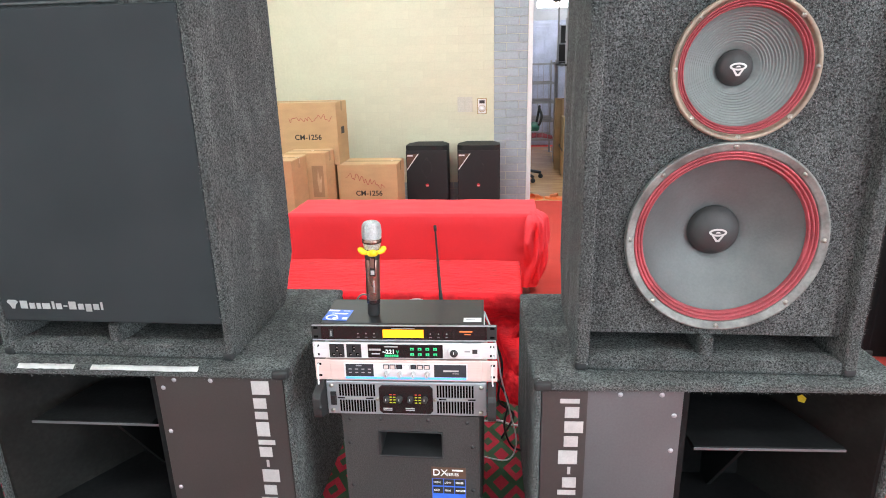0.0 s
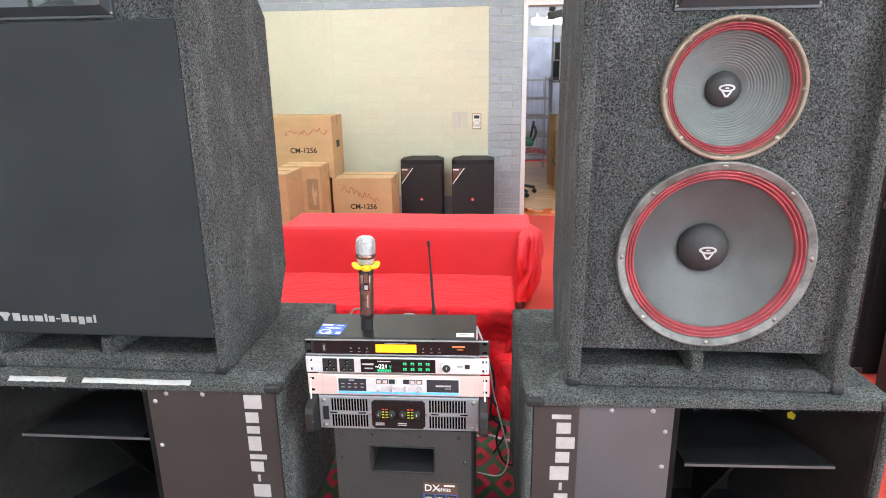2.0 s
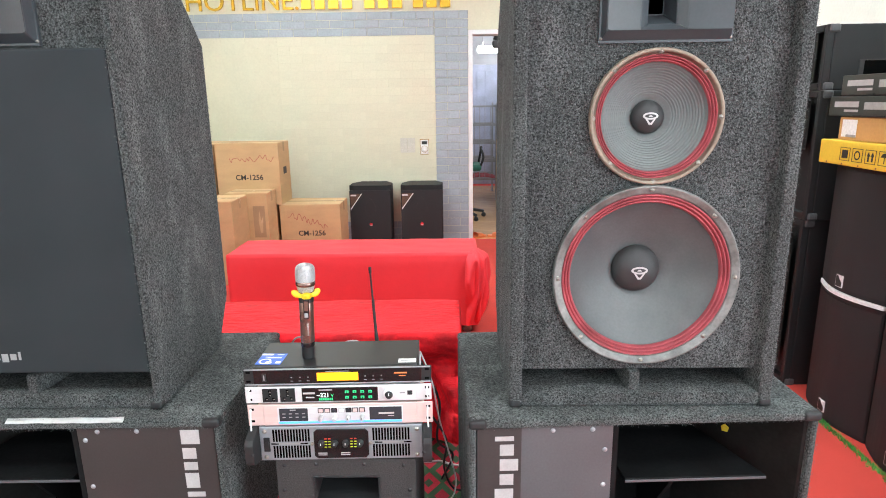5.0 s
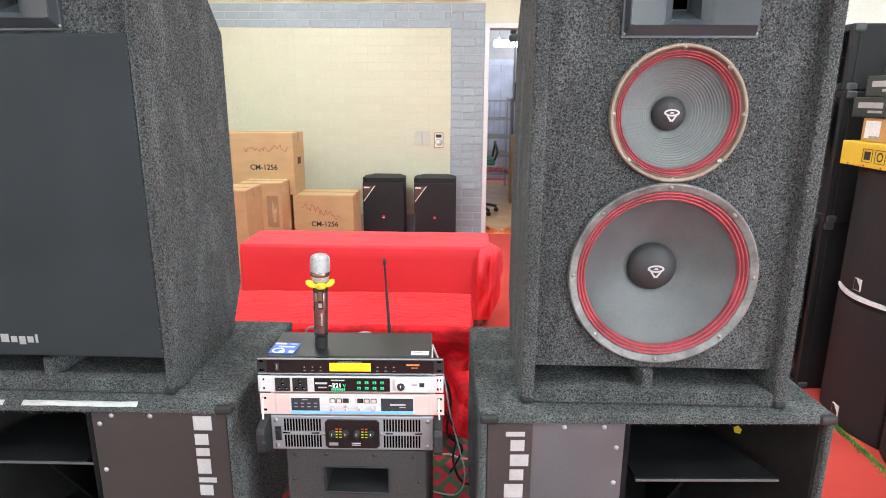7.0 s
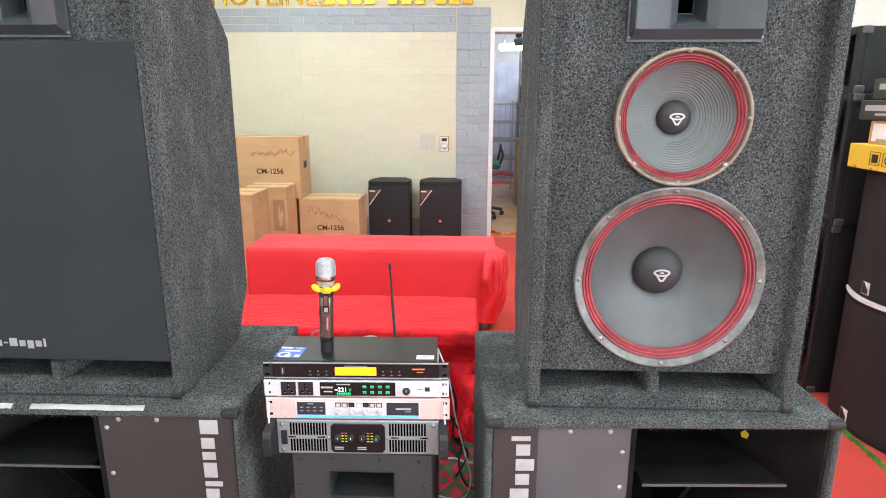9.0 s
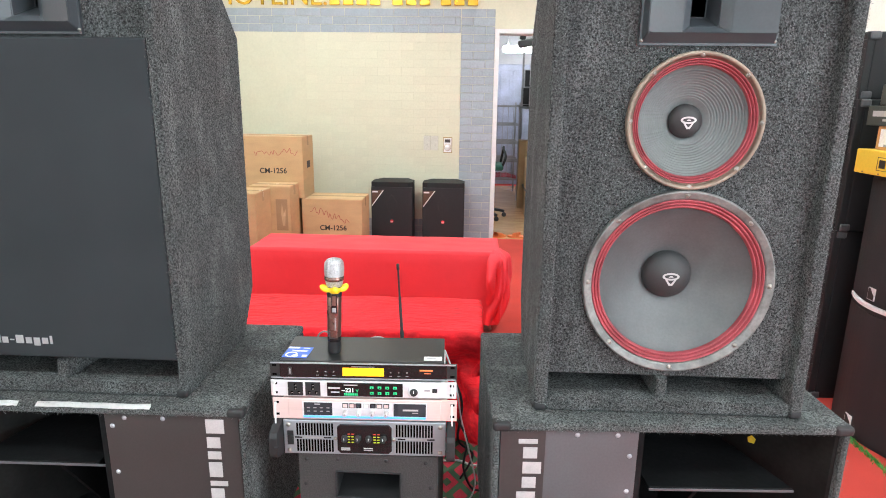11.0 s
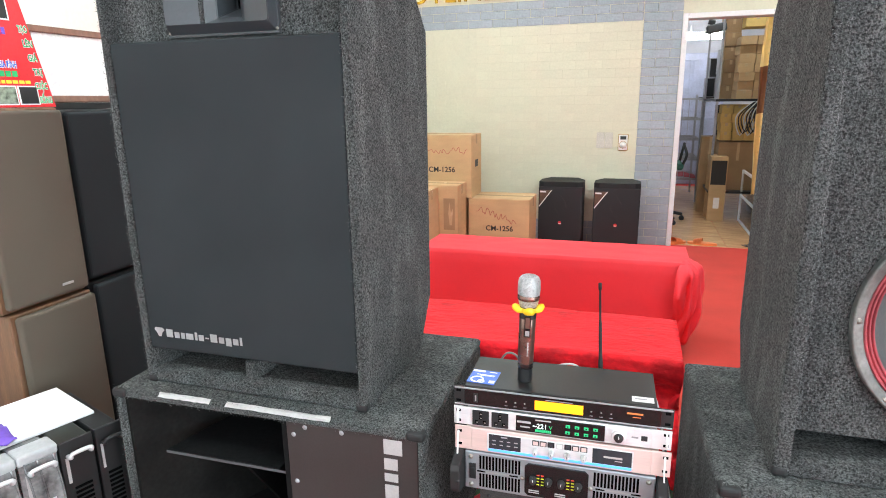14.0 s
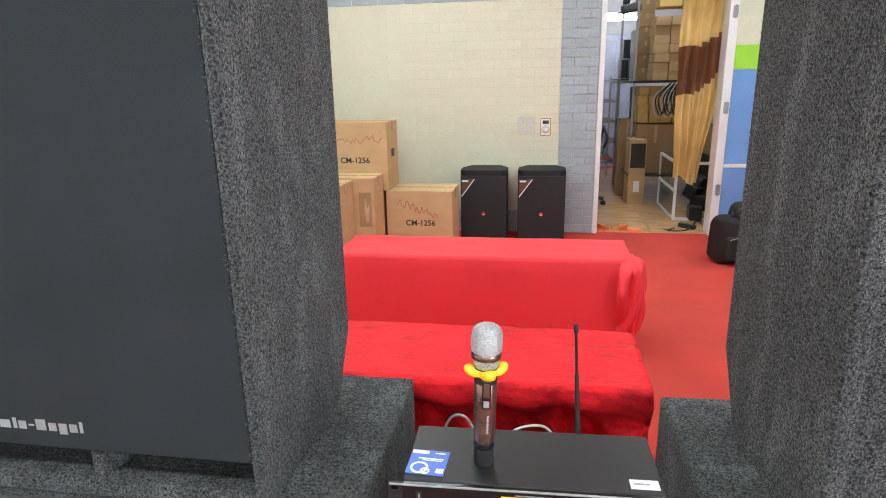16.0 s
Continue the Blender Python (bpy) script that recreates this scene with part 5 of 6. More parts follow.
# ---- cartons by the far wall ----
def carton(x0, x1, y0, y1, z0, z1, material, label, group="cartons by the wall", words=(), logo=False, name="carton"):
    c = thing(name, pose((x0 + x1) / 2, y0, z0), label, "box", group)
    w, d, h = (x1 - x0) / 2, y1 - y0, z1 - z0
    part("body", block(-w, w, 0, d, 0, h - 0.004, 0.004), material, c)
    part("flap", block(-w + 0.001, w - 0.001, 0.001, d / 2 - 0.002, h - 0.0038, h, 0.001), material, c)
    part("flap", block(-w + 0.001, w - 0.001, d / 2 + 0.002, d - 0.001, h - 0.0038, h, 0.001), material, c)
    part("tape", joined(block(-w - 0.0005, w + 0.0005, d / 2 - 0.025, d / 2 + 0.025, h + 0.0002, h + 0.0008), block(w, w + 0.0008, d / 2 - 0.025, d / 2 + 0.025, h - 0.08, h)), M_PTAPE, c, "clear packing tape")
    for text, x, z, size in words:
        letters(text, size, M_INK, c, pose(x, -0.0008, z) @ UPRIGHT, "print", bold=0.0012)
    if logo:
        lg = part("dark_label", block(-0.045, 0.06, -0.001, 0.0, h * 0.42, h * 0.86), M_CARD2, c, "dark printed panel with a pale mark")
        part("print_mark", prism([(0.0, h * 0.5), (0.02, h * 0.5), (0.035, h * 0.72), (0.015, h * 0.66), (0.0, h * 0.8), (-0.008, h * 0.66)], -0.0016, -0.001, "y"), M_PTAPE, lg)
    return c


def scrawl(parent, x0, z0, width, height, seed, drift):
    """Unreadable red handwriting as a thin wandering stroke."""
    rnd = random.Random(seed)
    pts = [(x0 + width * k / 26 + rnd.uniform(-0.004, 0.004), -0.001, z0 + height * rnd.uniform(-0.45, 0.5) + drift * k / 26) for k in range(27)]
    part("handwriting", tube(pts, 0.0022, 4), M_INKRED, parent, "red handwritten scrawl")


c1 = carton(-1.345, -0.822, 5.18, 5.55, 0, 0.524, M_CARD, "brown cardboard carton with printed model number on the floor", words=(("CM-1256", -0.11, 0.252, 0.062),))
scrawl(c1, -0.19, 0.44, 0.34, 0.07, 4, -0.11)
c2 = carton(-1.895, -1.375, 5.18, 5.70, 0, 0.524, M_CARD, "brown cardboard carton with printed model number on the floor", words=(("CM-1256", 0.0, 0.252, 0.062),))
scrawl(c2, 0.05, 0.40, 0.2, 0.06, 5, -0.05)
c3 = carton(-1.85, -1.315, 5.17, 5.51, 0.526, 1.05, M_CARD, "brown cardboard carton stacked on two others", words=(("CM-1256", -0.11, 0.215, 0.062), (".com.vn", 0.08, 0.075, 0.045)))
scrawl(c3, -0.15, 0.375, 0.38, 0.07, 6, 0.02)
part("side_print", block(0.2677, 0.2683, 0.12, 0.22, 0.25, 0.31), M_INK, c3, "row of small dark handling marks")
carton(-2.42, -1.89, 5.20, 5.70, 0.526, 1.04, M_CARD, "brown cardboard carton stacked on another")
carton(-2.42, -1.905, 5.20, 5.70, 0, 0.524, M_CARD, "brown cardboard carton on the floor")
carton(-1.90, -1.52, 4.55, 4.90, 0, 0.655, M_CARD, "tall brown carton with a dark printed panel", logo=True)
carton(-1.70, -1.36, 4.905, 5.165, 0, 0.665, M_CARD, "tall brown carton with a dark printed panel").children
lg = thing("carton_label", pose(-1.43, 4.904, 0), "dark printed panel with a pale mark on a carton", "label")
part("panel", block(-0.05, 0.045, -0.001, 0.0, 0.30, 0.56), M_CARD2, lg)
part("print_mark", prism([(0.0, 0.34), (0.02, 0.34), (0.03, 0.48), (0.012, 0.44), (0.0, 0.53), (-0.01, 0.44)], -0.0016, -0.001, "y"), M_PTAPE, lg)


# ---- two small loudspeakers ----
def small_speaker(x):
    sp = thing("pa_speaker", pose(x, 5.705, 0), "small black loudspeaker with mesh front, standing by the wall", "loudspeaker", "small loudspeakers")
    w, h = 0.198, 0.565
    out = [(-w, 0.035), (-w + 0.045, 0), (w - 0.045, 0), (w, 0.035), (w, 0.2), (w - 0.07, 0.34), (-w + 0.07, 0.34), (-w, 0.2)]
    part("body", prism(out, 0.0, h + 0.045, "z", 0.006), M_PA, sp)
    g = part("grille", block(-w + 0.004, w - 0.004, -0.008, 0.034, 0.02, h, 0.006), M_PAGR, sp, "black perforated grille with a faint diamond")
    part("badge", lathe([(0, -0.0105), (0.013, -0.0105), (0.015, -0.008)], (0, 0, 0.24), "y", 20), M_REDSIGN, g, "small round red badge")
    part("badge_bar", block(-0.012, 0.012, -0.0112, -0.0105, 0.232, 0.237), M_PAPER, g)
    st = part("sticker", prism([(-w + 0.012, h - 0.03), (-w + 0.115, h - 0.03), (-w + 0.012, h - 0.17)], -0.0095, -0.008, "y"), M_STICK, g, "triangular brown and white sticker")
    part("sticker_bar", prism([(-w + 0.115, h - 0.03), (-w + 0.125, h - 0.03), (-w + 0.012, h - 0.185), (-w + 0.012, h - 0.17)], -0.0095, -0.008, "y"), M_PAPER, st)
    part("sticker_bar", block(-w + 0.016, -w + 0.07, -0.0102, -0.0095, h - 0.052, h - 0.038), M_PAPER, st)
    for s in (-1, 1):
        part("diamond_line", tube([(0, -0.0085, 0.5), (s * 0.05, -0.0085, 0.40), (0, -0.0085, 0.30)], 0.0012, 4), M_RACKBLK, g)
    return sp


small_speaker(-0.632)
small_speaker(-0.147)

# ---- on the far wall ----
for x in (-0.3255, -0.2515):
    s = thing("wall_switch", pose(x, WALL_Y - 0.004, 0.956), "white double wall switch plate", "switch", "switches")
    part("plate", block(-0.035, 0.035, -0.012, 0, -0.07, 0.07, 0.003), M_SWITCH, s)
    for z in (-0.03, 0.03):
        part("rocker", block(-0.011, 0.011, -0.016, -0.0115, z - 0.016, z + 0.016, 0.002), M_SWITCH, s)
ts = thing("fan_dimmer", pose(-0.125, WALL_Y - 0.004, 0.939), "white dimmer plate with gold rim, round dial and small screen", "dimmer")
part("rim", box(0.088, 0.012, 0.148, (0, -0.006, 0), 0.005, 3), M_GOLD, ts)
part("plate", box(0.078, 0.008, 0.138, (0, -0.011, 0), 0.003), M_WHITE, ts)
part("screen", block(-0.026, 0.026, -0.0165, -0.0145, 0.025, 0.055), M_AMPFACE, ts)
part("dial", lathe([(0.028, -0.0145), (0.028, -0.018), (0.022, -0.018), (0.02, -0.028), (0, -0.029)], (0, 0, -0.022), "y", 24), M_WHITE, ts)
part("dial_ring", lathe([(0.03, -0.0145), (0.032, -0.017), (0.034, -0.0145)], (0, 0, -0.022), "y", 24), M_GOLD, ts)
sign = thing("wall_sign", pose(-2.335, WALL_Y - 0.02, 2.215), "raised gold wall lettering over the grey border", "sign")
letters("HOTLINE:", 0.245, M_GOLD, sign, UPRIGHT, "lettering", 0.012, 1.0)
for x in [1.09 + 0.127 * k for k in range(4)] + [1.68 + 0.127 * k for k in range(3)] + [2.13 + 0.125 * k for k in range(3)]:
    part("digit_bar", block(x, x + 0.095, -0.012, 0.012, 0.0, 0.178, 0.004), M_GOLD, sign)

# ---- cabinets along the side ----
FX = 1.735


def column_speaker(y0, y1, z0, z1, mark):
    """A black cabinet with a bowed front that faces into the room."""
    c = thing("line_speaker", pose(FX, (y0 + y1) / 2, z0), "black bowed-front loudspeaker cabinet with a small square emblem", "loudspeaker", "stacked cabinets")
    w, h = (y1 - y0) / 2 - 0.003, z1 - z0
    pts = [(0.05, -w), (0.52, -w), (0.52, w), (0.05, w)] + [(0.05 - 0.05 * math.cos(math.pi / 2 * k / 6), w - 2 * w * (k + 6) / 12) for k in range(-5, 6)]
    part("body", prism(pts, 0.0, h, "z", 0.004), M_PA, c)
    front = [(0.05 - 0.05 * math.cos(math.pi / 2 * k / 6) - 0.004, w - 0.006 - 2 * (w - 0.006) * (k + 6) / 12) for k in range(-6, 7)]
    part("grille", prism(front + [(p[0] + 0.006, p[1]) for p in front[::-1]], 0.02, h - 0.02, "z"), M_PAGR, c)
    if mark:
        lg = part("emblem", block(-0.008, 0.0, -0.02, 0.02, mark - 0.025, mark + 0.025), M_PAPER, c, "small square emblem")
        part("emblem_fill", prism([(-0.0175, mark - 0.0225), (0.0175, mark - 0.0225), (0.0175, mark + 0.0225), (0.008, mark + 0.0225), (-0.004, mark + 0.008), (-0.0175, mark - 0.004)], -0.009, -0.008, "x"), M_INK, lg)
    return c


for y1 in (2.685, 2.27, 1.855, 1.44):
    column_speaker(y1 - 0.412, y1, 0, 0.562, 0.065)
    column_speaker(y1 - 0.412, y1, 0.578, 1.089, 0.045)
    st = solid("packing_strip", prism([(0.05 - 0.056 * math.cos(math.pi / 2 * k / 6), 0.2 - 0.4 * (k + 6) / 12) for k in range(-6, 7)] + [(0.3, -0.2), (0.3, 0.2)], 0, 0.0155, "z"), M_FOAM, "white foam sheet between two stacked cabinets", "foam", "foam strips")
    st.matrix_basis = pose(FX - 0.006, y1 - 0.206, 0.5622)

yb = thing("yellow_carton", pose(FX - 0.03, 2.69, 1.090), "flat yellow carton with black handling marks, lying on the cabinets", "box")
part("body", block(0, 0.52, -1.25, 0, 0, 0.096, 0.004), M_YBOX, yb)
for k in range(5):
    y = -0.17 - 0.075 * k
    mk = part("print_box", joined(block(-0.001, 0, y - 0.03, y - 0.028, 0.02, 0.072), block(-0.001, 0, y + 0.028, y + 0.03, 0.02, 0.072), block(-0.001, 0, y - 0.03, y + 0.03, 0.02, 0.022), block(-0.001, 0, y - 0.03, y + 0.03, 0.07, 0.072)), M_INK, yb)
    mark = (prism([(y - 0.018, 0.03), (y + 0.018, 0.03), (y + 0.018, 0.062), (y - 0.018, 0.062)], -0.0012, 0.0, "x"),
            joined(*[prism([(y + q - 0.004, 0.028), (y + q + 0.004, 0.028), (y + q + 0.004, 0.048), (y + q + 0.009, 0.048), (y + q, 0.064), (y + q - 0.009, 0.048), (y + q - 0.004, 0.048)], -0.0012, 0.0, "x") for q in (-0.011, 0.011)]),
            joined(prism([(y - 0.02, 0.05), (y + 0.02, 0.05), (y + 0.012, 0.062), (y, 0.066), (y - 0.012, 0.062)], -0.0012, 0.0, "x"), block(-0.0012, 0, y - 0.0015, y + 0.0015, 0.028, 0.05)),
            joined(prism([(y - 0.013, 0.064), (y - 0.009, 0.048), (y + 0.009, 0.048), (y + 0.013, 0.064)], -0.0012, 0.0, "x"), block(-0.0012, 0, y - 0.002, y + 0.002, 0.03, 0.048), block(-0.0012, 0, y - 0.01, y + 0.01, 0.027, 0.031)),
            lathe([(0.012, -0.0012), (0.018, -0.0012)], (0, y, 0.046), "x", 24))[(0, 4, 1, 2, 3)[k]]
    part("print_mark", mark, M_INK, mk)
for k in range(12):
    part("staple", block(-0.0012, 0, -0.06 - 0.1 * k, -0.054 - 0.1 * k, 0.004, 0.010), M_WALNUT, yb)
kb = thing("kraft_carton", pose(FX - 0.005, 2.62, 1.188), "flat orange-brown carton with an arrow and a paper label", "box")
part("body", block(0, 0.45, -1.1, 0, 0, 0.09, 0.003), M_KRAFT, kb)
part("paper_label", block(-0.001, 0, -0.11, -0.02, 0.012, 0.08), M_PAPER, kb)
part("label_bar", block(-0.0016, -0.001, -0.11, -0.05, 0.012, 0.022), M_STEEL, kb)
part("arrow", prism([(-0.36, 0.008), (-0.32, 0.022), (-0.335, 0.022), (-0.335, 0.046), (-0.385, 0.046), (-0.385, 0.022), (-0.40, 0.022)], -0.001, 0, "x"), M_INK, kb)


def shelf_amp(y, z, length):
    a = thing("boxed_amplifier", pose(FX - 0.01, y, z), "dark flat amplifier with pale wordmark, stacked on cartons", "amplifier", "stacked amplifiers")
    part("body", block(0, 0.4, -length, 0, 0, 0.078, 0.003), M_AMPFACE, a)
    part("badge_bar", block(-0.0012, 0, -0.185, -0.035, 0.036, 0.058), M_LETTER, a)
    part("badge_bar", block(-0.0012, 0, -0.185, -0.10, 0.018, 0.027), M_LETTER, a)
    part("screen", block(-0.002, 0, -0.36, -0.22, 0.028, 0.055), M_SILVERPRINT, a)
    for k in range(6):
        part("clip", block(-0.004, 0.004, -0.2 - 0.14 * k, -0.16 - 0.14 * k, 0.001, 0.006), M_RUBBER, a)
    return a


shelf_amp(2.695, 1.280, 1.1)
shelf_amp(2.63, 1.361, 1.0)


def horn_cabinet(z0, z1, y0, handle, up=True):
    c = thing("horn_speaker", pose(1.74, y0, z0), "black box loudspeaker with metal corners and a horn", "loudspeaker", "horn loudspeakers")
    h = z1 - z0 - 0.004
    hz = (h * 0.14, h * 0.9) if up else (h * 0.55, h * 0.92)
    part("body", block(0.03, 0.52, 0, 0.56, 0, h, 0.006), M_PA, c)
    for y0b, y1b, z0b, z1b in ((0, 0.025, 0, h), (0.535, 0.56, 0, h), (0.025, 0.535, 0, 0.03), (0.025, 0.535, h - 0.03, h)):
        part("front_edge", block(0, 0.0295, y0b, y1b, z0b, z1b, 0.003), M_PA, c)
    hb = bmesh.new()
    rows = []
    for x, s in ((-0.002, 1.0), (0.005, 0.9), (0.028, 0.35)):
        cy, cz, wy, wz = 0.28, (hz[0] + hz[1]) / 2, 0.22 * s, (hz[1] - hz[0]) / 2 * (0.6 + 0.4 * s)
        rows.append([hb.verts.new((x, cy + a * wy, cz + b * wz)) for a, b in ((-1, -1), (1, -1), (1, 1), (-1, 1))])
    for r0, r1 in zip(rows, rows[1:]):
        for k in range(4):
            hb.faces.new((r0[k], r0[(k + 1) % 4], r1[(k + 1) % 4], r1[k]))
    hb.faces.new(rows[-1])
    bmesh.ops.recalc_face_normals(hb, faces=hb.faces)
    part("horn", hb, M_HORNWALL, c, "black flared horn")
    for x in (0.03, 0.505):
        for z in (0.012, h - 0.012):
            part("corner_cap", box(0.045, 0.03, 0.034, (x, 0.008, z - (0.004 if z > 0.1 else -0.004)), 0.008), M_CORNER, c)
    if handle:
        hd = part("handle_plate", joined(block(0.15, 0.35, -0.003, 0, h * 0.14, h * 0.16), block(0.15, 0.35, -0.003, 0, h * 0.45, h * 0.47), block(0.15, 0.17, -0.003, 0, h * 0.16, h * 0.45), block(0.33, 0.35, -0.003, 0, h * 0.16, h * 0.45)), M_RACKBLK, c)
        # flat black sheet painted for the shade inside the handle opening
        part("handle_hole_shade", block(0.17, 0.33, -0.002, -0.0005, h * 0.16, h * 0.45), M_SHADEMARK, hd)
    return c


horn_cabinet(1.385, 1.66, 2.80, True)
horn_cabinet(0.815, 1.388, 2.79, False, False)
horn_cabinet(0.0, 0.818, 2.80, False)
bk = thing("black_cabinet", pose(1.36, 3.42, 0), "plain black loudspeaker cabinet standing behind the stacks", "loudspeaker")
part("body", block(0.03, 0.55, 0, 0.5, 0, 1.38, 0.008), M_PA, bk)
part("grille", block(0.0, 0.03, 0.02, 0.48, 0.03, 1.35, 0.008), M_PAGR, bk)
# artificial grass edging along the foot of the cabinets
bm = bmesh.new()
rnd = random.Random(5)
for k in range(2600):
    x, y = FX - 0.003 - abs(rnd.gauss(0, 0.012)), rnd.uniform(1.0, 2.69)
    a, hgt = rnd.uniform(0, 6.28), rnd.uniform(0.006, 0.02)
    p = Vector((x, y, 0.0))
    side = Vector((math.cos(a), math.sin(a), 0)) * 0.0022
    bm.faces.new((bm.verts.new(p - side), bm.verts.new(p + side), bm.verts.new(p + Vector((rnd.uniform(-0.008, 0.004), rnd.uniform(-0.008, 0.008), hgt)))))
solid("grass_edging", bm, M_GRASS, "strip of green artificial grass along the cabinets", "artificial grass", kind="stuff")


# ---- the stack on the other side ----
def wood_speaker(y0, y1, z0, z1, grille, body, face_x, label):
    c = thing("bookshelf_speaker", pose(face_x, y0, z0), label, "loudspeaker", "wooden loudspeakers")
    w, h = y1 - y0, z1 - z0
    part("body", block(-0.35, -0.03, 0, w, 0, h, 0.006), body, c)
    part("grille", block(-0.03, 0, 0.012, w - 0.004, 0.012, h - 0.008, 0.012, 3), grille, c)
    part("badge_bar", block(0.0, 0.003, w * 0.64, w * 0.78, 0.045, 0.054, 0.001), M_LETTER if grille == M_BROWNGR else M_STEEL, c)
    return c


wood_speaker(1.61, 1.935, 0.675, 1.335, M_BROWNGR, M_WALNUT, -1.93, "walnut loudspeaker with brown cloth grille, stacked on another")
wood_speaker(1.625, 1.945, 0, 0.668, M_BROWNGR, M_WALNUT, -1.92, "walnut loudspeaker with brown cloth grille, standing on the floor")
wood_speaker(1.95, 2.28, 0.69, 1.325, M_GRILLE, M_PA, -1.95, "black loudspeaker with dark cloth grille, stacked on another")
wood_speaker(1.955, 2.28, 0, 0.684, M_GRILLE, M_PA, -1.94, "black loudspeaker with dark cloth grille, standing on the floor")

M_PHOTOG = mat("photo_print", (0.22, 0.26, 0.20), 0.3, 0, 0.6, 60)
# poster board standing on the stack, leaning back
po = thing("poster", pose(-1.965, 1.945, 1.336, 0, -4, 0), "red advertising poster with green and yellow print, standing on the loudspeakers", "poster")
part("board", prism([(-0.46, 0.001), (-0.005, 0.001), (-0.11, 0.62), (-0.46, 0.62)], -0.006, 0, "x"), M_REDSIGN, po)
SIDEWAYS = pose(0.001, 0, 0) @ Matrix(((0, 0, 1, 0), (1, 0, 0, 0), (0, 1, 0, 0), (0, 0, 0, 1)))


def say(words, right, z, size, width, m, back):
    """Print ending at right, squeezed to a width, with a pale outline behind it if wanted."""
    for mm, off, bold in ((back, -0.0004, 0.0022), (m, 0.0, 0.0006)):
        if mm:
            ob = letters(words, size, mm, po, pose(off, 0, z) @ SIDEWAYS, "print", bold=bold)
            ys = [v.co.y for v in ob.data.vertices]
            a, c = min(ys), max(ys)
            for v in ob.data.vertices:
                v.co.y = right - width + (v.co.y - a) / (c - a) * width


for i, word in enumerate(("SỐNG", "CUỘC", "TRỊ", "GIÁ", "LÊN", "TẠO")):
    z = 0.014 + 0.0455 * i
    say(word, -0.009 - 0.169 * (z + 0.02), z, 0.030, 0.0115 * len(word), M_GREENTXT, M_PAPER)
say("KINH DOANH - GIA ĐÌNH", -0.118, 0.127, 0.028, 0.165, M_BLUELABEL, M_PAPER)
say("âm thanh", -0.175, 0.160, 0.026, 0.06, M_YELTXT, None)
say("Cung cấp", -0.168, 0.192, 0.026, 0.07, M_YELTXT, None)
say("tổng thể", -0.19, 0.268, 0.032, 0.075, M_GREENTXT, M_PAPER)
say("AUDIO", -0.177, 0.308, 0.044, 0.075, M_YELTXT, None)
ph = part("photo", block(0, 0.001, -0.165, -0.108, 0.275, 0.345), M_PAPER, po)
part("photo_fill", block(0.001, 0.0016, -0.160, -0.113, 0.280, 0.34), M_RACKBLK, ph)
for i, (z, hgt, m, y1) in enumerate(((0.074, 0.016, M_YELTXT, -0.082), (0.094, 0.028, M_GREENTXT, -0.122), (0.225, 0.034, M_PURPLE, -0.132), (0.37, 0.05, M_YELTXT, -0.19))):
    while y1 > -0.40:
        w = (0.012, 0.018, 0.009, 0.015)[(i + int(-y1 * 170)) % 4]
        part("print_bar", block(0.0, 0.001, max(y1 - w, -0.455), y1, z + hgt * 0.15, z + hgt * 0.8), m, po)
        y1 -= w + 0.004
for k in range(4):
    y1 = -0.062 - 0.075 * k
    ph = part("photo", block(0, 0.001, y1 - 0.072, y1, 0.008, 0.070), M_PAPER, po)
    part("photo_fill", block(0.001, 0.0016, y1 - 0.066, y1 - 0.004, 0.012, 0.066), (M_RACKBLK, M_PHOTOG, M_AMPFACE, M_RACKBLK)[k], ph)
fb = thing("framed_board", pose(-2.12, 2.22, 1.352, 0, -7, 0), "blank white sheet in a brown wooden frame, leaning on the wall", "picture frame")
for y0, y1, z0, z1 in ((-0.2, 0.2, 0, 0.025), (-0.2, 0.2, 0.255, 0.28), (-0.2, -0.175, 0.025, 0.255), (0.175, 0.2, 0.025, 0.255)):
    part("frame", block(-0.018, 0, y0, y1, z0, z1, 0.003), M_FRAMEW, fb)
part("sheet", block(-0.014, -0.008, -0.175, 0.175, 0.025, 0.255), M_PAPER, fb)
solid("wall_shelf", block(X0, -2.1, 1.9, 2.6, 1.325, 1.35, 0.002), M_RACKBLK, "black board behind the loudspeakers carrying a frame", "shelf")

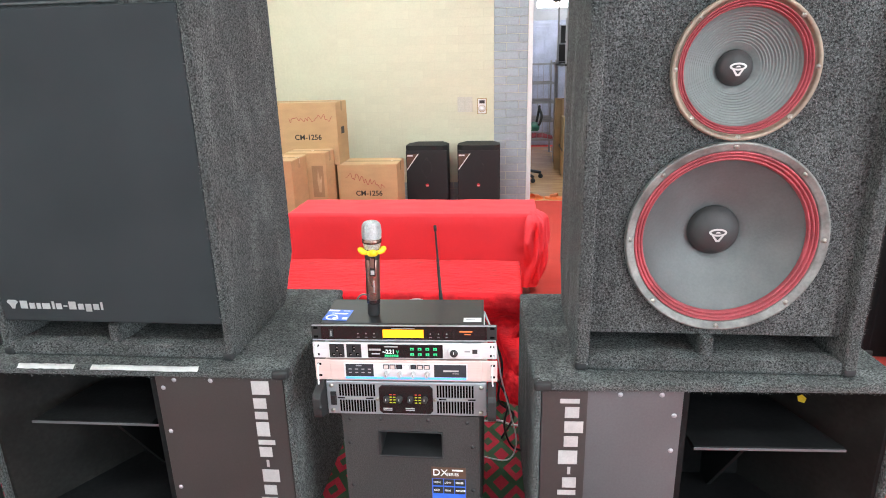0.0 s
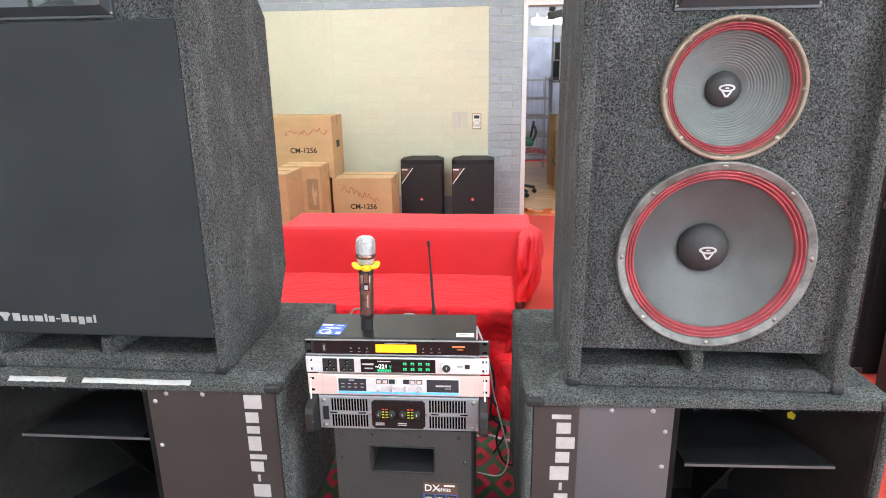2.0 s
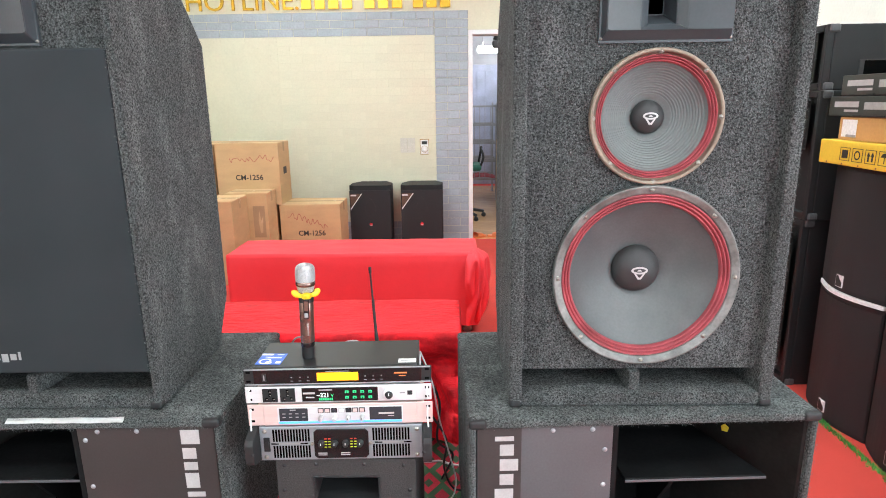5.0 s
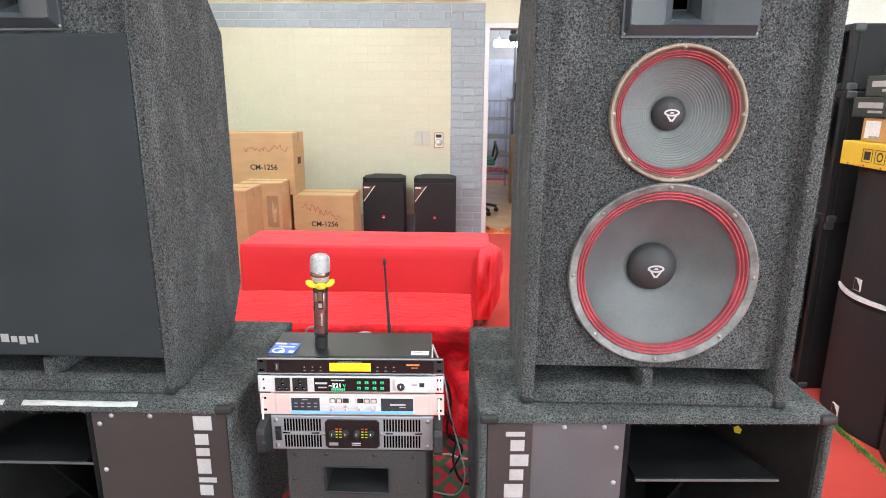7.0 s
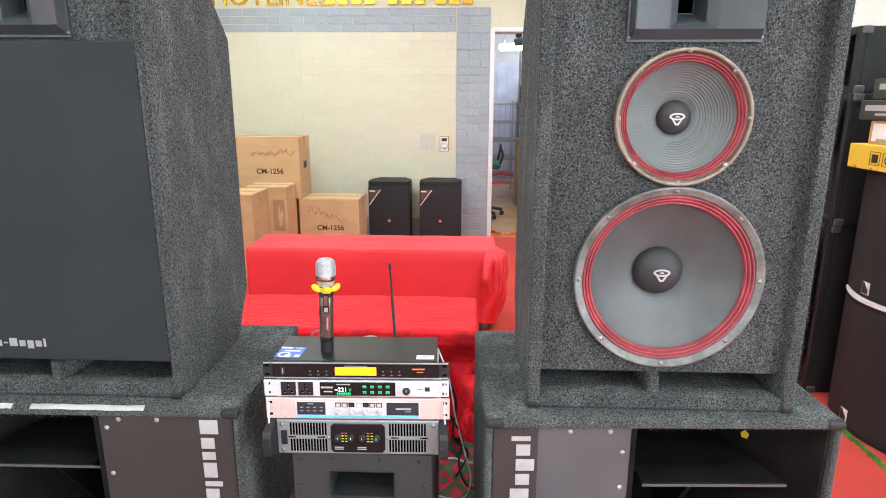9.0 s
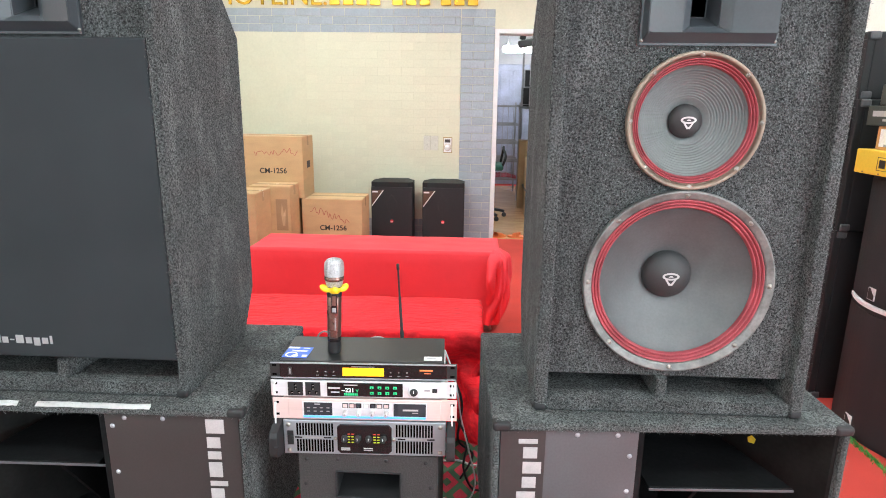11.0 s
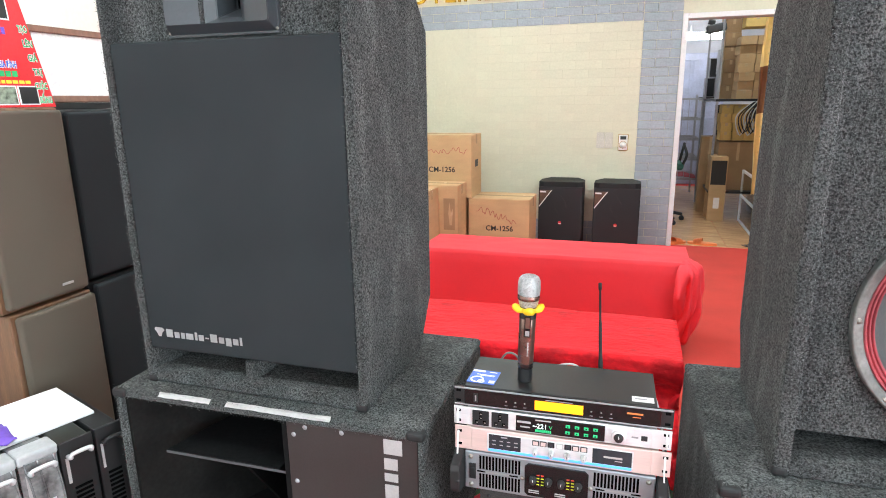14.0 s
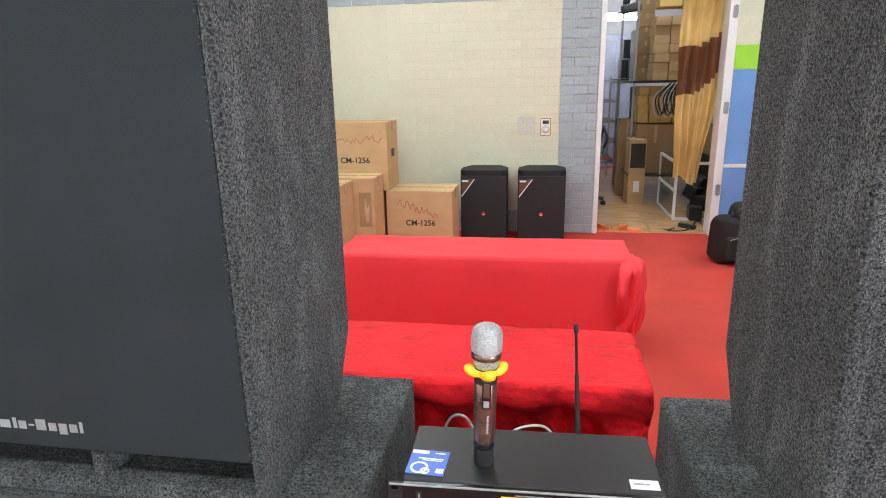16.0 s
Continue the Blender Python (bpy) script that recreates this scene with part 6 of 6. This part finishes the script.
# wrapped amplifiers on end, beside the bass bin
row = pose(-1.525, 1.43, 0, 0, 0, 70.7)
for k, (x, w, m, lbl) in enumerate(((-0.34, 0.085, M_WRAP, "amplifier on end in clear plastic wrap"), (-0.235, 0.09, M_WRAP, "amplifier on end in clear plastic wrap"), (-0.133, 0.09, M_WRAP, "amplifier on end in clear plastic wrap"),
                                    (-0.032, 0.085, M_AMPFACE, "dark amplifier on end with a pale handle"), (0.066, 0.07, M_BLACK, "black amplifier on end with cables"))):
    a = thing("upright_amplifier", row @ pose(x, 0, 0), lbl, "amplifier", "upright amplifiers")
    part("body", block(0, w, 0.0, 0.33, 0, 0.405, 0.006), m, a)
    part("face", block(-0.003, w + 0.003, -0.008, 0.0, 0.0, 0.412, 0.003), m if k < 3 else M_RACKBLK, a)
    for j in range(16):
        part("rib", block(w * 0.25, w * 0.8, -0.011, -0.0075, 0.03 + 0.015 * j, 0.037 + 0.015 * j), M_SILVER if k < 3 else M_SHADEMARK, a)
    hp = [(w * 0.2, -0.008, 0.365), (w * 0.2, -0.03, 0.368), (w * 0.25, -0.034, 0.38), (w * 0.8, -0.034, 0.38), (w * 0.85, -0.03, 0.368), (w * 0.85, -0.008, 0.365)]
    part("handle", tube(hp, 0.006, 8), M_SILVER if k != 4 else M_RUBBER, a)
    part("badge_bar", block(w * 0.1, w * 0.2, -0.0095, -0.008, 0.28, 0.36), M_LETTER, a)
    if k < 3:
        part("foam_cap", box(w + 0.012, 0.07, 0.03, (w / 2, 0.02, 0.408), 0.008, 3), M_ENDFOAM, a, "white foam end cap under the wrap")
        part("wrap_fold", joined(*[tube([(w * q, -0.012, 0.4), (w * (q + 0.12), -0.016, 0.25), (w * (q - 0.06), -0.013, 0.02)], 0.003, 5) for q in (0.1, 0.45, 0.9)]), M_WRAP, a, "crease in the clear wrap")
sheet = solid("foam_sheet", block(-0.62, 0.115, 0.105, 0.38, 0.406, 0.4155, 0.003), M_FOAM, "white foam sheet lying on upright amplifiers", "foam sheet")
sheet.matrix_basis = row
bm = bmesh.new()
bmesh.ops.create_grid(bm, x_segments=26, y_segments=20, size=1)
for v in bm.verts:
    x, y = v.co.x * 0.09, v.co.y * 0.06
    v.co = (x, y, 0.0185 * max(0, 1 - (v.co.x ** 2 + v.co.y ** 2) * 0.6) + 0.022 * abs(noise.noise(Vector((x * 30, y * 34, 2)))))
bmesh.ops.solidify(bm, geom=bm.faces[:], thickness=-0.002)
for f in bm.faces:
    f.smooth = True
cl = solid("cleaning_cloth", bm, M_PURPLE, "crumpled purple cloth lying on a foam sheet", "cloth")
cl.matrix_basis = row @ pose(-0.215, 0.17, 0.4185) @ Matrix.Diagonal((1.3, 1.35, 1.3, 1))

# backpack on the floor by the door
bp = thing("backpack", pose(1.24, 5.24, 0, -6, 0, 20), "black nylon backpack slumped on the red carpet by the door", "backpack")
bm = box(0.3, 0.2, 0.36, (0, 0, 0.18), 0.07, 5)
for v in bm.verts:
    v.co.x += 0.03 * noise.noise(v.co * 9)
    v.co.y += 0.03 * noise.noise(v.co * 8 + Vector((3, 1, 0))) - 0.05 * (v.co.z / 0.36)
    v.co.z = max(0.0, v.co.z + 0.02 * noise.noise(v.co * 11))
for f in bm.faces:
    f.smooth = True
part("body", bm, M_BAG, bp)
part("pocket", box(0.22, 0.06, 0.18, (0, -0.115, 0.12), 0.028, 4), M_BAG, bp)
part("top_pouch", box(0.19, 0.17, 0.17, (0.05, -0.07, 0.365), 0.07, 4, (8, 10, 0)), M_BAG, bp)
part("zip", tube([(-0.1, -0.148, 0.19), (0, -0.152, 0.205), (0.1, -0.148, 0.19)], 0.003, 6), M_STEEL, bp)
part("strap", tube([(-0.06, -0.1, 0.35), (-0.02, -0.08, 0.40), (0.05, -0.09, 0.39), (0.08, -0.1, 0.34)], 0.012, 8), M_BAG, bp)


# ---- the store room behind the doorway ----
M_STOREWALL = mat("dull_store_wall", (0.50, 0.51, 0.54), 0.7, 0, 0.15, 2.5, 60, 0.05)
SY, SX0, SX1 = 10.4, 0.02, 2.2
solid("store_floor", block(SX0, SX1, WALL_Y + 0.02, SY, -0.12, -0.001), M_REDFLOOR, "sub-floor of the store room", "floor", kind="structure")
solid("store_wall_west", block(SX0 - 0.1, SX0, WALL_Y + 0.14, SY, 0, H), M_STOREWALL, "grey-white store room wall", "wall", kind="structure")
solid("store_wall_east", block(SX1, SX1 + 0.1, WALL_Y + 0.14, SY, 0, H), M_STOREWALL, "grey-white store room wall", "wall", kind="structure")
solid("store_wall_north", block(SX0, SX1, SY, SY + 0.1, 0, H), M_STOREWALL, "grey-white store room wall", "wall", kind="structure")
solid("store_ceiling", block(SX0, SX1, WALL_Y + 0.2, SY, H, H + 0.1), M_CEIL, "store room ceiling", "ceiling", kind="structure")
tl = thing("tube_lamp", pose(0.8, 9.3, 2.1), "lit white tube lamp hanging in the store room", "lamp")
part("tube", box(0.55, 0.09, 0.09, (0, 0, 0), 0.03, 3), glow("tube_glow", (0.95, 0.97, 1.0), 62.0), tl)
part("hanger", joined(tube([(-0.2, 0, 0.045), (-0.2, 0, 0.8)], 0.006, 6), tube([(0.2, 0, 0.045), (0.2, 0, 0.8)], 0.006, 6)), M_STEEL, tl)
M_PALEDOOR = mat("pale_blue_door", (0.42, 0.46, 0.60), 0.4, 0, 0.15, 5)
bd2 = thing("door_2", pose(0.80, SY - 0.002, 0), "pale blue-white panelled metal door at the back", "door", kind="structure")
part("leaf", block(-0.35, 0.4, -0.04, 0, 0, 1.95, 0.004), M_PALEDOOR, bd2)
for x in (-0.17, 0.03, 0.23):
    part("panel", block(x - 0.075, x + 0.075, -0.05, -0.04, 1.1, 1.85, 0.006), M_PALEDOOR, bd2)
    part("panel", block(x - 0.075, x + 0.075, -0.05, -0.04, 0.15, 1.0, 0.006), M_PALEDOOR, bd2)
# steel rack with clutter on the west side
# ceiling lamp out of view, added to brighten the store room and curtain
for y in (7.2,):
    cl2 = thing("ceiling_light", pose(1.0, y, H - 0.02), "white ceiling panel lamp, lit", "lamp", "ceiling lamps")
    part("frame", block(-0.63, 0.63, -0.1, 0.1, -0.03, 0.0195, 0.004), M_WHITE, cl2)
    part("diffuser", block(-0.61, 0.61, -0.08, 0.08, -0.036, -0.0305, 0.002), M_TUBE, cl2)
rk = thing("steel_rack", pose(0.36, 8.6, 0), "grey steel wire rack with open shelves", "rack")
for x in (0, 0.4):
    for y in (0, 0.9):
        part("post", block(x - 0.012, x + 0.012, y - 0.012, y + 0.012, 0, 1.35, 0.002), M_STEEL, rk)
for z in (0.3, 0.55, 0.8, 1.05, 1.3):
    ws = part("wire_shelf", block(-0.01, 0.41, -0.012, -0.0045, z - 0.012, z + 0.012), M_STEEL, rk)
    for y in [0.1 * k for k in range(10)]:
        part("wire", block(-0.01, 0.41, y - 0.004, y + 0.004, z - 0.004, z + 0.004), M_STEEL, ws)
for k in range(6):
    part("upright_wire", block(0.018 + 0.073 * k, 0.024 + 0.073 * k, -0.0045, 0.0015, 0.30, 1.31), M_STEEL, rk)
bm = bmesh.new()
bmesh.ops.create_grid(bm, x_segments=20, y_segments=16, size=1)
for v in bm.verts:
    x, y = v.co.x * 0.19, v.co.y * 0.17
    v.co = (x, y, 0.004 + 0.07 * max(0, 1 - v.co.x ** 2 * 0.7 - v.co.y ** 2 * 0.6) * (0.6 + 0.8 * abs(noise.noise(Vector((x * 16, y * 18, 5))))))
bmesh.ops.solidify(bm, geom=bm.faces[:], thickness=-0.003)
for f in bm.faces:
    f.smooth = True
heap = solid("folded_cloth", bm, mat("dull_red_cloth", (0.36, 0.07, 0.09), 0.8, 0, 0.3, 14), "crumpled dull red cloth lying on the wire rack", "cloth")
heap.matrix_basis = pose(0.56, 8.80, 0.3045)
spot = thing("spotlight", pose(0.68, 7.6, H), "dark grey spotlight hanging from the store room ceiling", "lamp")
part("rod", tube([(0, 0, 0), (0, 0, -0.4), (0, 0, -0.80)], 0.008, 8), M_RACKBLK, spot)
part("bracket", box(0.07, 0.05, 0.05, (0.0, 0, -0.81), 0.008, 2, (0, 12, 0)), M_RACKBLK, spot)
part("head", box(0.20, 0.11, 0.085, (0.05, 0, -0.87), 0.02, 3, (0, -10, 0)), M_CORNER, spot)
part("barn_door", box(0.14, 0.10, 0.010, (-0.10, 0, -0.925), 0.002, 1, (0, -16, 0)), M_RACKBLK, spot)
# long shelf with stacks of cartons
sh = thing("long_shelf", pose(0.80, 7.45, 0), "tall steel storage shelf packed with cartons", "shelf")
for x in (0.0, 1.3):
    for y in (0.1, 1.4):
        part("post", block(x - 0.012, x + 0.012, y - 0.012, y + 0.012, 0, 2.4, 0.002), M_STEEL, sh)
part("board", block(-0.03, 1.33, -0.03, 1.43, 1.275, 1.30, 0.002), M_RACKBLK, sh)
part("board", block(-0.03, 1.33, -0.03, 1.43, 0.30, 0.325, 0.002), M_RACKBLK, sh)
rnd = random.Random(11)


def stock(x0, x1, y, z0, z1, w, h, m, label, d=0.3):
    """Small cartons stacked on a shelf."""
    z = z0
    while z + h <= z1 + 0.001:
        x = x0 + rnd.uniform(0, 0.02)
        while x + w <= x1 + 0.02:
            c = thing("small_carton", pose(x + w / 2, y + rnd.uniform(0, 0.03), z, 0, 0, rnd.uniform(-2, 2)), label, "box", "stock cartons")
            part("body", block(-w / 2 + 0.002, w / 2 - 0.002, 0, d, 0, h - 0.002, 0.003), m, c)
            part("tape", block(-0.014, 0.014, -0.0008, 0, h * 0.62, h - 0.004), M_PTAPE, c)
            x += w + 0.003
        z += h + 0.0005
    return z


stock(0.96, 1.44, 7.47, 1.3005, 2.02, 0.155, 0.09, M_CARD, "small brown carton stacked on the storage shelf")
stock(1.46, 1.86, 7.47, 1.3005, 1.80, 0.2, 0.125, M_CARD, "small brown carton stacked on the storage shelf")
stock(0.98, 1.44, 7.5, 2.025, 2.38, 0.22, 0.115, M_CARDY, "wide yellow-brown carton stacked on the storage shelf")
stock(0.84, 1.0, 7.85, 1.3005, 2.3, 0.16, 0.14, M_CARD2, "small brown carton stacked on the storage shelf")
stock(0.86, 1.02, 8.2, 1.3005, 2.0, 0.075, 0.28, M_STEEL, "grey boxed unit standing on the storage shelf")
stock(0.84, 1.20, 7.55, 0.86, 1.25, 0.115, 0.095, M_CARDY, "small yellow carton stacked under the shelf")
stock(1.2, 1.7, 7.55, 0.86, 1.25, 0.2, 0.11, M_YBOX, "small bright yellow carton stacked under the shelf")
stock(0.84, 1.7, 7.52, 0.326, 0.85, 0.4, 0.52, M_CARD2, "large plain brown carton on the low shelf", 0.5)
stock(0.70, 0.92, 7.9, 0.0, 0.9, 0.2, 0.88, M_CARD2, "tall brown carton standing on the tiles", 0.25)
stock(0.88, 1.12, 8.22, 0.3255, 1.25, 0.12, 0.18, M_BLACK, "black boxed unit in the store room", 0.3)
for x, z in ((0.86, 1.3175), (0.97, 1.3175), (0.88, 1.5585)):
    u = thing("electronic_unit", pose(x, 8.92, z), "grey electronic unit in the dim store room", "device", "stored units")
    part("body", block(-0.05, 0.05, 0, 0.3, 0, 0.24, 0.004), M_STEEL, u)
    part("face", block(-0.042, 0.042, -0.004, 0, 0.01, 0.23, 0.002), M_RACKBLK, u)
hb = thing("high_shelf", pose(0.86, 8.90, 1.295), "dark board holding stored units", "shelf")
part("board", block(-0.1, 0.25, 0, 0.4, 0, 0.022, 0.002), M_RACKBLK, hb)
part("bracket", block(0.0, 0.02, 0.01, 1.49, -0.04, 0.0), M_STEEL, hb)
# slim carton leaning with a dark label
sc = thing("slim_carton", pose(0.86, 7.36, 0), "slim upright carton with a black label and white slip", "box")
part("body", block(-0.085, 0.085, 0, 0.35, 0, 0.70, 0.004), M_CARD, sc)
part("black_label", block(-0.075, 0.075, -0.0012, 0, 0.40, 0.66), M_INK, sc)
part("slip", block(-0.03, 0.03, -0.0012, 0, 0.14, 0.26), M_PAPER, sc)
# glass showcase beside the way
gc = thing("glass_showcase", pose(1.10, 6.62, 0, 0, 0, 0), "white-framed glass showcase lying open in the store room", "showcase")
for y in (0.0, 0.8):
    part("post", block(0, 0.025, y, y + 0.025, 0, 0.56, 0.002), M_WHITE, gc)
for z in (0.0, 0.27, 0.535):
    part("rail", block(0.001, 0.024, 0.025, 0.8, z, z + 0.025, 0.002), M_WHITE, gc)
part("rail", block(0.025, 0.4, 0.001, 0.024, 0.535, 0.56, 0.002), M_WHITE, gc)
part("rail", block(0.025, 0.4, 0.001, 0.024, 0.0, 0.025, 0.002), M_WHITE, gc)
gp = part("pane", block(0.008, 0.013, 0.025, 0.8, 0.025, 0.535), M_GLASS, gc)
gp.visible_shadow = False
part("back", block(0.4, 0.42, 0, 0.82, 0, 0.56), M_BLACK, gc)
# curtain drawn to the side of the doorway
bm = bmesh.new()
cols, rws = 90, 40
mats_rows = []
grid = []
for r in range(rws + 1):
    t = r / rws
    z = 2.06 - 1.62 * t
    mid = 1.175 - 0.035 * t - 0.06 * max(0, t - 0.5)
    half = 0.185 * (1 - 0.12 * t - 0.6 * max(0, t - 0.55)) + 0.012 * math.sin(t * 5)
    grid.append([bm.verts.new((mid + half * (2 * k / cols - 1) + 0.01 * noise.noise(Vector((k * 0.1, t * 3, 0))), 6.30 + 0.045 * math.sin(k * 0.34 + 2.3 * noise.noise(Vector((k * 0.05, t * 2, 5)))) * (0.5 + 0.5 * t), z + 0.04 * math.sin(k * 0.07) * t)) for k in range(cols + 1)])
for r in range(rws):
    for k in range(cols):
        f = bm.faces.new((grid[r][k], grid[r][k + 1], grid[r + 1][k + 1], grid[r + 1][k]))
        f.smooth = True
        top, bot = 12 - 7 * max(0, k / cols - 0.35), 21.5 - 10 * max(0, k / cols - 0.4)
        f.material_index = 1 if top <= r <= bot else 0
bmesh.ops.solidify(bm, geom=bm.faces[:], thickness=0.002)
cu = solid("curtain", bm, M_CURTAIN, "gathered yellow satin curtain with a brown band", "curtain")
cu.data.materials.append(M_CURTBR)
solid("curtain_rod", tube([(DX0 - 0.1, 6.30, 2.07), (0.8, 6.30, 2.07), (DX1 + 0.15, 6.30, 2.07)], 0.01, 10), M_STEEL, "steel curtain rod over the doorway", "curtain rod")
# hanging cables, floor cables, slippers, chair
for k in range(9):
    x = 1.02 + 0.025 * k
    solid("cable_loop", tube([(1.12 + 0.012 * k, 7.36, 1.27), (x - 0.05, 7.33, 1.12), (x, 7.32, 0.93 + 0.02 * (k % 3)), (x + 0.06, 7.33, 1.1), (1.14 + 0.012 * k, 7.37, 1.27)], 0.006, 6),
          M_RUBBER if k % 3 else M_CABLEW, "hank of cable hanging from the shelf", "cable", "hanging cables")
for k in range(4):
    solid("floor_cable", tube([(0.97 + 0.03 * k, 6.22 + 0.02 * k, 0.006), (1.0, 6.16 + 0.01 * k, 0.006), (1.12, 6.18, 0.007), (1.2 + 0.01 * k, 6.3, 0.02), (1.26, 6.36 + 0.02 * k, 0.05)], 0.005, 6), M_RUBBER, "black cable lying on the tiles", "cable", "floor cables")
solid("power_strip", box(0.05, 0.16, 0.04, (1.17, 6.30, 0.021), 0.006, 2, (0, 0, 40)), M_RUBBER, "black power strip on the tiles", "power strip")
wb = thing("waste_pile", pose(1.30, 6.62, 0), "black electronic parts heaped by the curtain", "clutter")
for k in range(5):
    part("piece", box(0.12, 0.14, 0.14, (0.0 + 0.05 * (k % 2), 0.06 * k, 0.08 + 0.09 * k), 0.02, 3, (8 * k, 5 * k, 17 * k)), M_BLACK if k % 2 else M_RACKBLK, wb)
for x, y, a in ((0.375, 6.15, -60), (0.625, 6.17, 78)):
    sl = thing("slipper", pose(x, y, 0, 0, 0, a), "orange rubber slipper lying on the tiles", "slipper", "slippers")
    part("sole", prism([(0.05 * math.cos(q) * (1 + 0.12 * math.sin(q)), 0.13 * math.sin(q)) for q in [2 * math.pi * k / 28 for k in range(28)]], 0.001, 0.022, "z", 0.004), M_ORANGE, sl)
    st = bmesh.new()
    pr = None
    for j in range(7):
        y0 = 0.0 + 0.012 * j
        cur = [st.verts.new((0.05 * math.cos(math.pi * k / 12), y0, 0.018 + 0.045 * math.sin(math.pi * k / 12) * (1 - 0.06 * j))) for k in range(13)]
        if pr:
            for k in range(12):
                st.faces.new((pr[k], pr[k + 1], cur[k + 1], cur[k]))
        pr = cur
    bmesh.ops.solidify(st, geom=st.faces[:], thickness=0.004)
    part("strap", st, M_ORANGE, sl)
oc = thing("office_chair", pose(0.26, 7.25, 0), "office chair with a green seat and black star base", "chair")
part("seat", box(0.44, 0.44, 0.07, (0, 0, 0.62), 0.03, 4), mat("green_seat_cloth", (0.03, 0.12, 0.09), 0.8), oc)
part("column", lathe([(0.025, 0.10), (0.025, 0.58), (0, 0.58)], (0, 0, 0), "z", 14), M_RUBBER, oc)
part("armrest", tube([(0.2, -0.18, 0.62), (0.24, -0.2, 0.74), (0.22, -0.05, 0.83), (0.23, 0.12, 0.82), (0.2, 0.18, 0.64)], 0.014, 8), M_RUBBER, oc)
for k in range(5):
    a = 2 * math.pi * k / 5 + 0.3
    lg = part("leg", tube([(0, 0, 0.11), (0.15 * math.cos(a), 0.15 * math.sin(a), 0.095), (0.27 * math.cos(a), 0.27 * math.sin(a), 0.07)], 0.018, 8), M_RUBBER, oc)
    part("castor", lathe([(0, -0.012), (0.028, -0.012), (0.028, 0.012), (0, 0.012)], (0.27 * math.cos(a), 0.27 * math.sin(a), 0.028), "y", 14), M_RUBBER, lg)

# ---- tiles and bricks ----
me = None
tiles = thing("store_tiles", pose(0, 0, 0), "glossy wood-look floor tiles of the store room", "floor tiles", kind="structure")
TW = 0.5
for i in range(int((SX1 - SX0) / TW) + 1):
    for j in range(8):
        if me is None:
            first = part("tile", block(0.0015, TW - 0.0015, 0.0015, TW - 0.0015, -0.008, 0.0, 0.001, 1), M_TILE, tiles)
            me = first.data
            t = first
        else:
            t = new("tile", me)
            t.parent = tiles
        t.location = (SX0 + TW * i - 0.19, WALL_Y + 0.045 + TW * j, 0.003)


def brick_mesh(w, h, material, name, depth):
    bm = block(0, w, -depth, 0.0, 0, h, depth * 0.45, 1)
    me = bpy.data.meshes.new(name)
    bm.to_mesh(me)
    bm.free()
    me.materials.append(material)
    return me


BWD, BHT, J = 0.232, 0.0767, 0.0035
BASE = 0.20


def brick_field(x0, x1, z0, z1, material, cap, depth):
    """Rows of raised foam bricks in running bond on the far wall."""
    shared = {}
    spare = bmesh.new()
    made = 0
    rows = int(round((z1 - z0) / BHT))
    hh = (z1 - z0) / rows
    for r in range(rows):
        x = x0 - (BWD / 2 if r % 2 else 0)
        while x < x1 - 0.01:
            a, c = max(x, x0), min(x + BWD, x1)
            w = round(c - a - J, 3)
            if w > 0.02:
                if made < cap:
                    if (w, hh) not in shared:
                        shared[(w, hh)] = brick_mesh(w, hh - J, material, "brick", depth)
                    b = new("brick", shared[(w, hh)])
                    b.parent = wall
                    b.location = (a + J / 2, WALL_Y, z0 + hh * r + J / 2)
                    made += 1
                else:
                    q = block(a + J / 2, a + J / 2 + w, WALL_Y - depth, WALL_Y, z0 + hh * r + J / 2, z0 + hh * r + hh - J / 2, 0.0)
                    m = bpy.data.meshes.new("tmp")
                    q.to_mesh(m)
                    q.free()
                    spare.from_mesh(m)
                    bpy.data.meshes.remove(m)
            x += BWD
    if len(spare.verts):
        tagged(part("brickwork", spare, material, wall), kind="stuff")
    else:
        spare.free()


brick_field(-0.012, DX0 - 0.031, 0.0, 2.19, M_GREYB, 80, 0.006)
brick_field(-2.5, -0.014, 1.975, 2.19, M_GREYB, 60, 0.006)
brick_field(-2.5, -0.014, 0.0, BASE, M_GREYB, 0, 0.006)
brick_field(-1.5, -0.014, BASE + 0.002, 1.973, M_CREAMB, 160, 0.0022)
brick_field(-2.5, -1.502, BASE + 0.002, 1.973, M_CREAMB, 0, 0.0022)
